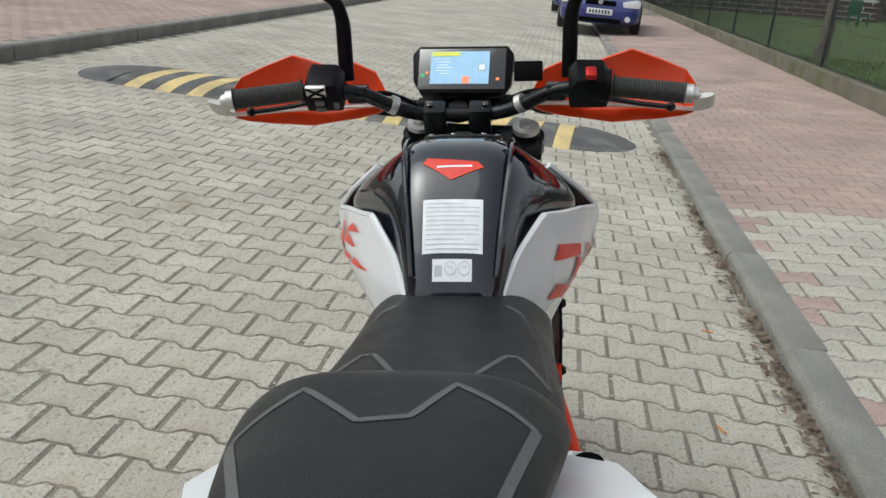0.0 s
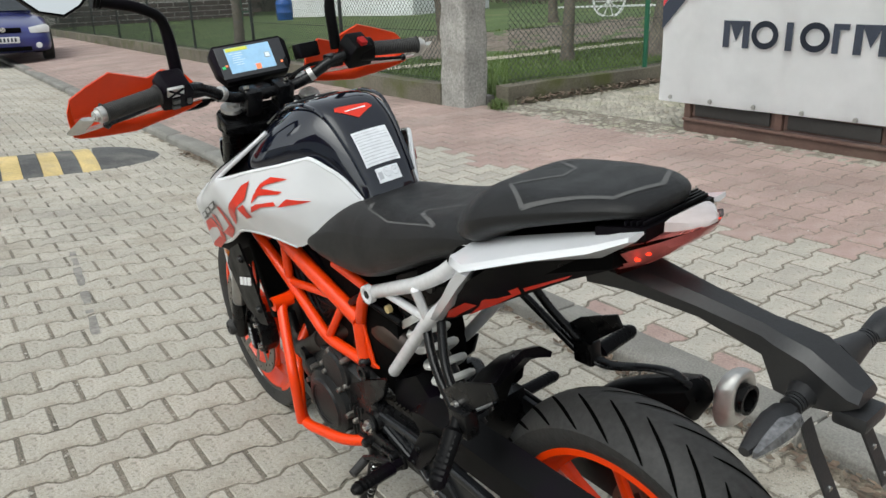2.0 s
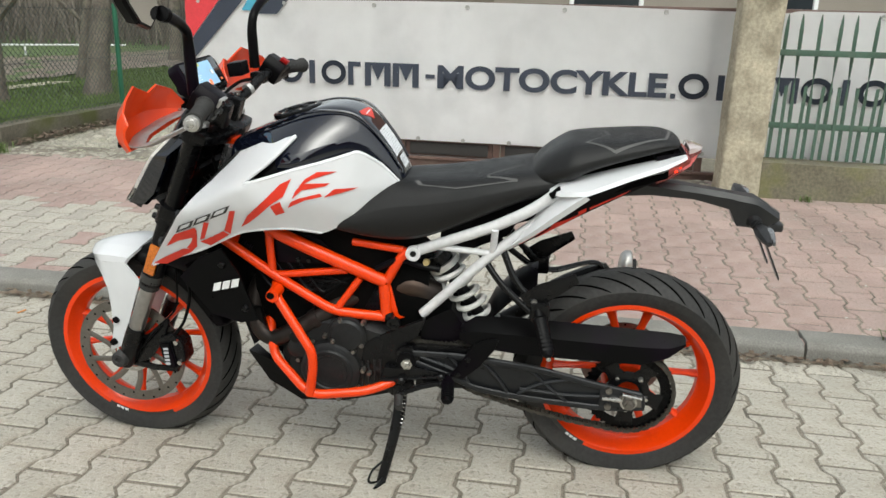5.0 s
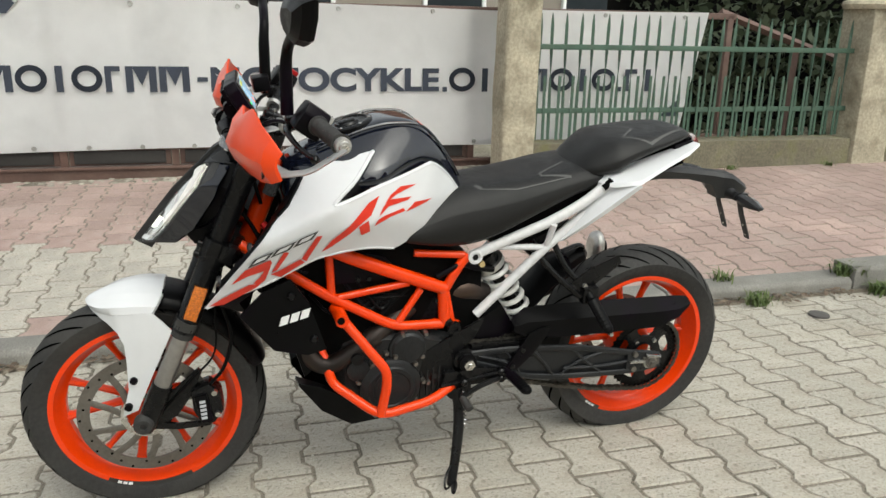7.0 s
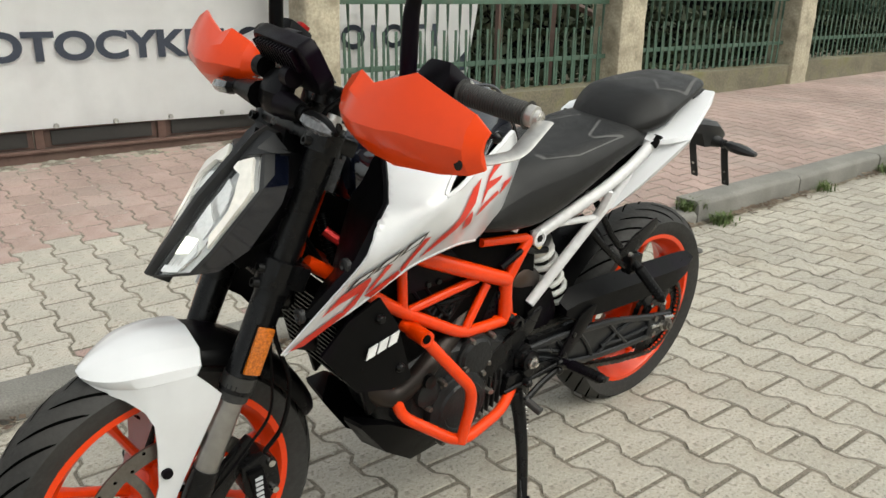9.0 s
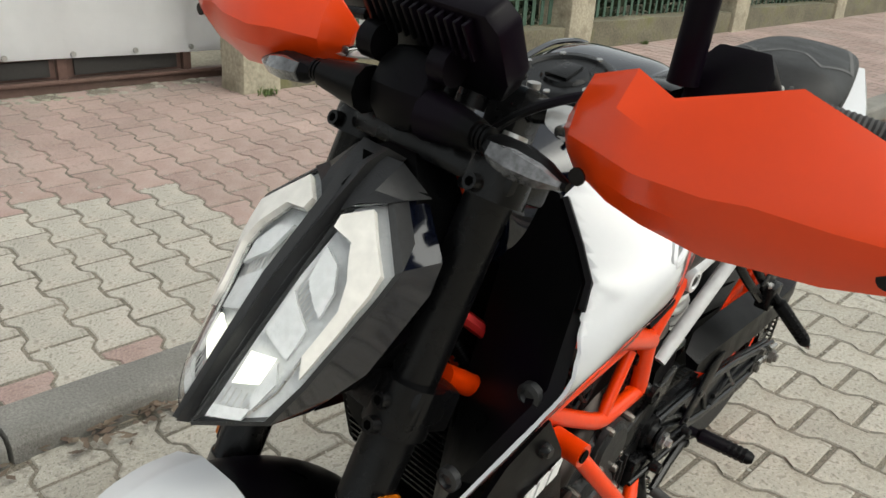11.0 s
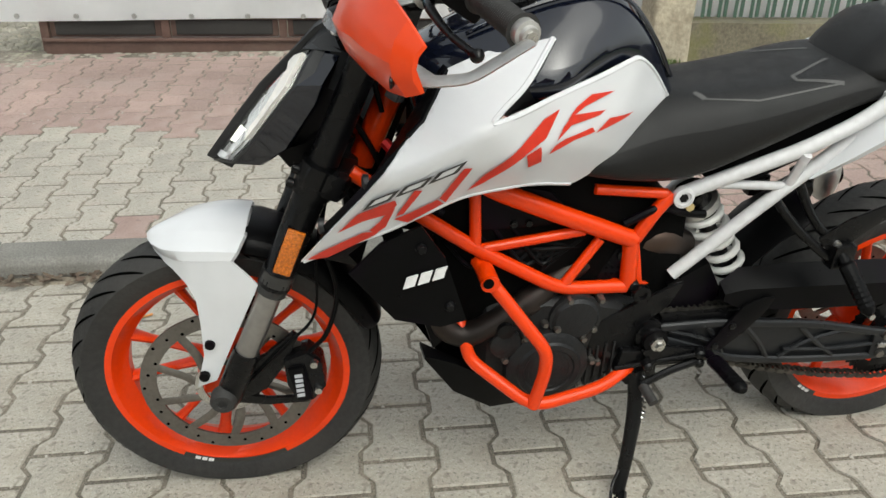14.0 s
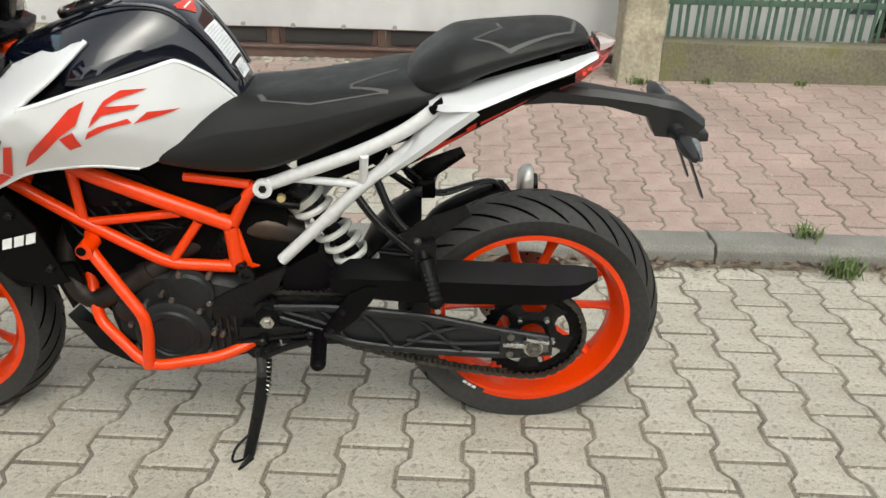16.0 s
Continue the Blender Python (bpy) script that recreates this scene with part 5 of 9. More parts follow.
for i in range(5):
    t = 2 * math.pi * i / 5 + 0.95
    d = Vector((0, math.cos(t), math.sin(t)))
    part("sprocket_arm", sweep([Vector((-0.097, RY, RR)) + d * 0.045, Vector((-0.097, RY, RR)) + d * 0.068, Vector((-0.097, RY, RR)) + d * 0.090], [0.026, 0.019, 0.028], 8, flat=0.14, up=(1, 0, 0)), M_satin, sprocket)
    part("sprocket_bolt", lathe([(-0.110, 0.0), (-0.110, 0.004), (-0.109, 0.006), (-0.1, 0.0075)], (0, RY + 0.050 * math.cos(t), RR + 0.050 * math.sin(t)), "x", 6), M_steel, sprocket)
FS = Vector((0.655, 0.392))
loop = []
for i in range(15):
    t = radians(97 + 180 * i / 14 + 0)
    loop.append((RY + 0.116 * math.cos(t), RR + 0.116 * math.sin(t)))
loop += [(0.154, 0.195), (0.288, 0.226), (0.406, 0.262), (0.5, 0.308)]
for i in range(9):
    t = radians(-80 + 180 * i / 8)
    loop.append((FS.x + 0.036 * math.cos(t), FS.y + 0.036 * math.sin(t)))
loop += [(0.576, 0.406), (0.509, 0.402), (0.3, 0.396), (0.1, 0.402)]
pl = [Vector((-0.098, y, z)) for y, z in loop]
seq = pl + [pl[0]]
dist, out, tot = 0.0, [], 0.0
for p, q in zip(seq, seq[1:]):
    L = (q - p).length
    while dist <= tot + L:
        out.append((p.lerp(q, (dist - tot) / L), (q - p).normalized()))
        dist += 0.0127
    tot += L
bms = []
for i, (p, d) in enumerate(out):
    ang = math.atan2(d.z, d.y)
    w = 0.0085 if i % 2 else 0.0062
    link = bmesh.new()
    m = Matrix.Translation(p) @ Matrix.Rotation(ang, 4, "X")
    for x in (-w, w):
        o = [link.verts.new(m @ Vector((x, y, z))) for y, z in ((-0.0095, 0), (-0.0065, 0.006), (0, 0.0045), (0.0065, 0.006), (0.0095, 0), (0.0065, -0.006), (0, -0.0045), (-0.0065, -0.006))]
        q = [link.verts.new(m @ Vector((x + math.copysign(0.0016, x), y, z))) for y, z in ((-0.0095, 0), (-0.0065, 0.006), (0, 0.0045), (0.0065, 0.006), (0.0095, 0), (0.0065, -0.006), (0, -0.0045), (-0.0065, -0.006))]
        link.faces.new(o)
        link.faces.new(q)
        for k in range(8):
            link.faces.new((o[k], o[(k + 1) % 8], q[(k + 1) % 8], q[k]))
    bms += [link, lathe([(-0.0105, 0.0028), (0.0105, 0.0028)], p, "x", 6)]
part("drive_chain", join(*bms), M_chain, bike, "oily steel drive chain")

# swingarm: two cast arms, the left one with an open web of ribs over a recessed plate
for s in (-1, 1):
    outer, inner_x = s * 0.136, s * 0.112
    top_e = [(0.565, 0.385), (0.451, 0.384), (0.366, 0.375), (0.242, 0.360), (0.165, 0.343), (0.075, 0.322), (-0.020, 0.304)]
    low_e = [(-0.030, 0.262), (0.060, 0.254), (0.156, 0.258), (0.285, 0.268), (0.399, 0.286), (0.449, 0.308), (0.557, 0.350)]
    arm = part("swingarm", prism(top_e + low_e, "x", inner_x, s * 0.124, 0.004), M_arm, bike, "black cast swingarm with ribbed web")
    part("top_flange", sweep(curve([(s * 0.130, y, z - 0.004) for y, z in top_e], 3), 0.0085, 8, flat=0.62, up=(1, 0, 0)), M_arm, arm)
    part("low_flange", sweep(curve([(s * 0.130, y, z + 0.004) for y, z in low_e], 3), 0.0085, 8, flat=0.62, up=(1, 0, 0)), M_arm, arm)
    for rb in (((0.384, 0.366), (0.345, 0.322), (0.318, 0.280)), ((0.293, 0.280), (0.235, 0.316), (0.150, 0.336)), ((0.262, 0.352), (0.215, 0.308), (0.168, 0.268)), ((0.470, 0.378), (0.440, 0.340), (0.420, 0.300)), ((0.545, 0.372), (0.470, 0.345), (0.425, 0.318)), ((0.287, 0.298), (0.17, 0.288), (0.071, 0.291))):
        part("rib", sweep(curve([(s * 0.128, y, z) for y, z in rb], 3), 0.0055, 6), M_arm, arm)
    part("axle_boss", prism([(0.085, 0.318), (0.020, 0.308), (-0.028, 0.300), (-0.032, 0.268), (0.02, 0.258), (0.085, 0.262)], "x", s * 0.122, s * 0.134, 0.004), M_arm, arm)
    part("axle_block", prism([(0.036, 0.302), (-0.018, 0.298), (-0.022, 0.272), (0.032, 0.270)], "x", s * 0.134, s * 0.140, 0.003), M_disc, arm)
    part("adjuster", sweep([(s * 0.138, 0.030, RR - 0.004), (s * 0.138, 0.078, RR)], 0.0055, 8), M_steel, arm)
    part("adjuster_cap", sweep([(s * 0.139, 0.030, 0.309), (s * 0.139, -0.020, 0.299)], [0.009, 0.007], 10, flat=0.7), M_steel, arm)
    part("axle_washer", lathe([(s * 0.140, 0.021), (s * 0.143, 0.021), (s * 0.143, 0.0)], (0, RY, 0.285), "x", 24), M_steel, arm)
    part("axle_nut", lathe([(s * 0.143, 0.017), (s * 0.153, 0.016), (s * 0.154, 0.010), (s * 0.160, 0.009), (s * 0.160, 0.0)], (0, RY, 0.285), "x", 6), M_disc, arm)
    for z in (0.314, 0.268):
        part("adjuster_bolt", lathe([(s * 0.132, 0.009), (s * 0.142, 0.0085), (s * 0.142, 0.004), (s * 0.140, 0.0)], (0, 0.063, z), "x", 12), M_disc, arm)
part("chain_runner", sweep(curve([(-0.112, 0.45, 0.304), (-0.112, 0.415, 0.281), (-0.112, 0.318, 0.256)], 4), 0.004, 6), M_stripe, bike, "pale worn chain runner")
part("swingarm_bridge", loft([[(x, y, z) for x, z in ((-0.12, 0.28), (0.12, 0.28), (0.12, 0.40), (-0.12, 0.40))] for y in (0.40, 0.56)]), M_satin, bike)
part("swing_pivot", lathe([(-0.150, 0.0), (-0.150, 0.012), (-0.142, 0.012), (-0.141, 0.020), (-0.132, 0.022), (-0.13, 0.032), (0.13, 0.032), (0.15, 0.02)], (0, 0.580, 0.364), "x", 24), M_satin, bike)
part("pivot_washer", lathe([(-0.151, 0.0), (-0.151, 0.024), (-0.147, 0.025)], (0, 0.580, 0.366), "x", 24), M_black, bike)
part("pivot_nut", lathe([(-0.166, 0.0), (-0.166, 0.008), (-0.158, 0.009), (-0.157, 0.0155), (-0.148, 0.0155)], (0, 0.577, 0.362), "x", 6), M_steel, bike)
# chain guard
part("chain_guard", loft([[(-x0, y, z0), (-x1, y, z1), (-x2, y, z2), (-0.108, y, z2)] for y, x0, z0, x1, z1, x2, z2 in ((0.445, 0.10, 0.456, 0.128, 0.446, 0.128, 0.430), (0.405, 0.090, 0.480, 0.130, 0.455, 0.134, 0.412), (0.30, 0.088, 0.480, 0.131, 0.452, 0.135, 0.402), (0.16, 0.088, 0.475, 0.131, 0.446, 0.135, 0.396), (-0.01, 0.086, 0.466, 0.128, 0.438, 0.132, 0.392), (-0.075, 0.086, 0.463, 0.122, 0.436, 0.124, 0.410), (-0.116, 0.088, 0.458, 0.112, 0.446, 0.112, 0.440))]), M_black, bike, "matt black plastic chain guard", angle=20)
part("guard_bracket", prism([(0.344, 0.437), (0.364, 0.441), (0.405, 0.425), (0.428, 0.390), (0.469, 0.326), (0.432, 0.321), (0.391, 0.360), (0.357, 0.406)], "x", -0.134, -0.140, 0.003), M_black, bike)
for y, z in ((0.421, 0.378), (0.448, 0.332)):
    part("bracket_screw", lathe([(-0.144, 0.0), (-0.144, 0.004), (-0.143, 0.007), (-0.138, 0.008)], (0, y, z), "x", 12), M_satin, bike)
part("rear_hugger", loft([[(x * k, y, z + (1 - abs(x / 0.09) ** 2) * 0.02) for x, z in ((-0.085, z0), (-0.05, z0 + 0.012), (0, z0 + 0.016), (0.05, z0 + 0.012), (0.085, z0), (0.08, z0 - 0.012), (0, z0), (-0.08, z0 - 0.012))] for y, z0, k in ((0.40, 0.40, 0.85), (0.365, 0.475, 0.9), (0.32, 0.525, 0.92), (0.275, 0.552, 0.9), (0.255, 0.560, 0.8))]), M_black, bike, "black plastic rear hugger")

# shock absorber with a pale coil spring
top, bot = Vector((-0.045, 0.515, 0.63)), Vector((-0.03, 0.365, 0.40))
ax = (bot - top)
q = Vector((0, 0, 1)).rotation_difference(-ax.normalized())
pts = []
for i in range(6 * 14 + 1):
    t = i / (6 * 14)
    a = 2 * math.pi * 6.0 * t
    pts.append(top + ax * (0.16 + 0.74 * t) + q @ Vector((0.036 * math.cos(a), 0.036 * math.sin(a), 0)))
shock = part("shock_spring", sweep(pts, 0.0075, 8), M_spring, bike, "pale coil spring of the rear shock absorber")
part("damper_body", sweep([top, top + ax * 0.25, top + ax * 0.26, bot], [0.032, 0.032, 0.017, 0.017], 18), M_satin, shock)
part("spring_seat", sweep([top + ax * 0.10, top + ax * 0.155], 0.043, 20), M_alu, shock)
part("spring_seat", sweep([top + ax * 0.91, top + ax * 0.94], 0.041, 20), M_satin, shock)
part("shock_cover", loft([[(-0.095, 0.548, 0.455), (-0.02, 0.548, 0.46), (-0.02, 0.548, 0.36), (-0.10, 0.548, 0.362)], [(-0.090, 0.47, 0.496), (-0.02, 0.47, 0.50), (-0.02, 0.47, 0.37), (-0.095, 0.47, 0.372)], [(-0.080, 0.43, 0.430), (-0.02, 0.43, 0.43), (-0.02, 0.43, 0.38), (-0.08, 0.43, 0.39)]]), M_black, bike, angle=30)


# trellis frame, left and right, with cross tubes
def frame_side(s):
    x = s
    runs = [([(x * 0.095, 1.138, 0.727), (x * 0.112, 1.060, 0.673), (x * 0.110, 1.033, 0.652), (x * 0.106, 0.933, 0.576), (x * 0.114, 0.772, 0.481), (x * 0.105, 0.640, 0.469)], 0.0128),
            ([(x * 0.092, 0.985, 0.742), (x * 0.10, 0.96, 0.722), (x * 0.113, 0.904, 0.688), (x * 0.111, 0.80, 0.640), (x * 0.100, 0.638, 0.566)], 0.0172),
            ([(x * 0.098, 0.935, 0.70), (x * 0.106, 0.930, 0.580)], 0.0105),
            ([(x * 0.106, 0.925, 0.572), (x * 0.104, 0.735, 0.594)], 0.0095),
            ([(x * 0.103, 0.702, 0.574), (x * 0.113, 0.766, 0.486)], 0.0095),
            ([(x * 0.100, 0.641, 0.562), (x * 0.104, 0.636, 0.472)], 0.0155),
            ([(x * 0.100, 0.634, 0.568), (x * 0.103, 0.603, 0.628), (x * 0.100, 0.578, 0.654)], 0.0125),
            ([(x * 0.092, 0.72, 0.668), (x * 0.100, 0.59, 0.655)], 0.0098)]
    for k, (r, rad) in enumerate(runs):
        part("frame_tube", sweep(bend(r, 0.035), rad, 14), M_orange, bike if k else bike)
    part("frame_gusset", prism([(0.650, 0.572), (0.626, 0.566), (0.606, 0.474), (0.590, 0.468), (0.612, 0.462), (0.648, 0.462)], "x", x * 0.096, x * 0.103, 0.003), M_orange, bike)
    part("frame_bolt", lathe([(x * 0.122, 0.0), (x * 0.122, 0.008), (x * 0.118, 0.011), (x * 0.10, 0.012)], (0, 0.628, 0.474), "x", 14), M_satin, bike)
    part("frame_plate", prism([(0.529, 0.480), (0.606, 0.446), (0.694, 0.400), (0.705, 0.346), (0.692, 0.300), (0.609, 0.298), (0.601, 0.385), (0.553, 0.426)], "x", x * 0.112, x * 0.124, 0.006), M_satin, bike)
    part("plate_boss", lathe([(x * 0.120, 0.018), (x * 0.131, 0.017), (x * 0.132, 0.009), (x * 0.127, 0.008), (x * 0.127, 0.0)], (0, 0.615, 0.462), "x", 20), M_satin, bike)
    part("plate_strip", prism([(0.672, 0.334), (0.668, 0.320), (0.604, 0.303), (0.604, 0.315)], "x", x * 0.124, x * 0.1255, 0), M_engine, bike)


both(frame_side)
for y, z in ((1.03, 0.66), (0.66, 0.47)):
    part("cross_tube", sweep([(-0.10, y, z), (0.10, y, z)], 0.013, 12), M_orange, bike)
part("steering_head", sweep([(0, 1.115, 0.70), (0, 1.03, 0.90)], 0.023, 20), M_orange, bike)


# crash bars
def crash_bar(s):
    x = s
    part("crash_bar", sweep(bend([(0.10 * x, 0.925, 0.545), (0.148 * x, 0.912, 0.534), (0.196 * x, 0.812, 0.405), (0.197 * x, 0.811, 0.36), (0.193 * x, 0.826, 0.277)], 0.035), 0.0122, 14), M_orange, bike, "orange tubular engine crash bar")
    part("crash_bar", sweep(bend([(0.07 * x, 0.96, 0.43), (0.112 * x, 0.944, 0.395), (0.128 * x, 0.936, 0.348), (0.193 * x, 0.826, 0.274), (0.165 * x, 0.68, 0.280), (0.129 * x, 0.611, 0.296)], 0.04), 0.0122, 14), M_orange, bike, "orange tubular engine crash bar")
    part("bar_lug", prism([(0.640, 0.306), (0.612, 0.312), (0.594, 0.304), (0.594, 0.290), (0.612, 0.282), (0.640, 0.284)], "x", x * 0.126, x * 0.133, 0.003), M_orange, bike)
    part("lug_bolt", lathe([(x * 0.140, 0.0), (x * 0.140, 0.006), (x * 0.133, 0.009)], (0, 0.607, 0.297), "x", 12), M_satin, bike)
    # near-black disc draws the shade in the tube's open end
    part("tube_mouth", lathe([(0, 0.0), (0, 0.0095), (0.002 * x, 0.0095)], (0.1685 * x, 0.919, 0.541), "x", 14), M_deep, bike)
    part("bar_clamp", lathe([(-0.024, 0.0165), (0.024, 0.0165)], (0.143 * x, 0.915, 0.538), "x", 16), M_orange, bike)


both(crash_bar)


# white rear subframe
def subframe(s):
    x = 0.105 * s
    part("subframe_tube", sweep(bend([(x * 0.95, 0.564, 0.652), (x * 1.16, 0.36, 0.738), (x * 1.23, 0.275, 0.786), (x * 1.26, 0.214, 0.836)], 0.05), 0.0135, 14), M_wframe, bike, "white tubular rear subframe")
    part("subframe_tube", sweep(bend([(x * 0.88, 0.545, 0.478), (x * 1.06, 0.375, 0.655), (x * 1.10, 0.25, 0.765)], 0.02), 0.0125, 14), M_wframe, bike, "white tubular rear subframe")
    part("subframe_strut", sweep([(x * 1.02, 0.51, 0.672), (x * 1.06, 0.372, 0.662)], 0.008, 10), M_wframe, bike)
    part("subframe_strut", sweep([(x * 1.28, 0.362, 0.732), (x * 1.07, 0.368, 0.660)], 0.0085, 10), M_wframe, bike)
    part("subframe_lug", lathe([(x * 1.0, 0.019), (x * 1.12, 0.019), (x * 1.13, 0.013), (x * 1.10, 0.012), (x * 1.10, 0.0)], (0, 0.564, 0.652), "x", 20), M_wframe, bike)
    part("lug_bolt", lathe([(x * 1.12, 0.0), (x * 1.12, 0.008), (x * 1.08, 0.009)], (0, 0.564, 0.652), "x", 6), M_satin, bike)


both(subframe)

# engine; near-black filler blocks stand in for the shaded bay behind the frame
# added dark block that closes the gap between fork and tank
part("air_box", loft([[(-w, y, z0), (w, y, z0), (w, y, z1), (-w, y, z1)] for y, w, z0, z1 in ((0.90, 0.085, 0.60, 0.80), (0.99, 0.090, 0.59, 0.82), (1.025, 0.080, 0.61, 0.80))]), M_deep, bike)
hose = curve([(-0.085, 0.985, 0.635), (-0.075, 1.035, 0.66), (-0.03, 1.045, 0.70), (0.01, 1.04, 0.76)], 8)
breather = part("breather_hose", sweep(hose, 0.0105, 10), M_black, bike, "black ribbed rubber hose")
for k in range(1, len(hose) - 1):
    d = (Vector(hose[k + 1]) - Vector(hose[k])).normalized() * 0.002
    part("hose_rib", sweep([Vector(hose[k]) - d, Vector(hose[k]) + d], 0.0130, 10), M_black, breather)
part("engine_bay", loft([[(x * k, y, z) for x, z in ((-0.085, z0), (0.085, z0), (0.095, (z0 + z1) / 2), (0.085, z1), (-0.085, z1), (-0.095, (z0 + z1) / 2))] for y, z0, z1, k in ((0.99, 0.40, 0.66, 0.8), (0.92, 0.33, 0.72, 1), (0.7, 0.33, 0.70, 1), (0.60, 0.36, 0.66, 1), (0.53, 0.40, 0.60, 0.9))]), M_deep, bike, "near-black filler block that stands in for the shaded engine bay")
crank = part("crankcase", loft([[(x, y, z) for x, z in ((-w, z0 + 0.02), (-w + 0.03, z0), (w - 0.03, z0), (w, z0 + 0.02), (w, z1 - 0.02), (w - 0.03, z1), (-w + 0.03, z1), (-w, z1 - 0.02))] for y, z0, z1, w in ((0.93, 0.30, 0.40, 0.08), (0.90, 0.25, 0.44, 0.115), (0.80, 0.225, 0.47, 0.122), (0.70, 0.24, 0.46, 0.122), (0.60, 0.28, 0.43, 0.115), (0.54, 0.31, 0.40, 0.08))]), M_engine, bike, "dark grey cast engine case", angle=30)
part("clutch_cover", lathe([(-0.120, 0.083), (-0.136, 0.080), (-0.143, 0.070), (-0.146, 0.048), (-0.146, 0.040), (-0.141, 0.036), (-0.139, 0.0)], (0, 0.785, 0.318), "x", 40), M_engine, crank)
part("cover_ring", lathe([(-0.1435, 0.064), (-0.149, 0.060), (-0.149, 0.050), (-0.1455, 0.047)], (0, 0.785, 0.318), "x", 40), M_engine, crank)
part("starter_cover", lathe([(-0.11, 0.046), (-0.130, 0.045), (-0.135, 0.039), (-0.136, 0.0)], (0, 0.738, 0.420), "x", 28), M_engine, crank)
part("starter_lip", lathe([(-0.120, 0.052), (-0.129, 0.051), (-0.130, 0.044)], (0, 0.738, 0.420), "x", 28), M_engine, crank)
for i in range(9):
    t = 2 * math.pi * i / 9 + 0.3
    part("cover_bolt", lathe([(-0.142, 0.0), (-0.142, 0.0055), (-0.134, 0.0075), (-0.12, 0.0075)], (0, 0.785 + 0.088 * math.cos(t), 0.318 + 0.088 * math.sin(t)), "x", 8), M_disc, crank)
for y, z in ((0.753, 0.462), (0.693, 0.458), (0.796, 0.414), (0.700, 0.393), (0.718, 0.349), (0.682, 0.312), (0.835, 0.383)):
    part("case_bolt", lathe([(-0.135, 0.0), (-0.135, 0.005), (-0.128, 0.0075), (-0.11, 0.0075)], (0, y, z), "x", 8), M_disc, crank)
part("water_pump", lathe([(-0.10, 0.032), (-0.132, 0.030), (-0.138, 0.02), (-0.138, 0.0)], (0, 0.868, 0.375), "x", 20), M_engine, crank)
part("oil_cap", lathe([(-0.12, 0.017), (-0.140, 0.016), (-0.142, 0.0)], (0, 0.872, 0.412), "x", 12), M_satin, crank)
for k in range(4):
    part("case_rib", box((-0.123, 0.70 - 0.016 * k, 0.30 + 0.004 * k), (0.012, 0.005, 0.09), 0.002), M_engine, crank)
part("cover_plaque", box((-0.1400, 0.785, 0.352), (0.003, 0.045, 0.005), 0.001), M_alu, crank)
cyl = part("cylinder", loft([[(x, y0 + y * 0.9, z) for x, y in ((-0.085, -0.07), (0.085, -0.07), (0.085, 0.08), (-0.085, 0.08))] for y0, z in ((0.85, 0.44), (0.855, 0.52), (0.86, 0.60), (0.865, 0.66))]), M_engine, bike, "dark engine cylinder and head", angle=30)
for k in range(5):
    part("cylinder_fin", box((-0.086, 0.855, 0.465 + 0.018 * k), (0.01, 0.135, 0.004), 0.001), M_satin, cyl)
part("head_cover", box((-0.075, 0.855, 0.58), (0.03, 0.13, 0.06), 0.01), M_black, cyl)
part("side_cover", prism([(0.925, 0.70), (0.92, 0.602), (0.80, 0.602), (0.755, 0.62), (0.80, 0.67)], "x", -0.080, -0.096, 0.005), M_black, bike, "black plastic air box cover")
for y in (0.862, 0.835):
    part("cover_screw", lathe([(-0.101, 0.0), (-0.101, 0.006), (-0.095, 0.0075)], (0, y, 0.612), "x", 12), M_satin, bike)
part("perforated_plate", prism([(0.664, 0.545), (0.645, 0.545), (0.620, 0.522), (0.622, 0.468), (0.700, 0.467), (0.694, 0.489)], "x", -0.084, -0.096, 0.003), M_black, bike)
pb = []
for i in range(5):
    for j in range(3):
        pb.append(lathe([(-0.0968, 0.0), (-0.0968, 0.0028), (-0.096, 0.0028)], (0, 0.634 + 0.011 * i, 0.480 + 0.013 * j), "x", 8))
part("plate_boss", lathe([(-0.094, 0.011), (-0.101, 0.010), (-0.102, 0.0)], (0, 0.652, 0.532), "x", 14), M_satin, bike)
part("plate_holes", join(*pb), M_recess_shade, bike)
# exhaust
ex = part("exhaust_pipe", sweep(curve([(-0.02, 0.955, 0.58), (-0.06, 1.0, 0.49), (-0.092, 0.985, 0.415), (-0.104, 0.94, 0.388), (-0.108, 0.875, 0.42), (-0.098, 0.808, 0.461), (-0.080, 0.742, 0.500), (-0.058, 0.66, 0.53), (-0.062, 0.59, 0.545)], 6), 0.0235, 18), M_header, bike, "heat stained steel exhaust pipe")
part("pipe_clamp", sweep([(-0.103, 0.832, 0.446), (-0.101, 0.815, 0.457)], 0.027, 18), M_header, ex)
part("collector", sweep(curve([(-0.060, 0.640, 0.535), (-0.064, 0.575, 0.545), (-0.05, 0.51, 0.515)], 5), [0.028, 0.033, 0.030], 20), M_header, ex)
can_p, can_q = Vector((0.185, 0.235, 0.405)), Vector((0.250, -0.008, 0.492))


def can_ring(t, k):
    c = can_p.lerp(can_q, t)
    return [(c.x + x * k, c.y, c.z + z * k) for x, z in ((-0.030, -0.055), (0.012, -0.062), (0.045, -0.035), (0.050, 0.02), (0.030, 0.055), (-0.012, 0.06), (-0.042, 0.04), (-0.046, -0.02))]


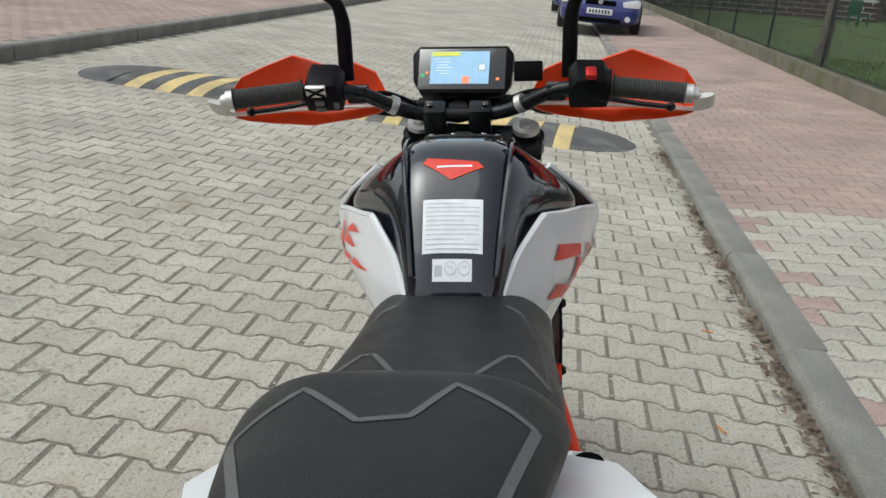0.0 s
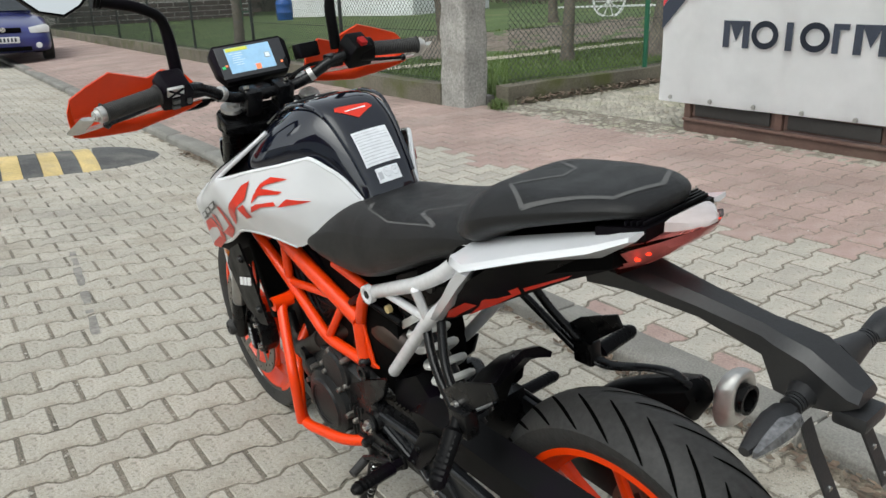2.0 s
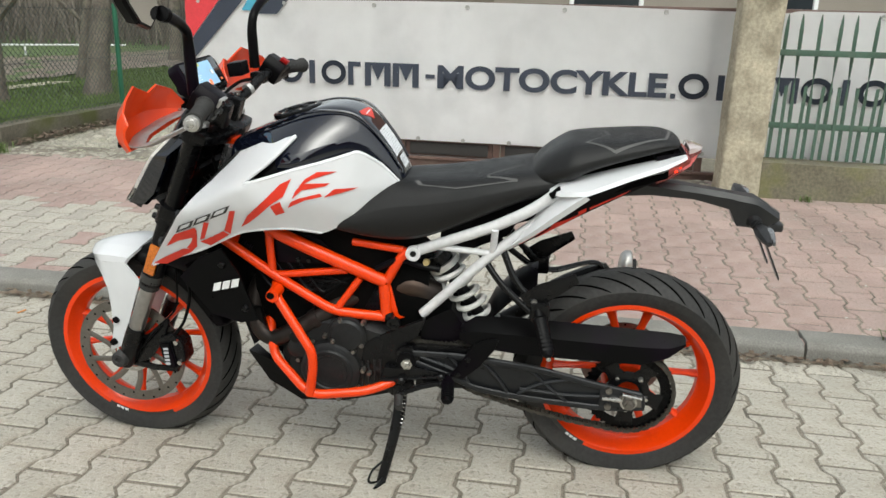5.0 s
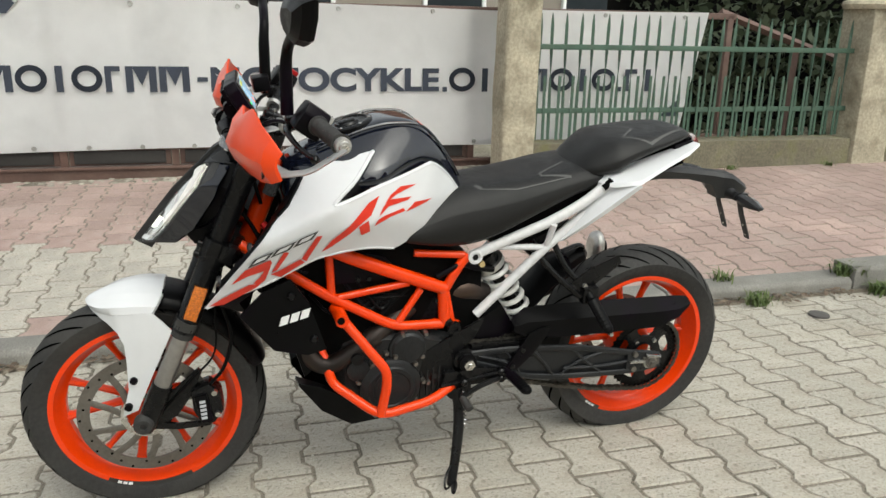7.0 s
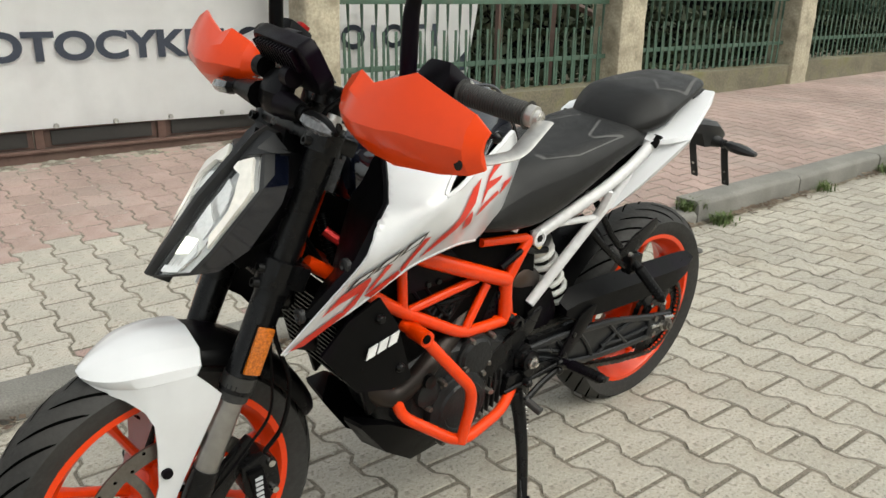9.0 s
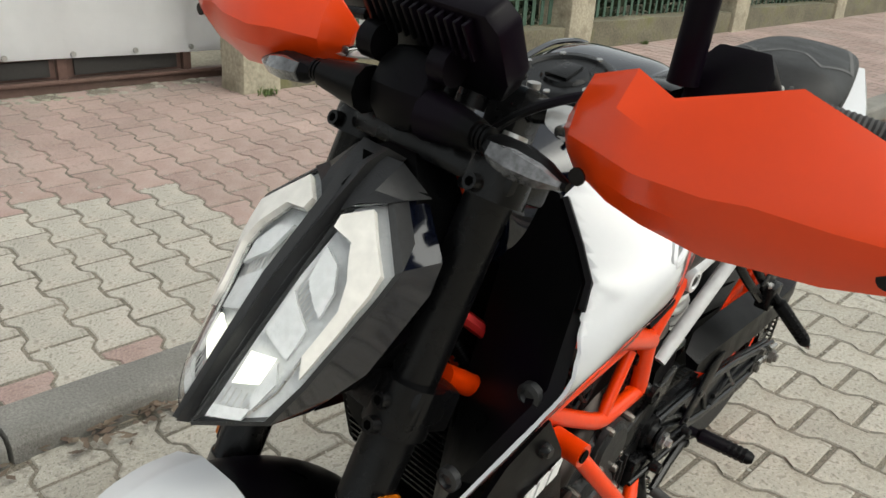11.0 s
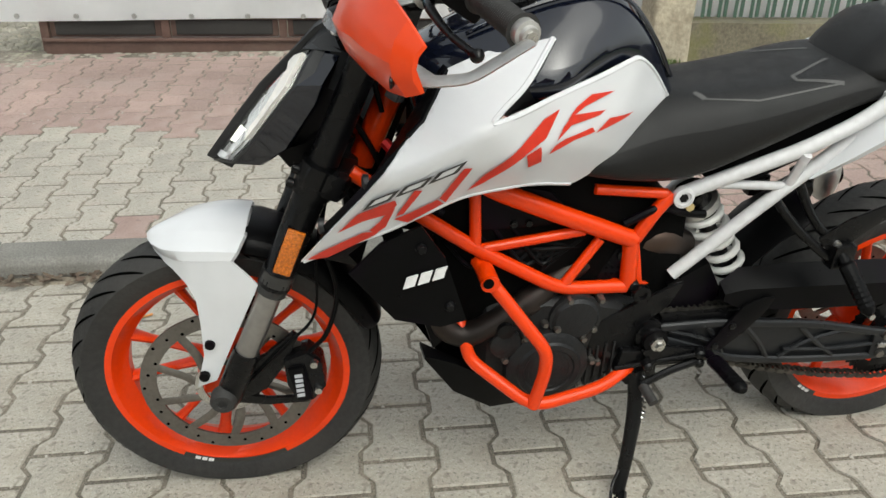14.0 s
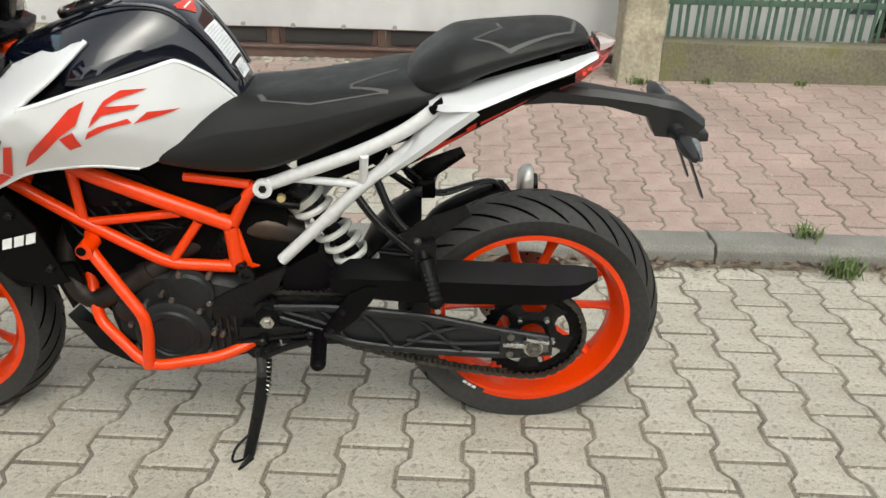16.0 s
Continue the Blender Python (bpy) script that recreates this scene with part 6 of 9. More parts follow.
can = part("muffler", loft([can_ring(t, k) for t, k in ((-0.1, 0.35), (0.0, 0.8), (0.15, 0.95), (0.86, 1.0))]), M_black, bike, "black muffler with a brushed end cap", sub=1)
part("end_cap", soften(loft([can_ring(t, k) for t, k in ((0.86, 1.0), (0.97, 0.98), (1.02, 0.84), (1.03, 0.60), (0.97, 0.46))]), 0.002), M_alu, can, sub=2)
part("tail_pipe", lathe([(-0.012, 0.027), (0.02, 0.026), (0.02, 0.020), (-0.012, 0.021)], can_q + Vector((0.0, -0.005, 0.0)), "y", 24, True), M_satin, can)
# near-black disc stands in for the shade inside the outlet
part("baffle", lathe([(0.0, 0.018), (0.001, 0.0)], can_q + Vector((0, 0.0, 0)), "y", 18), M_recess_shade, can)
part("link_pipe", sweep(curve([(0.06, 0.50, 0.34), (0.13, 0.40, 0.33), (0.175, 0.30, 0.37), can_p], 5), 0.022, 14), M_satin, can)

# belly pan and radiator
for s in (-1, 1):
    part("belly_pan", loft([[(s * x, y, z) for x, z in q] for y, q in ((1.015, ((0.10, 0.335), (0.105, 0.345), (0.04, 0.33), (0.04, 0.32))), (0.96, ((0.115, 0.262), (0.122, 0.335), (0.10, 0.335), (0.03, 0.235))), (0.88, ((0.10, 0.198), (0.125, 0.285), (0.11, 0.285), (0.02, 0.185))), (0.76, ((0.09, 0.198), (0.115, 0.25), (0.10, 0.25), (0.02, 0.185))), (0.64, ((0.08, 0.225), (0.10, 0.258), (0.09, 0.258), (0.02, 0.215))))]), M_black, bike, "black plastic belly pan", angle=25)
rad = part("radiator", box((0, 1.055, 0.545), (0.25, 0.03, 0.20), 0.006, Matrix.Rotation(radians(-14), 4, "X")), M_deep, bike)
for k in range(14):
    part("radiator_fin", moved(box((0, 0.017, -0.09 + 0.0138 * k), (0.22, 0.004, 0.004), 0.0), Matrix.Translation((0, 1.055, 0.545)) @ Matrix.Rotation(radians(-14), 4, "X")), M_satin, rad)
for s in (-1, 1):
    cv = part("radiator_cover", patch([(1.152, 0.578), (1.10, 0.632), (1.035, 0.662), (0.995, 0.60), (0.955, 0.472), (1.00, 0.462), (1.078, 0.482)], lambda y, z, s=s: s * (0.165 + 0.05 * (1.15 - y) - 0.25 * max(0, 1.0 - y) ** 1.5), 0.006 * -s, 0.03), M_black, bike, "matt black radiator side cover")
    for y, z in ((1.035, 0.622), (0.985, 0.505)):
        part("cover_bolt", lathe([(s * 0.181, 0.0), (s * 0.181, 0.006), (s * 0.175, 0.010), (s * 0.16, 0.010)], (0, y, z), "x", 14), M_satin, cv)
    b = []
    for k in range(3):
        b.append(prism([(1.065 - 0.024 * k, 0.548 + 0.006 * k), (1.046 - 0.024 * k, 0.553 + 0.006 * k), (1.040 - 0.024 * k, 0.575 + 0.006 * k), (1.059 - 0.024 * k, 0.570 + 0.006 * k)], "x", s * 0.174, s * 0.1765, 0))
    part("cover_mark", join(*b), M_decalwht, cv)
    part("radiator_duct", prism([(1.03, 0.47), (0.975, 0.475), (0.955, 0.40), (1.0, 0.36)], "x", s * 0.09, s * 0.105, 0.004), M_black, bike)


# ---- bodywork ----
def hull(rows, y_first=True):
    """A closed skin from rows of (y, top half width, top height, middle half width, height, low half width, height)."""
    rings = []
    for y, a, ta, b, tb, c, tc in rows:
        rings.append([(-c, y, tc), (-b, y, tb), (-a, y, ta), (-a * 0.45, y, ta + 0.003), (a * 0.45, y, ta + 0.003), (a, y, ta), (b, y, tb), (c, y, tc), (c * 0.4, y, tc - 0.004), (-c * 0.4, y, tc - 0.004)])
    return loft(rings)


tank = part("fuel_tank", hull([(1.035, 0.03, 0.892, 0.06, 0.88, 0.07, 0.80), (1.025, 0.045, 0.905, 0.072, 0.885, 0.09, 0.80), (0.965, 0.062, 0.932, 0.092, 0.905, 0.14, 0.82), (0.90, 0.072, 0.958, 0.160, 0.906, 0.178, 0.845), (0.85, 0.0745, 0.979, 0.188, 0.900, 0.180, 0.852), (0.815, 0.0755, 0.989, 0.186, 0.902, 0.170, 0.858),
                               (0.785, 0.076, 0.996, 0.162, 0.914, 0.152, 0.866), (0.735, 0.076, 0.996, 0.128, 0.930, 0.126, 0.875), (0.695, 0.073, 0.982, 0.104, 0.920, 0.106, 0.868), (0.65, 0.066, 0.936, 0.085, 0.882, 0.086, 0.82), (0.605, 0.058, 0.864, 0.070, 0.81, 0.078, 0.72), (0.580, 0.054, 0.815, 0.066, 0.77, 0.07, 0.70)]), M_gloss, bike, "glossy black fuel tank", sub=2)
part("tank_ridge", sweep(curve([(0.070, 0.955, 0.935), (0.0735, 0.90, 0.960), (0.0765, 0.83, 0.984), (0.077, 0.77, 0.993), (0.073, 0.70, 0.981), (0.063, 0.64, 0.916), (0.056, 0.60, 0.852)], 5), 0.0035, 6), M_gloss, tank)
part("tank_ridge", sweep(curve([(-0.070, 0.955, 0.935), (-0.0735, 0.90, 0.960), (-0.0765, 0.83, 0.984), (-0.077, 0.77, 0.993), (-0.073, 0.70, 0.981), (-0.063, 0.64, 0.916), (-0.056, 0.60, 0.852)], 5), 0.0035, 6), M_gloss, tank)
CAP = pose(0, 0.868, 0.976, -14, 0, 0)
cap_m = part("filler_cap", moved(lathe([(-0.006, 0.062), (0.004, 0.062), (0.007, 0.058), (0.007, 0.050), (0.004, 0.048), (0.004, 0.030), (0.008, 0.027), (0.009, 0.0)], axis="z", n=48), CAP), M_satin, bike, "black round filler cap")
for i in range(7):
    t = 2 * math.pi * i / 7
    part("cap_screw", moved(lathe([(0.006, 0.0045), (0.0085, 0.004), (0.0085, 0.0)], (0.054 * math.cos(t), 0.054 * math.sin(t), 0), "z", 10), CAP), M_steel, cap_m)
part("key_flap", moved(prism([(-0.012, -0.02), (0.012, -0.02), (0.016, 0.02), (-0.016, 0.02)], "z", 0.006, 0.012, 0.003), CAP), M_satin, cap_m)


tank_skin = surface(tank)


def decal_on_tank(outline, material, lift, name, parent):
    bm = bmesh.new()
    bm.faces.new([bm.verts.new((x, y, 0)) for x, y in outline])
    ys = [p[1] for p in outline]
    q = min(ys) + 0.006
    while q < max(ys):
        bmesh.ops.bisect_plane(bm, geom=bm.verts[:] + bm.edges[:] + bm.faces[:], plane_co=(0, q, 0), plane_no=(0, 1, 0), dist=1e-5)
        q += 0.006
    for k in range(-8, 9):
        bmesh.ops.bisect_plane(bm, geom=bm.verts[:] + bm.edges[:] + bm.faces[:], plane_co=(k * 0.006, 0, 0), plane_no=(1, 0, 0), dist=1e-5)
    for v in bm.verts:
        v.co.z = 1.0
    return settle(part(name, bm, material, parent), tank_skin, lift)


label_a = decal_on_tank([(-0.042, 0.6135), (0.038, 0.6135), (0.038, 0.6550), (-0.042, 0.6550)], M_paper, 0.0010, "warning_sticker", bike)
for k in range(11):
    y = 0.6160 + k * 0.0035
    decal_on_tank([(-0.038, y), (0.033 - 0.02 * (k % 4 == 2), y), (0.033 - 0.02 * (k % 4 == 2), y + 0.0007), (-0.038, y + 0.0007)], M_ink, 0.0015, "print_line", label_a)
label_b = decal_on_tank([(-0.028, 0.5955), (0.024, 0.5955), (0.024, 0.6095), (-0.028, 0.6095)], M_paper, 0.0010, "fuel_sticker", bike)
for x, w in ((-0.004, "E5"), (0.014, "E10")):
    o = [(x + 0.008 * math.cos(6.283 * i / 20), 0.6035 + 0.0045 * math.sin(6.283 * i / 20)) for i in range(20)]
    decal_on_tank(o, M_ink, 0.0015, "fuel_ring", label_b)
    decal_on_tank([(a * 0.88 + x * 0.12, 0.6035 + (b - 0.6035) * 0.88) for a, b in o], M_paper, 0.0019, "fuel_disc", label_b)
    words(w, 0.007, 0.0035, M_ink, Matrix.Translation((x - 0.0035, 0.6022, tank_skin.ray_cast(Vector((x, 0.6022, 2.0)), Vector((0, 0, -1)))[0].z + 0.0030)) @ Matrix.Rotation(radians(57), 4, "X"), label_b, 0.0, "fuel_code")
decal_on_tank([(-0.025, 0.5985), (-0.015, 0.5985), (-0.015, 0.6055), (-0.025, 0.6055)], M_ink, 0.0015, "book_sign", label_b)
mark = decal_on_tank([(-0.046, 0.696), (-0.006, 0.674), (0.038, 0.690), (0.030, 0.698), (-0.040, 0.704)], M_decal, 0.0010, "tank_mark", bike)
decal_on_tank([(-0.026, 0.689), (0.022, 0.690), (0.022, 0.6925), (-0.026, 0.6915)], M_decalwht, 0.0015, "mark_bar", mark)

# tank shrouds: white outer panels with a black inner panel
SH = [(1.226, 0.606), (1.179, 0.671), (1.135, 0.730), (1.112, 0.762), (1.070, 0.809), (1.038, 0.838), (1.019, 0.858), (0.990, 0.892), (0.925, 0.920), (0.836, 0.944), (0.885, 0.893), (0.925, 0.862), (0.940, 0.852), (0.943, 0.845), (0.936, 0.847), (0.908, 0.853), (0.842, 0.870), (0.760, 0.888), (0.705, 0.902), (0.692, 0.904), (0.682, 0.901), (0.668, 0.890), (0.640, 0.864), (0.606, 0.822), (0.604, 0.810), (0.62, 0.796), (0.70, 0.742), (0.768, 0.708), (0.785, 0.704), (0.85, 0.720), (0.900, 0.722), (0.972, 0.711), (1.025, 0.686), (1.091, 0.653), (1.165, 0.626)]
SC = [(1.226, 0.606, 0.162), (1.038, 0.838, 0.185), (0.987, 0.892, 0.108), (0.836, 0.942, 0.138), (0.942, 0.848, 0.229), (1.091, 0.654, 0.166), (0.972, 0.712, 0.176), (0.88, 0.722, 0.170), (0.785, 0.705, 0.138), (0.604, 0.812, 0.068),
      (0.684, 0.905, 0.120), (0.76, 0.891, 0.153), (0.85, 0.871, 0.191), (0.80, 0.80, 0.186), (1.01, 0.775, 0.217), (0.90, 0.79, 0.213), (0.70, 0.745, 0.122), (0.72, 0.82, 0.150), (1.112, 0.762, 0.218), (0.640, 0.866, 0.087)]
smooth_shape = facets(SC, [(4, 3, 2), (4, 2, 1), (4, 1, 18), (4, 18, 14), (18, 0, 5), (18, 5, 14), (14, 5, 6), (14, 6, 15), (14, 15, 4), (15, 6, 7), (15, 7, 13), (15, 13, 12), (15, 12, 4), (13, 7, 8), (13, 8, 16), (13, 16, 17), (13, 17, 11), (13, 11, 12), (17, 16, 9), (17, 9, 19), (17, 19, 10), (17, 10, 11)])


for s in (-1, 1):
    sh = part("tank_shroud", patch(SH, lambda y, z, s=s: s * smooth_shape(y, z), 0.004 * -s, 0.009), M_wplast, bike, "glossy white tank shroud with orange graphics", angle=60)
    part("shroud_edge", sweep(curve([(s * (smooth_shape(y, z) - 0.002), y, z) for y, z in ((1.222, 0.606), (1.165, 0.629), (1.091, 0.654), (1.025, 0.687), (0.972, 0.712), (0.900, 0.723), (0.85, 0.721), (0.785, 0.705))], 6), 0.004, 6), M_wplast, sh)
    part("shroud_rim", sweep(curve([(s * (smooth_shape(y, z) - 0.004), y, z) for y, z in ((0.836, 0.943), (0.885, 0.894), (0.925, 0.863), (0.940, 0.848), (0.908, 0.854), (0.842, 0.871), (0.760, 0.889), (0.705, 0.903), (0.690, 0.904), (0.668, 0.890), (0.640, 0.864), (0.606, 0.822))], 5), 0.0048, 7), M_wplast, sh)

    def paint(outline, material, lift=0.0030, name="graphic"):
        return part(name, patch(outline, lambda y, z, s=s: s * (smooth_shape(y, z) + lift), 0, 0.012), material, sh)
    # slanted blocks of colour
    front_bars = [[(1.167, 0.668), (1.136, 0.705), (1.081, 0.727), (1.077, 0.717), (1.089, 0.697), (1.130, 0.687)], [(1.079, 0.711), (1.092, 0.668), (1.107, 0.655), (1.118, 0.664), (1.103, 0.680), (1.093, 0.699)], [(1.217, 0.612), (1.184, 0.611), (1.109, 0.651), (1.103, 0.658), (1.127, 0.661), (1.185, 0.632)],
                  [(1.052, 0.745), (1.040, 0.743), (1.066, 0.694), (1.078, 0.690)], [(1.080, 0.684), (1.057, 0.671), (1.003, 0.706), (1.014, 0.717), (1.059, 0.693)], [(1.000, 0.708), (0.968, 0.780), (0.981, 0.780), (1.011, 0.719)]]
    rear_bars = [[(0.835, 0.856), (0.861, 0.844), (0.895, 0.810), (0.945, 0.764), (0.968, 0.730), (0.949, 0.741), (0.914, 0.769), (0.884, 0.796), (0.855, 0.815)], [(0.885, 0.792), (0.877, 0.766), (0.856, 0.773), (0.862, 0.803)],
                 [(0.736, 0.866), (0.779, 0.868), (0.806, 0.853), (0.820, 0.836), (0.790, 0.852)], [(0.751, 0.840), (0.812, 0.843), (0.826, 0.828), (0.836, 0.808), (0.813, 0.828), (0.762, 0.834)], [(0.847, 0.786), (0.807, 0.804), (0.768, 0.810), (0.774, 0.818), (0.821, 0.809), (0.838, 0.801)], [(0.766, 0.807), (0.742, 0.826), (0.691, 0.823), (0.706, 0.819)]]
    if s > 0:
        rear_bars = [[(0.700, 0.836), (0.792, 0.812), (0.800, 0.828), (0.715, 0.856)], [(0.775, 0.814), (0.795, 0.808), (0.786, 0.752), (0.766, 0.758)], [(0.715, 0.795), (0.775, 0.768), (0.770, 0.752), (0.695, 0.778)],
                     [(0.832, 0.818), (0.852, 0.812), (0.848, 0.745), (0.828, 0.752)], [(0.850, 0.745), (0.900, 0.730), (0.894, 0.714), (0.840, 0.732)], [(0.902, 0.806), (0.922, 0.800), (0.916, 0.722), (0.896, 0.728)]]
    for o in front_bars + rear_bars:
        paint(o, M_decal)
    for k in range(3):
        y0, z0 = 1.130 - 0.0485 * k, 0.711 + 0.0222 * k
        paint([(y0, z0), (y0 - 0.042, z0 + 0.018), (y0 - 0.056, z0 + 0.040), (y0 - 0.014, z0 + 0.022)], M_decalblk, 0.0036, "dark_graphic")
        paint([(y0 - 0.010, z0 + 0.009), (y0 - 0.036, z0 + 0.020), (y0 - 0.046, z0 + 0.033), (y0 - 0.020, z0 + 0.022)], M_wplast, 0.0046, "pale_graphic")
    inner = part("inner_panel", loft([[(s * x, y, z) for x, y, z in q] for q in (
        ((0.158, 1.222, 0.607), (0.150, 1.20, 0.605), (0.115, 1.13, 0.56), (0.14, 1.15, 0.60)),
        ((0.182, 1.177, 0.669), (0.170, 1.190, 0.672), (0.085, 1.10, 0.64), (0.10, 1.08, 0.63)),
        ((0.203, 1.133, 0.728), (0.190, 1.142, 0.732), (0.080, 1.075, 0.70), (0.095, 1.05, 0.69)),
        ((0.214, 1.110, 0.760), (0.201, 1.116, 0.763), (0.075, 1.055, 0.76), (0.09, 1.03, 0.75)),
        ((0.181, 1.037, 0.836), (0.170, 1.037, 0.840), (0.065, 1.025, 0.83), (0.08, 1.0, 0.82)),
        ((0.106, 0.988, 0.890), (0.096, 0.990, 0.894), (0.06, 0.99, 0.892), (0.07, 0.96, 0.87)))]), M_black, bike, "black inner shroud panel", angle=30)
    part("shroud_lip", sweep([(s * 0.186, 1.058, 0.819), (s * 0.176, 1.036, 0.838), (s * 0.147, 1.016, 0.860), (s * 0.104, 0.990, 0.890)], 0.006, 6), M_black, inner)
    part("tank_hollow", patch([(0.955, 0.846), (0.90, 0.905), (0.845, 0.92), (0.825, 0.875), (0.86, 0.855)], lambda y, z, s=s: s * (smooth_shape(y, z) - 0.030), 0.004 * -s, 0.02), M_black, bike)
    for x, y, z in ((0.188, 1.122, 0.752), (0.160, 1.190, 0.668)):
        part("panel_bolt", lathe([(-0.004, 0.013), (0.004, 0.013), (0.006, 0.008), (0.002, 0.006), (0.002, 0.0)], (s * x, y, z), "y", 16), M_carrier, inner)

# seats
seat = part("rider_seat", hull([(0.80, 0.09, 0.730, 0.135, 0.725, 0.138, 0.715), (0.70, 0.085, 0.79, 0.138, 0.755, 0.143, 0.692), (0.63, 0.078, 0.825, 0.132, 0.785, 0.143, 0.680), (0.55, 0.085, 0.828, 0.130, 0.792, 0.142, 0.682), (0.46, 0.095, 0.836, 0.132, 0.805, 0.140, 0.722), (0.37, 0.10, 0.850, 0.132, 0.825, 0.136, 0.765), (0.29, 0.10, 0.866, 0.128, 0.845, 0.128, 0.800), (0.22, 0.095, 0.868, 0.118, 0.848, 0.118, 0.815), (0.21, 0.09, 0.86, 0.11, 0.845, 0.11, 0.82)]), M_seat, bike, "black vinyl rider seat", sub=2)
pil = part("pillion_seat", hull([(0.292, 0.04, 0.852, 0.062, 0.848, 0.06, 0.838), (0.270, 0.066, 0.884, 0.096, 0.864, 0.092, 0.838), (0.24, 0.078, 0.908, 0.118, 0.876, 0.114, 0.842), (0.20, 0.094, 0.930, 0.137, 0.893, 0.128, 0.850), (0.185, 0.096, 0.934, 0.138, 0.897, 0.128, 0.854), (0.15, 0.094, 0.939, 0.133, 0.910, 0.126, 0.880), (0.06, 0.084, 0.948, 0.112, 0.928, 0.106, 0.904), (-0.005, 0.074, 0.951, 0.094, 0.939, 0.090, 0.920), (-0.035, 0.060, 0.948, 0.076, 0.940, 0.072, 0.925), (-0.060, 0.045, 0.938, 0.055, 0.934, 0.05, 0.922)]), M_seat, bike, "black vinyl pillion seat with grey stripes", sub=2)
pil.location.x = -0.010
pil_skin, seat_skin = surface(pil), surface(seat)


def stripe(pts, w, parent, name="seat_stripe"):
    bm = bmesh.new()
    p = [Vector(q) for q in pts]
    v = []
    for i, q in enumerate(p):
        t = (p[min(i + 1, len(p) - 1)] - p[max(i - 1, 0)]).normalized()
        sd = t.cross(Vector((0, 0, 1))).normalized() * w
        v.append((bm.verts.new(q - sd), bm.verts.new(q + sd)))
    for a, b in zip(v, v[1:]):
        bm.faces.new((a[0], a[1], b[1], b[0]))
    return part(name, bm, M_stripe, parent)

def seat_line(points, skin, w, parent):
    """A flat strip that lies on the seat's top."""
    dense = []
    for p, q in zip(points, points[1:]):
        for k in range(8):
            dense.append((p[0] + (q[0] - p[0]) * k / 8, p[1] + (q[1] - p[1]) * k / 8))
    dense.append(points[-1])
    return settle(stripe([(x, y, 1.0) for x, y in dense], w, parent), skin, 0.0007)


seat_line([(-0.108, 0.098), (-0.070, 0.160), (-0.020, 0.106), (0.016, 0.114), (0.044, 0.170), (0.102, 0.118)], pil_skin, 0.0031, pil)
seat_line([(0.102, 0.118), (0.071, -0.008), (0.018, -0.036), (-0.060, -0.019), (-0.108, 0.098)], pil_skin, 0.0036, pil)
for s in (-1, 1):
    seat_line([(s * 0.112, 0.315), (s * 0.084, 0.385), (s * 0.070, 0.385), (s * 0.030, 0.300)], seat_skin, 0.0034, seat)
    seat_line([(s * 0.112, 0.315), (s * 0.108, 0.46), (s * 0.088, 0.548)], seat_skin, 0.0014, seat)
    seat_line([(s * 0.088, 0.548), (s * 0.070, 0.560)], seat_skin, 0.0050, seat)

# tail
def tail_w(y, z):
    """Half width of the tail's dark side at y and z."""
    rows = [(0.335, 0.118, 0.685, 0.105, 0.668), (0.25, 0.135, 0.765, 0.092, 0.711), (0.153, 0.120, 0.836, 0.082, 0.765), (0.06, 0.100, 0.866, 0.076, 0.815), (-0.02, 0.085, 0.892, 0.066, 0.852)]
    for p, q in zip(rows, rows[1:]):
        if y >= q[0]:
            break
    k = (p[0] - y) / (p[0] - q[0])
    a, za, b, zb = [p[n] + (q[n] - p[n]) * k for n in (1, 2, 3, 4)]
    return b + (a - b) * (z - zb) / (za - zb)


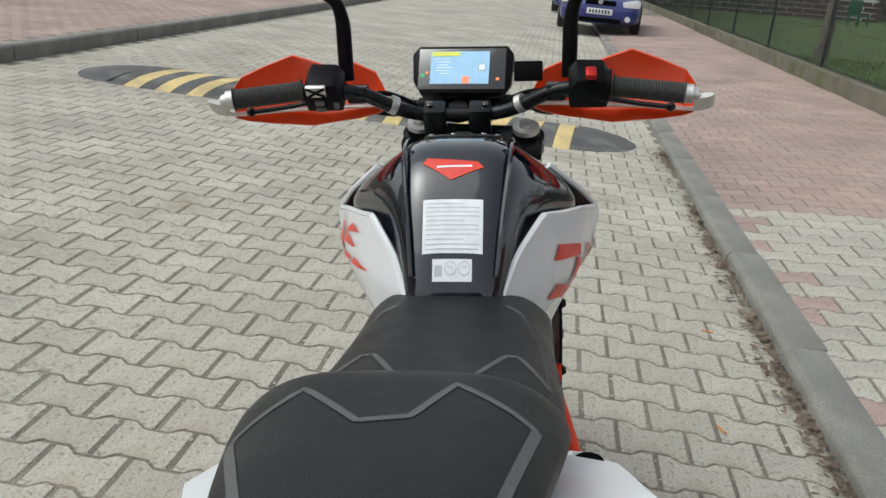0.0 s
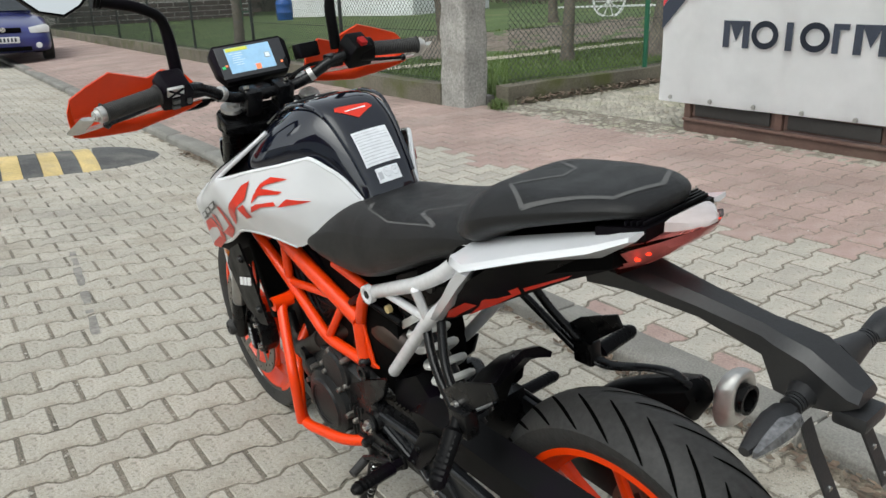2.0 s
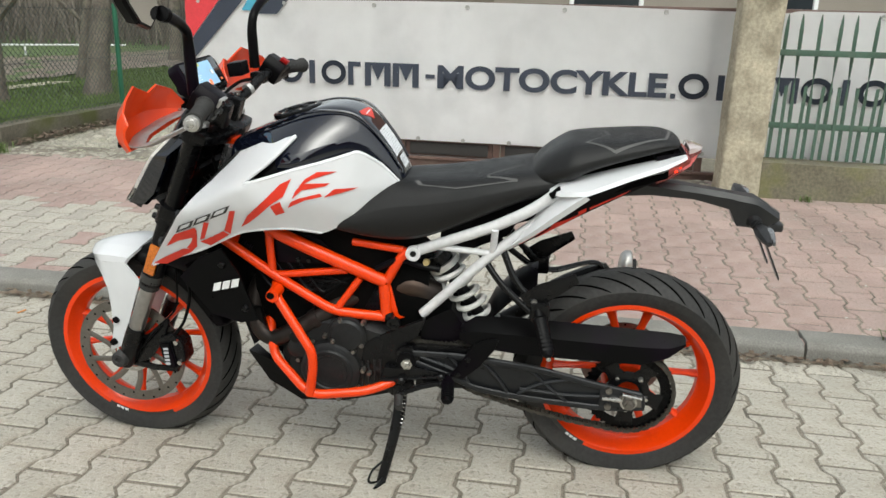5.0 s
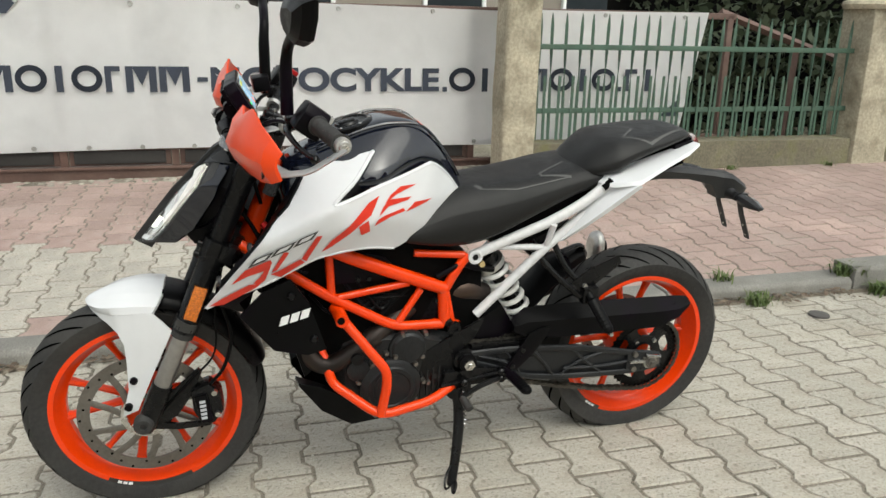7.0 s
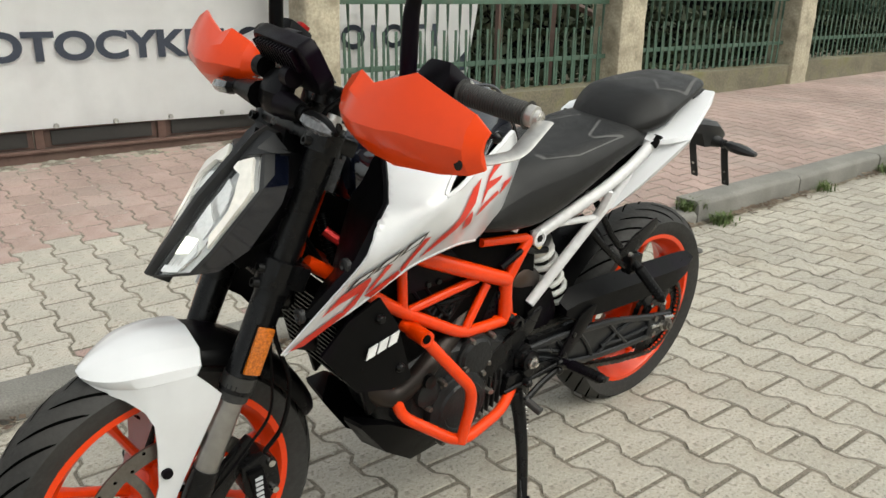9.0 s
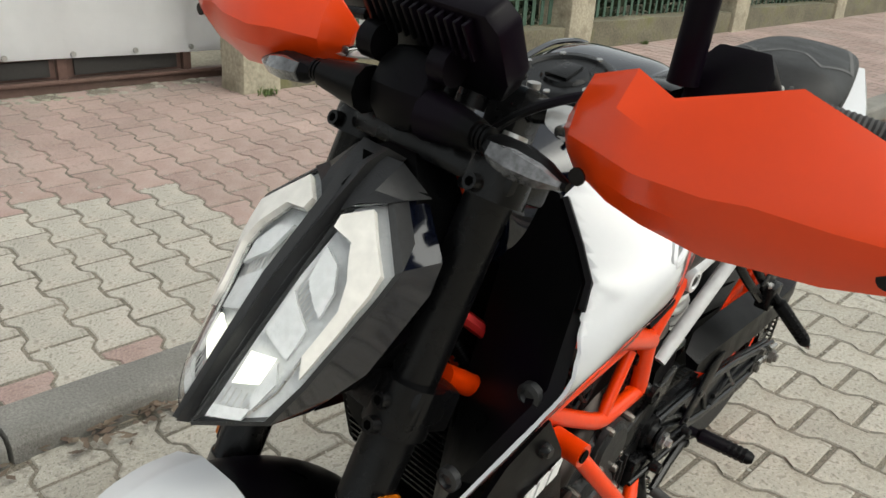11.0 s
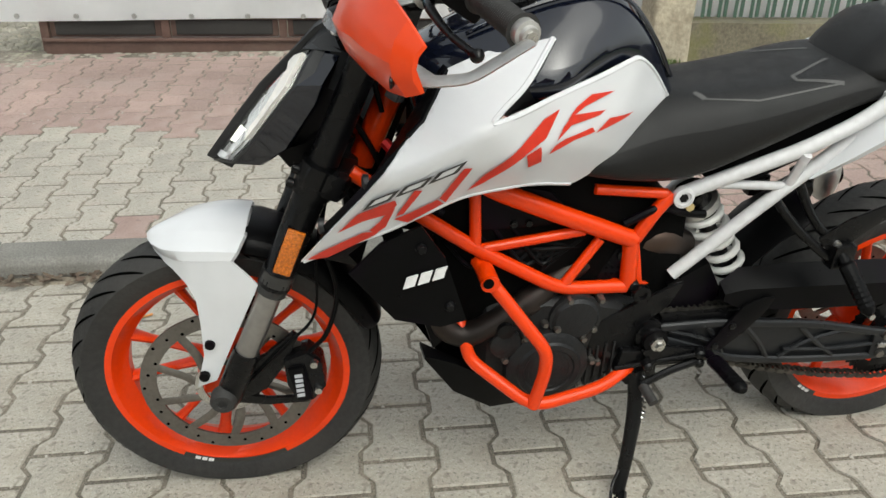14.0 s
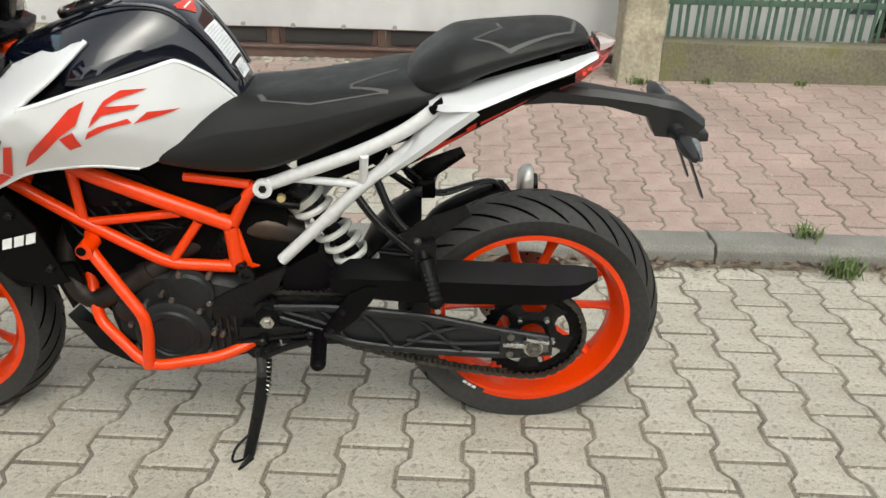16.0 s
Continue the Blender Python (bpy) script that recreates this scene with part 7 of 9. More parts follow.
for s in (-1, 1):
    tp = part("tail_panel", loft([[(s * x, y, z) for x, z in q] for y, q in (
        (0.240, ((0.108, 0.836), (0.134, 0.834), (0.138, 0.826), (0.110, 0.818))),
        (0.212, ((0.104, 0.852), (0.164, 0.842), (0.169, 0.832), (0.122, 0.818))),
        (0.158, ((0.094, 0.864), (0.185, 0.851), (0.190, 0.841), (0.138, 0.828))),
        (0.06, ((0.082, 0.888), (0.149, 0.880), (0.154, 0.871), (0.116, 0.860))),
        (-0.02, ((0.070, 0.905), (0.118, 0.901), (0.124, 0.892), (0.098, 0.878))),
        (-0.066, ((0.060, 0.915), (0.099, 0.917), (0.101, 0.911), (0.086, 0.907))))]), M_wplast, bike, "glossy white tail side panel", angle=40)
    part("tail_wing", loft([[(s * x, y, z) for x, y, z in q] for q in (
        ((0.112, 0.342, 0.674), (0.130, 0.335, 0.683), (0.127, 0.328, 0.681), (0.108, 0.333, 0.672)),
        ((0.113, 0.292, 0.735), (0.150, 0.286, 0.728), (0.147, 0.275, 0.723), (0.110, 0.280, 0.722)),
        ((0.114, 0.252, 0.792), (0.166, 0.241, 0.770), (0.163, 0.229, 0.763), (0.112, 0.238, 0.775)),
        ((0.116, 0.228, 0.832), (0.181, 0.198, 0.811), (0.178, 0.184, 0.804), (0.114, 0.210, 0.812)),
        ((0.112, 0.212, 0.852), (0.190, 0.160, 0.842), (0.186, 0.150, 0.834), (0.112, 0.190, 0.838)))]), M_wplast, tp, angle=40)
    # solid near-black bar paints the shaded slot round the tube end
    part("tube_slot", sweep([(s * 0.139, 0.236, 0.823), (s * 0.139, 0.214, 0.842)], 0.0135, 14, flat=0.6), M_deep, tp)
    part("tail_side", loft([[(s * x, y, z) for x, z in q] for y, q in (
        (0.335, ((0.118, 0.685), (0.105, 0.668), (0.09, 0.67))), (0.25, ((0.135, 0.765), (0.092, 0.711), (0.07, 0.715))), (0.153, ((0.120, 0.836), (0.082, 0.765), (0.05, 0.770))),
        (0.06, ((0.100, 0.866), (0.076, 0.815), (0.04, 0.815))), (-0.02, ((0.085, 0.892), (0.066, 0.852), (0.04, 0.855))))]), M_black, bike, "black tail underside with a red graphic", angle=30)
    for o in ([(0.316, 0.684), (0.300, 0.704), (0.255, 0.733), (0.240, 0.728), (0.280, 0.702), (0.300, 0.688)], [(0.272, 0.698), (0.205, 0.737), (0.150, 0.771), (0.150, 0.783), (0.225, 0.742), (0.238, 0.726)], [(0.142, 0.776), (0.060, 0.819), (0.050, 0.827), (0.142, 0.783)]):
        part("tail_graphic", patch(o, lambda y, z, s=s: s * (tail_w(y, z) + 0.0018), 0, 0.02), M_decal, bike)
# near-black block fills the shaded hollow under the tail
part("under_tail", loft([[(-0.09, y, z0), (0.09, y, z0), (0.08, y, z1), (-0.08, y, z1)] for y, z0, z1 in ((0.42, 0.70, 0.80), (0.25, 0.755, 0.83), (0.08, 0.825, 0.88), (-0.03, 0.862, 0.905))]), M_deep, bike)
part("grab_deck", loft([[(-w, y, z), (w, y, z), (w, y, z - 0.02), (-w, y, z - 0.02)] for y, w, z in ((0.0, 0.085, 0.912), (-0.04, 0.078, 0.917), (-0.068, 0.07, 0.918))]), M_black, bike)
for k in range(4):
    part("tail_rib", box((0, -0.040 - 0.007 * k, 0.9215), (0.150 - 0.006 * k, 0.003, 0.006), 0.001), M_black, bike)
tl = part("tail_light", loft([[(-w, y, z1), (-w * 0.3, y, z1 + 0.004), (w * 0.3, y, z1 + 0.004), (w, y, z1), (w * 0.72, y, z0), (-w * 0.72, y, z0)] for y, w, z0, z1 in ((-0.010, 0.078, 0.836, 0.872), (-0.048, 0.086, 0.858, 0.894), (-0.085, 0.066, 0.882, 0.908), (-0.104, 0.038, 0.902, 0.911), (-0.111, 0.020, 0.909, 0.913))]), M_tail, bike, "red tail light lens with a clear upper cover", angle=30)
part("lamp_bowl", loft([[(-w, y, z1), (w, y, z1), (w * 0.7, y, z0), (-w * 0.7, y, z0)] for y, w, z0, z1 in ((-0.008, 0.068, 0.844, 0.866), (-0.046, 0.075, 0.865, 0.887), (-0.080, 0.055, 0.888, 0.901))]), M_silver, tl)
part("clear_cover", loft([[(-w, y, z0), (-w * 0.96, y, z1 - 0.003), (-w * 0.7, y, z1), (w * 0.7, y, z1), (w * 0.96, y, z1 - 0.003), (w, y, z0)] for y, w, z0, z1 in ((-0.078, 0.048, 0.910, 0.925), (-0.093, 0.038, 0.911, 0.925), (-0.106, 0.024, 0.912, 0.922), (-0.115, 0.009, 0.914, 0.919))]), M_cover, tl, "pale clear upper cover")
for s in (-1, 1):
    for k in range(3):
        part("tail_led", lathe([(-0.003, 0.0025), (0.002, 0.003), (0.003, 0.0)], (s * (0.064 - 0.010 * k), -0.050 - 0.009 * k, 0.872 + 0.009 * k), "y", 10), M_tailglow, tl)

# plate carrier, slightly askew
def blink(s, x, y, dz=0.0):
    """A point at half width x along the indicator stalks, which lean a little to one side."""
    return (s * x + 0.030, y, 0.747 + 0.08 * (s * x + 0.030) + dz)


arm = part("plate_carrier", loft([[(-w, y, z1 - 0.012), (-w * 0.6, y, z1), (w * 0.6, y, z1), (w, y, z1 - 0.012), (w * 0.8, y, z0), (-w * 0.8, y, z0)] for y, w, z0, z1 in ((0.06, 0.05, 0.800, 0.848), (-0.005, 0.040, 0.802, 0.838), (-0.11, 0.026, 0.792, 0.822), (-0.195, 0.022, 0.769, 0.809), (-0.215, 0.028, 0.730, 0.806), (-0.255, 0.034, 0.728, 0.800), (-0.285, 0.032, 0.733, 0.782), (-0.303, 0.028, 0.741, 0.769), (-0.313, 0.022, 0.746, 0.764))]), M_carrier, bike, "black plastic number plate carrier", angle=35)
for s in (-1, 1):
    part("stalk_root", sweep([blink(s, 0.02, -0.250), blink(s, 0.075, -0.255)], [0.026, 0.014], 10), M_carrier, arm)
    bl = part("rear_blinker", loft([[blink(s, x, -0.258 + a * 0.020 * k, b * 0.016 * k) for a, b in ((1, 0), (0.7, 0.7), (0, 1), (-0.7, 0.7), (-1, 0), (-0.7, -0.7), (0, -1), (0.7, -0.7))] for x, k in ((0.092, 0.55), (0.104, 0.9), (0.128, 1.0), (0.152, 0.8), (0.183, 0.35))]), M_carrier, bike, "black stalk indicator")
    part("blinker_lens", loft([[blink(s, x, -0.268 + a * 0.014 * k, b * 0.013 * k) for a, b in ((0.2, 1), (-0.8, 0.8), (-1.1, 0), (-0.8, -0.8), (0.2, -1))] for x, k in ((0.103, 0.8), (0.128, 1.05), (0.152, 0.85), (0.181, 0.35))]), M_smoke, bl)
    for k in range(3):
        part("stalk_ring", sweep([blink(s, 0.076 + 0.005 * k, -0.256), blink(s, 0.079 + 0.005 * k, -0.256)], 0.013, 12), M_carrier, arm)
    bar = part("plate_bar", loft([[(s * 0.052 + a * 0.011, y, z + b * 0.004) for a, b in ((-1, -1), (1, -1), (1, 1), (-1, 1))] for y, z in ((-0.272, 0.725), (-0.285, 0.69), (-0.322, 0.612))]), M_carrier, bike)
    part("bar_bolt", lathe([(-0.003, 0.004), (0.003, 0.004)], (s * 0.052, -0.303, 0.652), "y", 8), M_steel, bar)
    part("bar_bolt", lathe([(-0.003, 0.004), (0.003, 0.004)], (s * 0.052, -0.318, 0.620), "y", 8), M_steel, bar)
part("plate_lamp", box((0, -0.305, 0.728), (0.05, 0.04, 0.02), 0.006), M_carrier, arm)


# foot rests, hangers and stand
def peg(root, tip, parent, r=0.012, name="foot_peg"):
    root, tip = Vector(root), Vector(tip)
    d = tip - root
    p = part(name, sweep([root, root + d * 0.15, root + d * 0.2, tip - d * 0.06, tip], [r * 0.7, r * 0.7, r * 1.15, r, r * 0.6], 10, flat=0.75), M_black, bike, "black ribbed foot peg")
    for k in range(8):
        a = root + d * (0.24 + 0.085 * k)
        part("peg_rib", sweep([a, a + d * 0.05], r * 1.12, 8, flat=0.75), M_black, p)
    return p


for s in (-1, 1):
    hang = part("pillion_hanger", sweep(bend([(s * 0.095, 0.405, 0.665), (s * 0.130, 0.345, 0.588), (s * 0.145, 0.275, 0.530), (s * 0.15, 0.250, 0.520)], 0.04), 0.0085, 10), M_satin, bike, "black tubular pillion foot rest hanger")
    part("hanger_tube", sweep(bend([(s * 0.095, 0.352, 0.690), (s * 0.130, 0.312, 0.600), (s * 0.145, 0.262, 0.552), (s * 0.15, 0.245, 0.535)], 0.04), 0.0085, 10), M_satin, hang)
    part("hanger_lug", box((s * 0.15, 0.247, 0.532), (0.03, 0.045, 0.05), 0.006), M_satin, hang)
    if s < 0:
        peg((-0.158, 0.252, 0.540), (-0.240, 0.223, 0.458), hang, 0.0155)
        part("peg_tip", lathe([(-0.004, 0.006), (0.004, 0.006)], (-0.243, 0.222, 0.455), "x", 10), M_steel, hang)
    else:
        peg((0.165, 0.248, 0.512), (0.262, 0.229, 0.537), hang, 0.0155)
        part("hanger_link", sweep(curve([(0.15, 0.250, 0.524), (0.160, 0.205, 0.512), (0.178, 0.13, 0.528), (0.195, 0.09, 0.525), (0.215, 0.07, 0.500)], 5), [0.015, 0.010, 0.012], 10, flat=0.6), M_satin, hang)
    part("heel_guard", prism([(0.300, 0.568), (0.254, 0.602), (0.168, 0.635), (0.156, 0.612), (0.225, 0.560), (0.250, 0.525), (0.275, 0.540)], "x", s * 0.143, s * 0.149, 0.003), M_satin, hang)
    for y, z in ((0.262, 0.556), (0.245, 0.535)):
        part("hanger_bolt", lathe([(s * 0.150, 0.008), (s * 0.157, 0.007), (s * 0.157, 0.0)], (0, y, z), "x", 10), M_steel, hang)
    rider = part("foot_hanger", prism([(0.605, 0.345), (0.59, 0.318), (0.55, 0.318), (0.48, 0.300), (0.462, 0.312), (0.468, 0.338), (0.52, 0.345), (0.57, 0.352)], "x", s * 0.142, s * 0.152, 0.004), M_satin, bike, "black cast rider foot rest hanger")
    peg((s * 0.155, 0.470, 0.330), (s * 0.272, 0.459, 0.334), rider, 0.0145)
    if s > 0:
        part("heel_plate", prism([(0.50, 0.42), (0.46, 0.45), (0.425, 0.445), (0.44, 0.39), (0.475, 0.35)], "x", s * 0.15, s * 0.155, 0.003), M_black, rider)
shift = part("shift_lever", sweep(bend([(-0.158, 0.483, 0.318), (-0.162, 0.55, 0.300), (-0.166, 0.600, 0.276)], 0.02), 0.0075, 8), M_satin, bike, "black gear shift lever")
part("lever_toe", sweep([(-0.166, 0.597, 0.274), (-0.205, 0.590, 0.262)], 0.010, 12), M_tyre, shift)
part("link_rod", sweep([(-0.160, 0.489, 0.334), (-0.150, 0.585, 0.316), (-0.142, 0.650, 0.302)], 0.0045, 8), M_satin, shift)
for y, z in ((0.489, 0.334), (0.486, 0.312), (0.592, 0.316)):
    part("lever_joint", lathe([(-0.168, 0.0), (-0.168, 0.006), (-0.164, 0.010), (-0.150, 0.011)], (0, y, z), "x", 14), M_satin, shift)
stand = part("side_stand", sweep(curve([(-0.13, 0.60, 0.285), (-0.15, 0.598, 0.23), (-0.185, 0.612, 0.15), (-0.226, 0.638, 0.045)], 6), [0.019, 0.0165, 0.014, 0.0125], 12), M_satin, bike, "black side stand holding the motorcycle")
part("stand_foot", sweep([(-0.226, 0.630, 0.040), (-0.262, 0.648, 0.026)], [0.028, 0.034], 12, flat=0.35, up=(0, 1, 0)), M_satin, stand)
part("stand_tang", sweep(bend([(-0.20, 0.628, 0.10), (-0.235, 0.66, 0.085), (-0.258, 0.668, 0.062), (-0.236, 0.645, 0.05)], 0.02), 0.0032, 8), M_satin, stand)
sp = []
for i in range(100):
    a, t = i * 0.62, i / 99
    sp.append((-0.145 - 0.03 * t + 0.006 * math.cos(a), 0.585 + 0.004 * t + 0.006 * math.sin(a), 0.285 - 0.10 * t))
part("stand_spring", sweep(sp, 0.0014, 5), M_steel, stand)
part("stand_bracket", prism([(0.64, 0.34), (0.57, 0.34), (0.56, 0.27), (0.62, 0.255), (0.65, 0.29)], "x", -0.118, -0.142, 0.005), M_satin, bike)

# ---- front end ----
f_top, f_bot = Vector((0, 1.068, 0.985)), Vector((0, 1.368, 0.285))
fdir = (f_bot - f_top).normalized()


def fp(t, x=0.0, dy=0.0):
    return f_top.lerp(f_bot, t) + Vector((x, dy, 0))


for s in (-1, 1):
    x = s * 0.098
    leg = part("fork_leg", sweep([fp(0.045, x), fp(0.07, x), fp(0.075, x), fp(0.36, x), fp(0.365, x), fp(0.64, x), fp(0.645, x), fp(0.665, x)], [0.026, 0.026, 0.0245, 0.0245, 0.028, 0.0265, 0.029, 0.029], 24), M_satin, bike, "black upside down fork leg")
    part("fork_tube", sweep([fp(0.66, x), fp(0.88, x)], 0.0212, 20), M_stanchion, leg)
    part("fork_foot", sweep([fp(0.86, x), fp(0.90, x), fp(1.0, x), fp(1.03, x)], [0.024, 0.0255, 0.024, 0.02], 18), M_satin, leg)
    part("fork_seal", sweep([fp(0.655, x), fp(0.685, x)], 0.0265, 20), M_tyre, leg)
    part("fork_band", sweep([fp(0.625, x), fp(0.655, x)], 0.0292, 20), M_decalblk, leg)
    part("fork_cap", sweep([fp(0.048, x), fp(0.034, x), fp(0.033, x), fp(0.022, x)], [0.0255, 0.0245, 0.013, 0.012], 20), M_alu, leg)
    part("axle_slider", lathe([(s * 0.09, 0.014), (s * 0.106, 0.014), (s * 0.107, 0.024), (s * 0.128, 0.023), (s * 0.134, 0.018), (s * 0.134, 0.009), (s * 0.128, 0.008), (s * 0.128, 0.0)], (0, WB, FR), "x", 24), M_tyre, leg)
    turned(leg)
    rf = part("side_reflector", moved(box((0, 0, 0), (0.008, 0.030, 0.085), 0.003), Matrix.Translation(fp(0.555, s * 0.128)) @ Matrix.Rotation(radians(22), 4, "X")), M_amber, bike, "amber side reflector on the fork")
    part("reflector_back", moved(box((-s * 0.006, 0, 0), (0.006, 0.034, 0.09), 0.003), Matrix.Translation(fp(0.555, s * 0.128)) @ Matrix.Rotation(radians(22), 4, "X")), M_black, rf)
    turned(rf)
for t, h in ((0.083, 0.028), (0.386, 0.044)):
    cy = part("triple_clamp", moved(prism([(-0.13, -0.03), (-0.10, -0.042), (-0.05, -0.05), (0.05, -0.05), (0.10, -0.042), (0.13, -0.03), (0.13, 0.03), (0.10, 0.042), (-0.10, 0.042), (-0.13, 0.03)], "z", -h / 2, h / 2, 0.006), Matrix.Translation(fp(t, 0, -0.012)) @ Matrix.Rotation(radians(23), 4, "X")), M_satin, bike, "black cast fork clamp")
    for s in (-1, 1):
        c = fp(t, s * 0.098)
        part("clamp_ring", sweep([c - fdir * h * 0.6, c + fdir * h * 0.6], 0.034, 24), M_satin, cy)
        for dz in ((-0.012, 0.014) if t > 0.2 else (0.0,)):
            part("clamp_bolt", sweep([c + Vector((s * 0.004, 0.028, 0.004)) + fdir * dz, c + Vector((s * 0.004, 0.042, 0.010)) + fdir * dz], [0.009, 0.008], 12), M_satin, cy)
            part("bolt_hole", sweep([c + Vector((s * 0.004, 0.0421, 0.0101)) + fdir * dz, c + Vector((s * 0.004, 0.0426, 0.0103)) + fdir * dz], [0.005, 0.0045], 6), M_recess_shade, cy)
    turned(cy)

# front fender: white shell with a black middle
def arc(ang, r):
    return WB + r * math.cos(radians(ang)), FR + r * math.sin(radians(ang))


crown = curve([(0, 1.312, 0.609), (0, 1.365, 0.613), (0, 1.415, 0.608), (0, 1.455, 0.596), (0, 1.480, 0.584), (0, 1.491, 0.574)], 5)
crease = curve([(0.065, 1.313, 0.599), (0.062, 1.362, 0.604), (0.051, 1.413, 0.600), (0.034, 1.453, 0.588), (0.016, 1.479, 0.579), (0.005, 1.490, 0.573)], 5)
rim_l = curve([(0.105, 1.333, 0.571), (0.103, 1.368, 0.570), (0.092, 1.412, 0.566), (0.066, 1.446, 0.560), (0.036, 1.472, 0.560), (0.014, 1.486, 0.565)], 5)
rings = []
for a, b, d in zip(crown, crease, rim_l):
    half = [(d[0], d[1], d[2]), (b[0] * 0.12 + d[0] * 0.88 + 0.002, (b[1] + d[1]) / 2, d[2] * 0.5 + b[2] * 0.5), (b[0] * 1.02, b[1], b[2] - 0.0005), (b[0] * 0.94, b[1], b[2] + 0.0005), (b[0] * 0.45, (a[1] + b[1]) / 2, (a[2] + b[2]) / 2 + 0.001)]
    up = [(-x, y, z) for x, y, z in half] + [(0, a[1], a[2])] + half[::-1]
    rings.append(up + [(x * 0.95, y - 0.003, z - 0.005) for x, y, z in up[::-1]])
fender = part("front_fender", loft(rings), M_wplast, bike, "glossy white front fender with black rear half", angle=50)
turned(fender)


def fender_w(y, z):
    """Half width of the fender's side."""
    pts = [(1.29, 0.106), (1.333, 0.105), (1.368, 0.103), (1.412, 0.092), (1.446, 0.066), (1.472, 0.036), (1.486, 0.014)]
    w = pts[-1][1]
    for (a, p), (b, q) in zip(pts, pts[1:]):
        if a <= y <= b:
            w = p + (q - p) * (y - a) / (b - a)
    if z < 0.50:
        w = max(w, 0.090)
        w = w + (0.089 - w) * min(1, (0.50 - z) / 0.15)
    return w


for s in (-1, 1):
    part("fender_side", patch([(d[1], d[2]) for d in rim_l] + [(1.464, 0.551), (1.437, 0.540), (1.414, 0.520), (1.402, 0.49), (1.401, 0.44), (1.404, 0.37), (1.424, 0.298), (1.388, 0.312), (1.340, 0.42), (1.293, 0.523), (1.312, 0.547)], lambda y, z, s=s: s * fender_w(y, z), 0.004 * -s, 0.012), M_wplast, fender, angle=50)
    for y, z in ((1.390, 0.395), (1.408, 0.325)):
        part("fender_bolt", lathe([(s * 0.088, 0.010), (s * 0.098, 0.009), (s * 0.099, 0.0)], (0, y, z), "x", 14), M_black, fender)
rings = []
for ang, r, w in ((98, 0.318, 0.082), (104, 0.322, 0.078), (116, 0.320, 0.076), (130, 0.318, 0.074), (148, 0.316, 0.070), (164, 0.314, 0.062)):
    y0, z0 = arc(ang, r)
    y1, z1 = arc(ang, r - 0.040)
    rings.append([(-w, y1, z1), (-w * 0.9, *arc(ang, r - 0.010)), (-w * 0.4, y0, z0), (w * 0.4, y0, z0), (w * 0.9, *arc(ang, r - 0.010)), (w, y1, z1), (w * 0.9, *arc(ang, r - 0.042)), (0, *arc(ang, r - 0.006)), (-w * 0.9, *arc(ang, r - 0.042))])
part("fender_rear", loft(rings), M_black, fender, "matt black rear half of the fender", sub=2)

# front brake
cal = part("brake_caliper", prism([(1.265, 0.355), (1.222, 0.372), (1.195, 0.345), (1.190, 0.295), (1.215, 0.262), (1.245, 0.262), (1.262, 0.30)], "x", -0.10, -0.048, 0.007), M_satin, bike, "black radial brake caliper")
part("caliper_face", prism([(1.258, 0.345), (1.228, 0.350), (1.215, 0.275), (1.243, 0.272)], "x", -0.112, -0.099, 0.004), M_black, cal)
part("caliper_mark", join(*[prism([(1.246 - 0.0005 * k, 0.334 - 0.011 * k), (1.232 - 0.0005 * k, 0.336 - 0.011 * k), (1.231 - 0.0005 * k, 0.329 - 0.011 * k), (1.245 - 0.0005 * k, 0.327 - 0.011 * k)], "x", -0.1128, -0.1118, 0) for k in range(5)]), M_ink, cal)
for y, z in ((1.21, 0.35), (1.205, 0.29)):
    part("caliper_bolt", lathe([(-0.108, 0.0), (-0.108, 0.007), (-0.098, 0.008)], (0, y, z), "x", 8), M_steel, cal)
cb1 = part("caliper_bracket", prism([(1.36, 0.33), (1.30, 0.36), (1.245, 0.41), (1.235, 0.40), (1.262, 0.34), (1.30, 0.285), (1.345, 0.262)], "x", -0.088, -0.074, 0.005), M_satin, bike)
cb2 = part("lower_bracket", prism([(1.36, 0.275), (1.30, 0.262), (1.22, 0.262), (1.225, 0.248), (1.30, 0.245), (1.37, 0.255)], "x", -0.086, -0.076, 0.004), M_satin, bike)
part("brake_hose", sweep(curve([(-0.095, 1.225, 0.372), (-0.10, 1.19, 0.42), (-0.09, 1.17, 0.50), (-0.075, 1.19, 0.60), (-0.05, 1.17, 0.70), (-0.03, 1.12, 0.86)], 6), 0.0045, 8), M_black, bike, "black front brake hose")
part("sensor_cable", sweep(curve([(-0.09, 1.35, 0.30), (-0.10, 1.26, 0.40), (-0.095, 1.21, 0.46), (-0.08, 1.20, 0.58), (-0.05, 1.17, 0.72)], 6), 0.0028, 6), M_black, bike)

turned(cal, cb1, cb2)

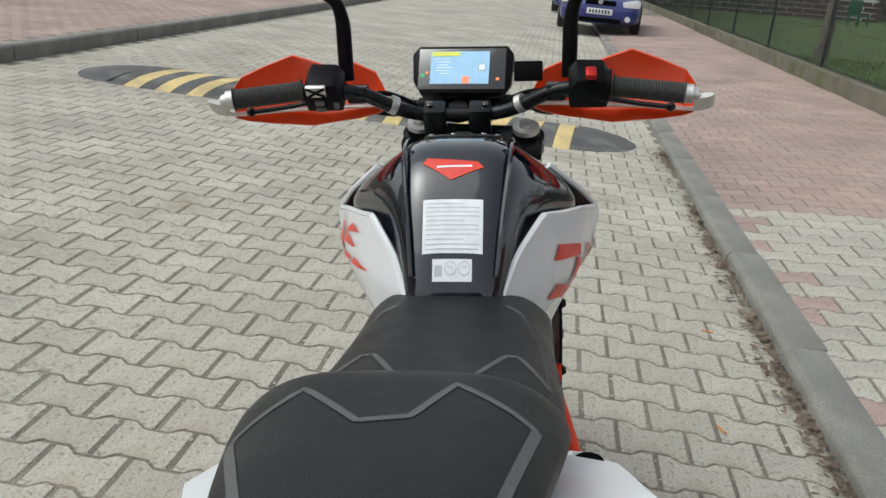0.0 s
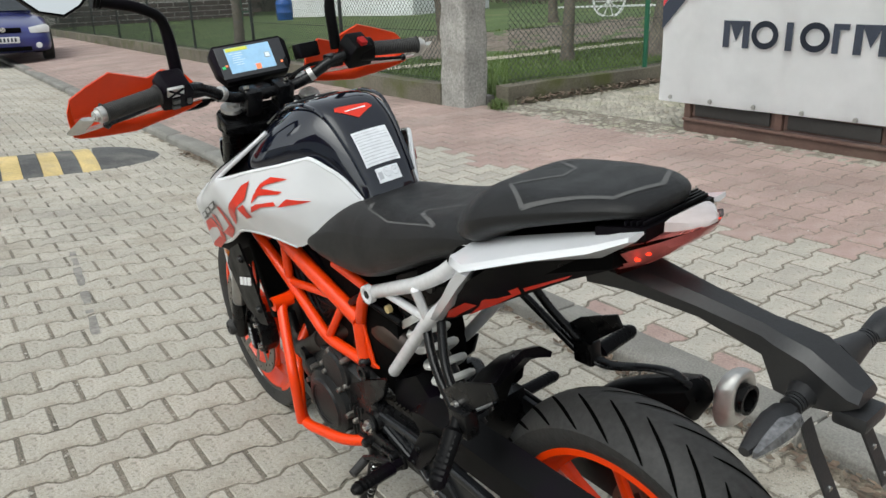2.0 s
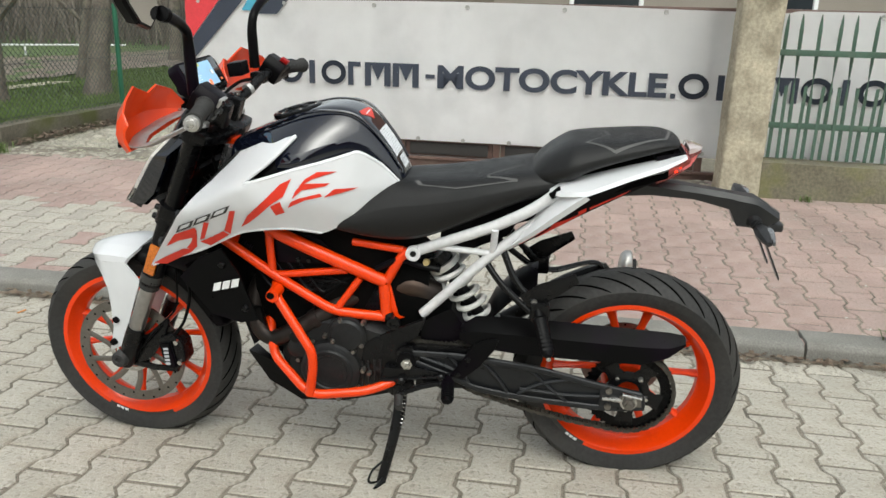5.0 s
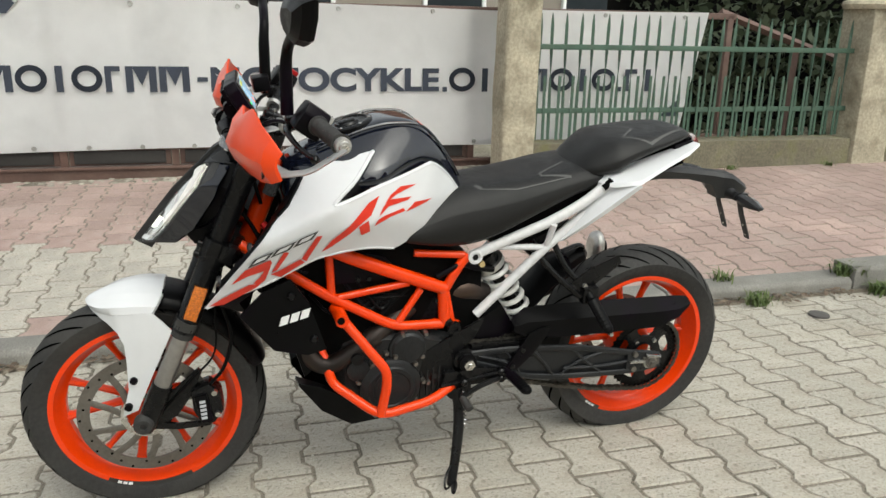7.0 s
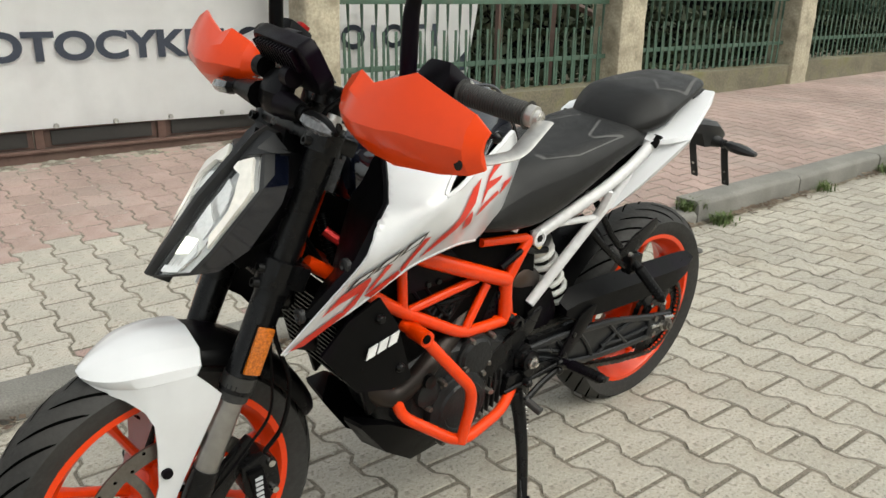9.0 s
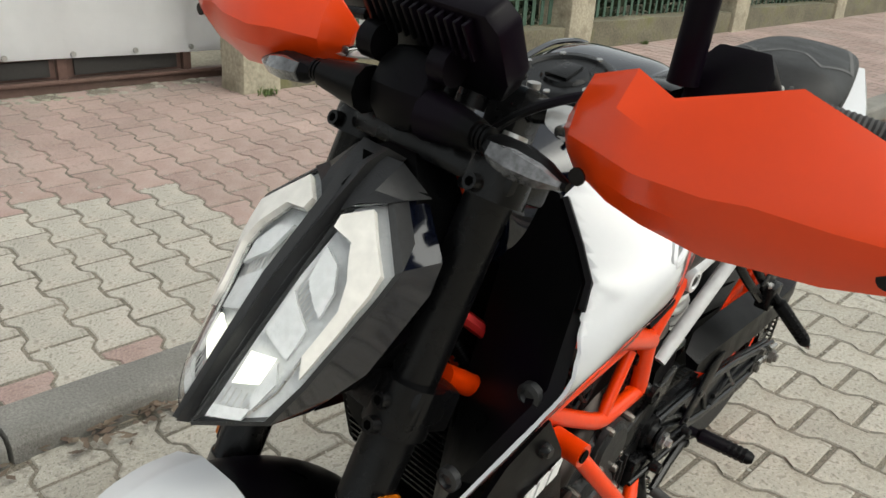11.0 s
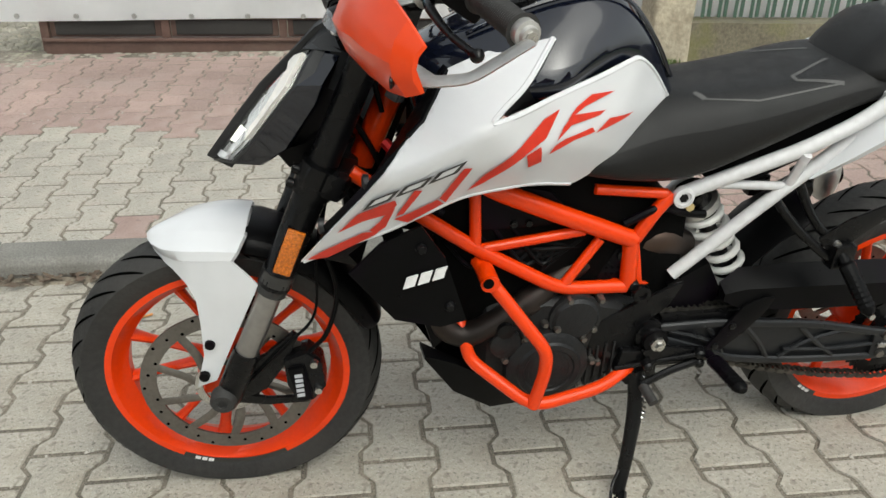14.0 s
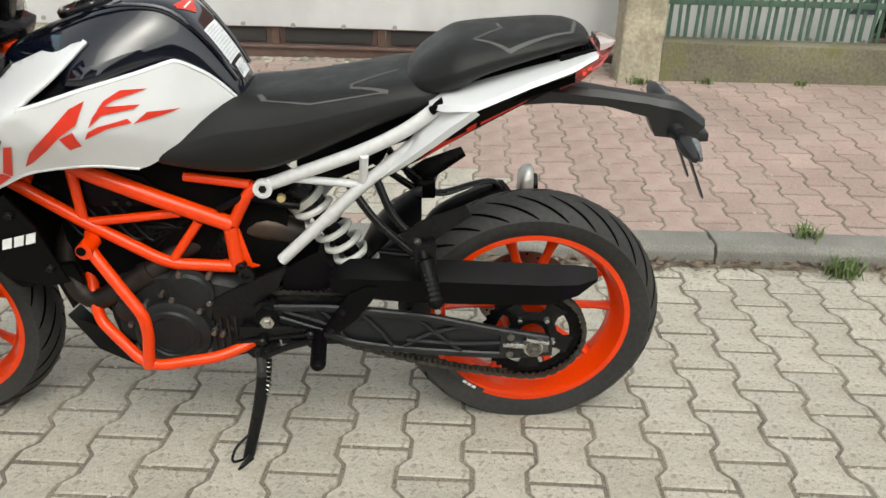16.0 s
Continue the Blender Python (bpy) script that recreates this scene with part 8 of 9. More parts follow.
# headlight mask
shell = part("headlight", loft([[(x, y, z) for x, y, z in q] for q in (
    ((-0.012, 1.328, 0.722), (0.012, 1.328, 0.722), (0.012, 1.315, 0.715), (-0.012, 1.315, 0.715)),
    ((-0.042, 1.272, 0.745), (0.042, 1.272, 0.745), (0.042, 1.25, 0.735), (-0.042, 1.25, 0.735)),
    ((-0.070, 1.215, 0.808), (0.070, 1.215, 0.808), (0.078, 1.17, 0.775), (-0.078, 1.17, 0.775)),
    ((-0.080, 1.178, 0.865), (0.080, 1.178, 0.865), (0.092, 1.125, 0.842), (-0.092, 1.125, 0.842)),
    ((-0.055, 1.150, 0.912), (0.055, 1.150, 0.912), (0.075, 1.105, 0.895), (-0.075, 1.105, 0.895)),
    ((-0.020, 1.125, 0.935), (0.020, 1.125, 0.935), (0.035, 1.09, 0.925), (-0.035, 1.09, 0.925)))]), M_black, bike, "split LED headlight in a black mask, switched on", angle=25)
FACE = [(0.697, 1.374), (0.717, 1.359), (0.776, 1.313), (0.832, 1.267), (0.891, 1.206), (0.936, 1.160), (0.963, 1.13)]


def face_y(w, h, d=0.0):
    """How far forward the lamp's face reaches at half width w and height h, d behind its skin."""
    for (a, p), (b, q) in zip(FACE, FACE[1:]):
        if h <= b:
            break
    return p + (q - p) * (h - a) / (b - a) - (2.0 + 32.0 * max(0.0, 0.86 - h)) * w * w - 1.35 * d


def face_patch(outline, d, thick, s, step=0.012):
    bm = patch(outline, lambda w, h: 0.0, 0, step)
    for v in bm.verts:
        w, h = v.co.y, v.co.z
        v.co = Vector((s * w, face_y(w, h, d), h))
    if thick:
        bmesh.ops.recalc_face_normals(bm, faces=bm.faces[:])
        bmesh.ops.solidify(bm, geom=bm.faces[:], thickness=thick)
    return bm


part("centre_blade", loft([[(-w, y - 0.010, z - 0.006), (-w * 0.75, y + 0.008, z + 0.005), (0, y + 0.004, z + 0.002), (w * 0.75, y + 0.008, z + 0.005), (w, y - 0.010, z - 0.006), (0, y - 0.03, z - 0.02)] for y, z, w in ((1.362, 0.713, 0.005), (1.313, 0.776, 0.007), (1.267, 0.832, 0.009), (1.206, 0.891, 0.012), (1.172, 0.926, 0.018), (1.150, 0.939, 0.025))]), M_carrier, shell, "matt black centre blade")
part("blade_slot", loft([[(-w, y, z), (w, y, z), (w, y - 0.004, z - 0.004), (-w, y - 0.004, z - 0.004)] for y, z, w in ((1.196, 0.9085, 0.003), (1.166, 0.9365, 0.009))]), M_recess_shade, shell)
EYE_O = [(0.009, 0.715), (0.066, 0.733), (0.078, 0.766), (0.098, 0.842), (0.101, 0.864), (0.052, 0.906), (0.015, 0.893)]
RIM_O = [(0.009, 0.711), (0.069, 0.729), (0.081, 0.764), (0.101, 0.842), (0.104, 0.867), (0.053, 0.909), (0.018, 0.898)]
for s in (-1, 1):
    part("lamp_rim", loft([[(s * w, face_y(w, h, d), h) for w, h in o] for o, d in ((RIM_O, 0.016), (RIM_O, 0.003), (EYE_O, 0.001), (EYE_O, 0.020))], caps=False), M_carrier, shell, angle=25)
    back = [(0.020, 1.318, 0.707), (0.072, 1.275, 0.727), (0.094, 1.230, 0.763), (0.114, 1.180, 0.840), (0.114, 1.168, 0.870), (0.060, 1.140, 0.902)]
    front = [(w, face_y(w, h, 0.003), h) for w, h in RIM_O[:6]]
    part("cheek", loft([[(s * x, y, z) for x, y, z in (p, q, (q[0] - 0.012, q[1] - 0.004, q[2] - 0.004), (p[0] - 0.012, p[1] - 0.012, p[2] - 0.004))] for p, q in zip(front[1:], back[1:])]), M_gloss, shell, angle=25)
    part("brow", loft([[(s * x, y, z) for x, y, z in q] for q in (
        ((0.012, 1.162, 0.938), (0.034, 1.152, 0.934), (0.062, 1.138, 0.905), (0.02, 1.13, 0.914)),
        ((0.012, 1.190, 0.909), (0.034, 1.184, 0.913), (0.058, 1.168, 0.908), (0.02, 1.16, 0.895)),
        ((0.014, 1.208, 0.890), (0.030, 1.198, 0.902), (0.054, 1.188, 0.908), (0.02, 1.17, 0.885)))]), M_carrier, shell, angle=20)
    part("reflector", face_patch([(w * 1.0, h) for w, h in EYE_O], 0.011, 0, s), M_silver, shell)
    part("light_guide", face_patch([(0.0745, 0.770), (0.0930, 0.842), (0.0938, 0.859), (0.048, 0.897), (0.022, 0.885), (0.024, 0.876), (0.050, 0.872), (0.070, 0.848), (0.077, 0.828), (0.068, 0.788)], 0.003, 0.008, s), M_drl, shell, "white daylight strip")
    for o, d in (([(0.026, 0.862), (0.048, 0.854), (0.062, 0.836), (0.062, 0.815), (0.032, 0.838)], 0.006), ([(0.024, 0.826), (0.056, 0.803), (0.054, 0.778), (0.022, 0.792)], 0.008), ([(0.050, 0.776), (0.058, 0.760), (0.050, 0.736), (0.044, 0.745)], 0.006), ([(0.018, 0.732), (0.050, 0.738), (0.048, 0.728), (0.018, 0.722)], 0.005)):
        part("reflector_cell", face_patch(o, d, 0.004, s), M_silver, shell)
    part("led", face_patch([(0.022, 0.750), (0.044, 0.756), (0.046, 0.778), (0.022, 0.776)], 0.006, 0.003, s), M_led, shell, "lit LED lamp")
    bez = [(0.022, 0.876), (0.050, 0.871), (0.069, 0.848), (0.076, 0.828), (0.067, 0.788), (0.062, 0.756), (0.050, 0.734)]
    part("lamp_bezel", sweep([(s * w, face_y(w, h, 0.004), h) for w, h in bez], 0.0016, 6), M_steel, shell)
    for k in range(8):
        w0, w1 = 0.027 + 0.0045 * k, 0.020 + 0.0042 * k
        part("lens_ridge", sweep([(s * w0, face_y(w0, 0.858 - 0.004 * k, 0.0055), 0.858 - 0.004 * k), (s * w1, face_y(w1, 0.790 + 0.002 * k, 0.0075), 0.790 + 0.002 * k)], 0.0007, 4), M_alu, shell)
    for k in range(5):
        w0 = 0.022 + 0.006 * k
        part("lens_ridge", sweep([(s * w0, face_y(w0, 0.748, 0.0052), 0.748), (s * w0, face_y(w0, 0.722 + 0.003 * k, 0.0045), 0.722 + 0.003 * k)], 0.0007, 4), M_alu, shell)
    lens = part("lens", face_patch(EYE_O, 0.0005, 0.002, s), M_lens, shell, "clear polycarbonate lens")
    lens.visible_shadow = False
turned(shell)
part("mask_tail", loft([[(-w, y, z), (w, y, z), (w * 0.9, y - 0.02, z - 0.03), (-w * 0.9, y - 0.02, z - 0.03)] for y, z, w in ((1.25, 0.745, 0.06), (1.20, 0.768, 0.085), (1.165, 0.80, 0.10), (1.13, 0.86, 0.10))]), M_black, shell)

# dash
DT = pose(-0.014, 1.098, 1.058, 60, 0, -5)


def dash_box(c, size, bev, material, name, parent, label=""):
    return part(name, moved(box(c, size, bev), DT), material, parent, label)


dash = part("dashboard", moved(soften(prism([(-0.094, 0.030), (-0.082, 0.046), (0.082, 0.046), (0.094, 0.030), (0.090, -0.022), (0.074, -0.046), (-0.074, -0.046), (-0.090, -0.022)], "z", -0.030, 0.0), 0.005), DT), M_black, bike, "black instrument unit with a lit colour display")
dash_box((0, 0, 0.001), (0.160, 0.078, 0.003), 0.001, M_glassblk, "display_glass", dash)
dash_box((-0.004, 0.002, 0.0030), (0.108, 0.062, 0.0012), 0.0, M_screen, "display_picture", dash, "light blue display picture")
dash_box((-0.030, 0.028, 0.0040), (0.052, 0.008, 0.001), 0.0, M_syellow, "display_field", dash)
dash_box((0.008, -0.022, 0.0040), (0.012, 0.013, 0.001), 0.0, M_sred, "display_field", dash)
dash_box((0.037, 0.002, 0.0040), (0.013, 0.013, 0.001), 0.0, M_ink, "display_sign", dash)
dash_box((0.037, 0.002, 0.0046), (0.010, 0.010, 0.001), 0.0, M_swhite, "display_sign", dash)
for k in range(6):
    dash_box((-0.036 + 0.004 * (k % 2), 0.018 - 0.0055 * k, 0.0040), (0.030 - 0.006 * (k % 3), 0.0012, 0.001), 0.0, M_swhite, "display_line", dash)
words("N", 0.006, 0.007, M_sgreen, DT @ pose(-0.075, -0.016, 0.0032), dash, 0.0, "neutral_lamp")
dash_box((-0.064, -0.008, 0.0032), (0.005, 0.005, 0.001), 0.001, M_sred, "warning_lamp", dash)
dash_box((0.066, -0.020, 0.0032), (0.006, 0.005, 0.001), 0.001, M_sred, "warning_lamp", dash)
for k in range(13):
    dash_box((-0.066 + 0.011 * k, 0.022, -0.034), (0.004, 0.036, 0.014), 0.001, M_black, "cooling_fin", dash)
dash_box((0.0, -0.030, -0.0345), (0.035, 0.012, 0.001), 0.0, M_paper, "type_label", dash)
part("dash_bracket", loft([[(x, y, z) for x, y, z in q] for q in (((-0.045, 1.13, 1.045), (0.045, 1.13, 1.045), (0.045, 1.10, 1.03), (-0.045, 1.10, 1.03)), ((-0.05, 1.165, 1.0), (0.05, 1.165, 1.0), (0.05, 1.12, 0.99), (-0.05, 1.12, 0.99)), ((-0.038, 1.16, 0.955), (0.038, 1.16, 0.955), (0.038, 1.12, 0.95), (-0.038, 1.12, 0.95)))]), M_black, bike, "black dash and lamp carrier", sub=1)
for s in (-1, 1):
    part("carrier_arm", sweep([(s * 0.04, 1.145, 0.985), (s * 0.10, 1.148, 0.985)], [0.024, 0.015], 10), M_black, bike)
    part("carrier_boss", lathe([(s * 0.0, 0.018), (s * 0.02, 0.018)], (s * 0.035, 1.135, 1.03), "x", 18), M_black, bike)
    for k in range(3):
        part("stalk_ring", sweep([(s * (0.100 + 0.005 * k), 1.148, 0.985), (s * (0.103 + 0.005 * k), 1.148, 0.985)], 0.012, 12), M_black, bike)
    bl = part("front_blinker", loft([[(s * x, 1.150 + a * 0.018 * k, 0.984 + b * 0.015 * k - (x - 0.1) * 0.1) for a, b in ((1, 0), (0.7, 0.7), (0, 1), (-0.7, 0.7), (-1, 0), (-0.7, -0.7), (0, -1), (0.7, -0.7))] for x, k in ((0.113, 0.55), (0.125, 0.95), (0.148, 1.05), (0.172, 0.8), (0.196, 0.25))]), M_black, bike, "black stalk indicator with a clear lens")
    part("blinker_lens", loft([[(s * x, 1.152 + a * 0.018 * k, 0.984 + b * 0.013 * k - (x - 0.1) * 0.1) for a, b in ((-0.1, 1), (0.7, 0.85), (1.08, 0), (0.7, -0.85), (-0.1, -1))] for x, k in ((0.124, 0.85), (0.148, 1.05), (0.172, 0.82), (0.192, 0.3))]), M_smoke, bl)

# handlebar
HC = -0.020


def H(x, y, z):
    return (x + HC, y, z)


bar_pts = [H(-0.375, 0.962, 1.030), H(-0.26, 0.985, 1.040), H(-0.17, 1.005, 1.035), H(-0.105, 1.03, 0.998), H(-0.06, 1.045, 0.985), H(0.06, 1.045, 0.985), H(0.105, 1.03, 0.998), H(0.17, 1.005, 1.035), H(0.26, 0.985, 1.040), H(0.375, 0.962, 1.030)]
hb = part("handlebar", sweep(bend(bar_pts, 0.045), 0.0125, 16), M_satin, bike, "black tapered handlebar")
for s in (-1, 1):
    part("bar_riser", moved(box((0, 0, 0), (0.04, 0.045, 0.06), 0.006), Matrix.Translation(H(s * 0.04, 1.045, 0.975)) @ Matrix.Rotation(radians(20), 4, "X")), M_satin, hb)
    part("riser_bolt", lathe([(0, 0.007), (0.006, 0.007), (0.006, 0.0)], H(s * 0.05, 1.035, 1.004), "z", 10), M_steel, hb)
    ga, gb_ = Vector(H(s * 0.262, 0.9845, 1.0398)), Vector(H(s * 0.378, 0.9615, 1.0300))
    n = 26
    path, rad = [], []
    for i in range(n * 2 + 1):
        t = i / (2 * n)
        path.append(ga.lerp(gb_, t))
        rad.append(0.0175 if i % 2 else 0.0163)
    rad[0], rad[1], rad[-1] = 0.021, 0.021, 0.021
    part("grip", sweep(path, rad, 20), M_tyre, hb, "black ribbed rubber grip")
    e = (gb_ - ga).normalized()
    part("bar_end", sweep([gb_, gb_ + e * 0.012, gb_ + e * 0.013, gb_ + e * 0.020], [0.016, 0.016, 0.0115, 0.0105], 16), M_alu, hb)
    part("bar_end_bolt", sweep([gb_ + e * 0.018, gb_ + e * 0.023], 0.007, 8), M_steel, hb)
    # switch gear
    sw_c = Vector(H(s * 0.225, 0.992, 1.042))
    sg = part("switch_housing", moved(soften(prism([(-0.032, -0.03), (0.032, -0.03), (0.034, 0.010), (0.024, 0.030), (-0.022, 0.032), (-0.034, 0.012)], "y", -0.026, 0.030), 0.006), Matrix.Translation(sw_c) @ Matrix.Rotation(radians(35), 4, "X")), M_black, bike, "black handlebar switch housing")
    if s < 0:
        for x, z, w, h2 in ((-0.008, 0.020, 0.034, 0.022), (-0.006, -0.006, 0.016, 0.010), (-0.006, -0.021, 0.018, 0.009), (0.022, -0.012, 0.010, 0.012)):
            part("switch_button", moved(box((x, -0.028, z), (w, 0.008, h2), 0.002), Matrix.Translation(sw_c) @ Matrix.Rotation(radians(35), 4, "X")), M_stripe if h2 < 0.02 else M_alu, sg)
        part("button_cross", moved(join(box((0, 0, 0), (0.036, 0.002, 0.004), 0.0, Matrix.Rotation(radians(32), 4, "Y")), box((0, 0, 0), (0.036, 0.002, 0.004), 0.0, Matrix.Rotation(radians(-32), 4, "Y"))), Matrix.Translation(sw_c) @ Matrix.Rotation(radians(35), 4, "X") @ Matrix.Translation((-0.008, -0.033, 0.020))), M_black, sg)
    else:
        part("kill_switch", moved(box((0, -0.012, 0.036), (0.018, 0.022, 0.012), 0.003), Matrix.Translation(sw_c) @ Matrix.Rotation(radians(35), 4, "X")), M_red_part, sg)
        part("throttle_housing", sweep([sw_c + Vector((0.0, 0, 0)), sw_c + Vector((0.035, -0.006, -0.002))], 0.028, 18), M_black, sg)
        part("fluid_reservoir", moved(box((0, 0, 0), (0.05, 0.04, 0.035), 0.004), Matrix.Translation(H(0.125, 1.055, 1.058)) @ Matrix.Rotation(radians(-8), 4, "X")), M_black, bike, "black brake fluid reservoir")
    lev = part("clutch_lever" if s < 0 else "brake_lever", sweep(curve([H(s * 0.185, 1.035, 1.022), H(s * 0.23, 1.040, 1.018), H(s * 0.30, 1.028, 1.006), H(s * 0.365, 1.010, 1.000)], 6), [0.009, 0.007, 0.0055, 0.0055], 10, flat=0.8), M_satin, bike, "black hand lever")
    part("lever_ball", lathe([(-0.009, 0.0), (-0.006, 0.006), (0, 0.009), (0.006, 0.006), (0.009, 0.0)], H(s * 0.366, 1.009, 1.000), "x", 14), M_satin, lev)
    part("lever_perch", box(H(s * 0.172, 1.018, 1.028), (0.035, 0.04, 0.03), 0.007), M_satin, hb)
    part("cable", sweep(curve([H(s * 0.165, 1.03, 1.025), H(s * 0.12, 1.06, 1.02), H(s * 0.06, 1.09, 0.98), (s * 0.03, 1.10, 0.90), (s * 0.03, 1.08, 0.80)], 6), 0.0045, 8), M_black, bike)
    # mirror
    mb = Vector(H(s * 0.195, 1.036, 1.05))
    arm_pts = [mb, mb + Vector((s * 0.0, 0.0, 0.10)), mb + Vector((s * 0.008, -0.004, 0.135)), mb + Vector((s * 0.05, -0.008, 0.160)), mb + Vector((s * 0.125, -0.014, 0.182))]
    mir = part("mirror_arm", sweep(bend(arm_pts, 0.03), [0.0135, 0.0115, 0.011, 0.012], 14), M_black, bike, "black rear view mirror on a bent arm")
    for k in range(3):
        q = mb + Vector((s * (0.118 + 0.006 * k), -0.0135, 0.180 + 0.002 * k))
        part("mirror_collar", sweep([q, q + Vector((s * 0.0035, 0, 0.001))], 0.0155, 14), M_black, mir)
    MM = Matrix.Translation(mb + Vector((s * 0.205, -0.010, 0.205))) @ Matrix.Rotation(radians(-6 * s), 4, "Z") @ Matrix.Rotation(radians(-4), 4, "X")
    sh_o = [(-0.075 * s, -0.008), (-0.05 * s, -0.030), (-0.015 * s, -0.044), (0.03 * s, -0.030), (0.068 * s, 0.010), (0.080 * s, 0.040), (0.03 * s, 0.050), (-0.055 * s, 0.040), (-0.078 * s, 0.018)]
    head = part("mirror_head", moved(loft([[(x * 1.0, -0.004, z * 1.0) for x, z in sh_o], [(x * 1.03, 0.004, z * 1.04) for x, z in sh_o], [(x * 0.9, 0.022, z * 0.88) for x, z in sh_o], [(x * 0.55, 0.034, z * 0.5) for x, z in sh_o]]), MM), M_black, mir, angle=25)
    part("mirror_glass", moved(prism([(x * 0.91, z * 0.89) for x, z in sh_o], "y", -0.0060, -0.0035, 0), MM), M_mirror, mir, "bright mirror glass")
    # hand guard

    def guard_ring(t, z0, z1, zm, y, bulge):
        x = HC + s * (0.135 + 0.285 * t)
        return [(x, y - 0.004, z0), (x, y + bulge * 0.75, z0 + (zm - z0) * 0.55), (x, y + bulge, zm), (x, y + bulge * 0.6, zm + (z1 - zm) * 0.55), (x, y - 0.006, z1), (x, y - 0.010, z1 - 0.002), (x, y + bulge * 0.6 - 0.005, zm + (z1 - zm) * 0.5), (x, y + bulge - 0.005, zm), (x, y - 0.008, z0 + 0.002)]
    hg = part("hand_guard", loft([guard_ring(0, 0.988, 1.022, 1.004, 1.099, 0.006), guard_ring(0.07, 0.976, 1.055, 1.009, 1.116, 0.016), guard_ring(0.22, 0.965, 1.072, 1.012, 1.129, 0.026), guard_ring(0.34, 0.960, 1.060, 1.009, 1.133, 0.030),
                                  guard_ring(0.52, 0.953, 1.078, 1.009, 1.127, 0.030), guard_ring(0.62, 0.956, 1.088, 1.012, 1.121, 0.028), guard_ring(0.8, 0.961, 1.070, 1.010, 1.113, 0.022), guard_ring(0.95, 0.969, 1.052, 1.007, 1.099, 0.014), guard_ring(1, 0.977, 1.030, 1.004, 1.085, 0.006)]), M_guard, bike, "orange plastic hand guard on an aluminium bracket", angle=24)
    for t, y in ((0.16, 1.1475), (0.93, 1.110)):
        part("guard_bolt", lathe([(0.002, 0.0075), (0.0, 0.0075), (-0.003, 0.004), (-0.003, 0.0)], (HC + s * (0.135 + 0.285 * t), y, 0.985), "y", 12), M_satin, hg)
    part("guard_bracket", sweep(bend([H(s * 0.100, 1.050, 1.000), H(s * 0.126, 1.092, 0.998), H(s * 0.20, 1.112, 0.992), H(s * 0.33, 1.101, 0.988), H(s * 0.408, 1.072, 0.986), H(s * 0.426, 1.03, 0.994), H(s * 0.408, 0.962, 1.026)], 0.014), 0.0170, 8, flat=0.26, up=(0, 0, 1)), M_alu, hg, "bent aluminium bracket")
    part("bracket_clamp", sweep([H(s * 0.108, 1.030, 1.004), H(s * 0.118, 1.025, 1.009)], 0.0165, 16), M_alu, hb)
    part("clamp_screw", lathe([(-0.008, 0.006), (0.008, 0.006)], H(s * 0.135, 1.103, 1.000), "y", 10), M_steel, hg)
part("ignition_lock", sweep([(HC, 1.065, 0.975), (HC, 1.055, 1.0)], 0.017, 16), M_satin, bike)
part("wire_loom", join(*[sweep(curve([(0.02 * k - 0.03, 1.09, 0.86), (0.03 * math.sin(k * 2.1), 1.14, 0.82), (0.02 * k - 0.03, 1.10, 0.74), (-0.05 + 0.025 * k, 1.06, 0.66)], 5), 0.005, 7) for k in range(5)]), M_black, bike)
part("horn", lathe([(-0.014, 0.030), (0.0, 0.036), (0.014, 0.030)], (0.0, 1.135, 0.63), "y", 24), M_satin, bike)
part("head_sticker", sweep([(-0.041, 1.062, 0.825), (-0.041, 1.035, 0.889)], 0.0165, 4), M_smoke, bike)
part("hose_red", sweep(curve([(-0.06, 1.02, 0.70), (-0.09, 1.05, 0.73), (-0.06, 1.08, 0.76)], 5), 0.009, 8), M_red_part, bike)
part("side_loom", join(*[sweep(curve([(-0.085, 0.98 - 0.02 * k, 0.58 + 0.02 * k), (-0.098, 0.93 - 0.03 * k, 0.53), (-0.090, 0.86 - 0.02 * k, 0.555), (-0.094, 0.80, 0.57 - 0.015 * k), (-0.085, 0.70, 0.53 + 0.02 * k)], 6), 0.004 + 0.001 * (k % 2), 7) for k in range(5)]), M_black, bike)
part("tank_hose", sweep(curve([(-0.10, 0.66, 0.60), (-0.105, 0.60, 0.63), (-0.09, 0.55, 0.61), (-0.085, 0.50, 0.60)], 6), 0.008, 9), M_black, bike)
part("yellow_cap", lathe([(-0.094, 0.008), (-0.085, 0.009)], (0, 0.535, 0.620), "x", 12), M_byellow, bike)
part("battery_cover", prism([(0.50, 0.70), (0.40, 0.745), (0.30, 0.76), (0.33, 0.70), (0.42, 0.66), (0.50, 0.66)], "x", -0.085, 0.085, 0.006), M_black, bike)
part("cover_badge", lathe([(-0.092, 0.011), (-0.086, 0.012)], (0, 0.385, 0.712), "x", 16), M_stripe, bike)


# ---- interlocking pavers, piece by piece ----
FORM = [(-0.0940, 0.0772), (-0.066, 0.0772), (-0.0365, 0.0538), (0.0365, 0.0538), (0.066, 0.0772), (0.0940, 0.0772)]
OUTLINE = FORM + [(a, -b) for a, b in reversed(FORM)]


def paver_rings(k=0.0):
    top = [(a - math.copysign(0.0032, a), b - math.copysign(0.0032, b), 0.0) for a, b in OUTLINE]
    edge = [(a, b, -0.0034) for a, b in OUTLINE]
    foot = [(a, b, -0.016) for a, b in OUTLINE]
    return top, edge, foot


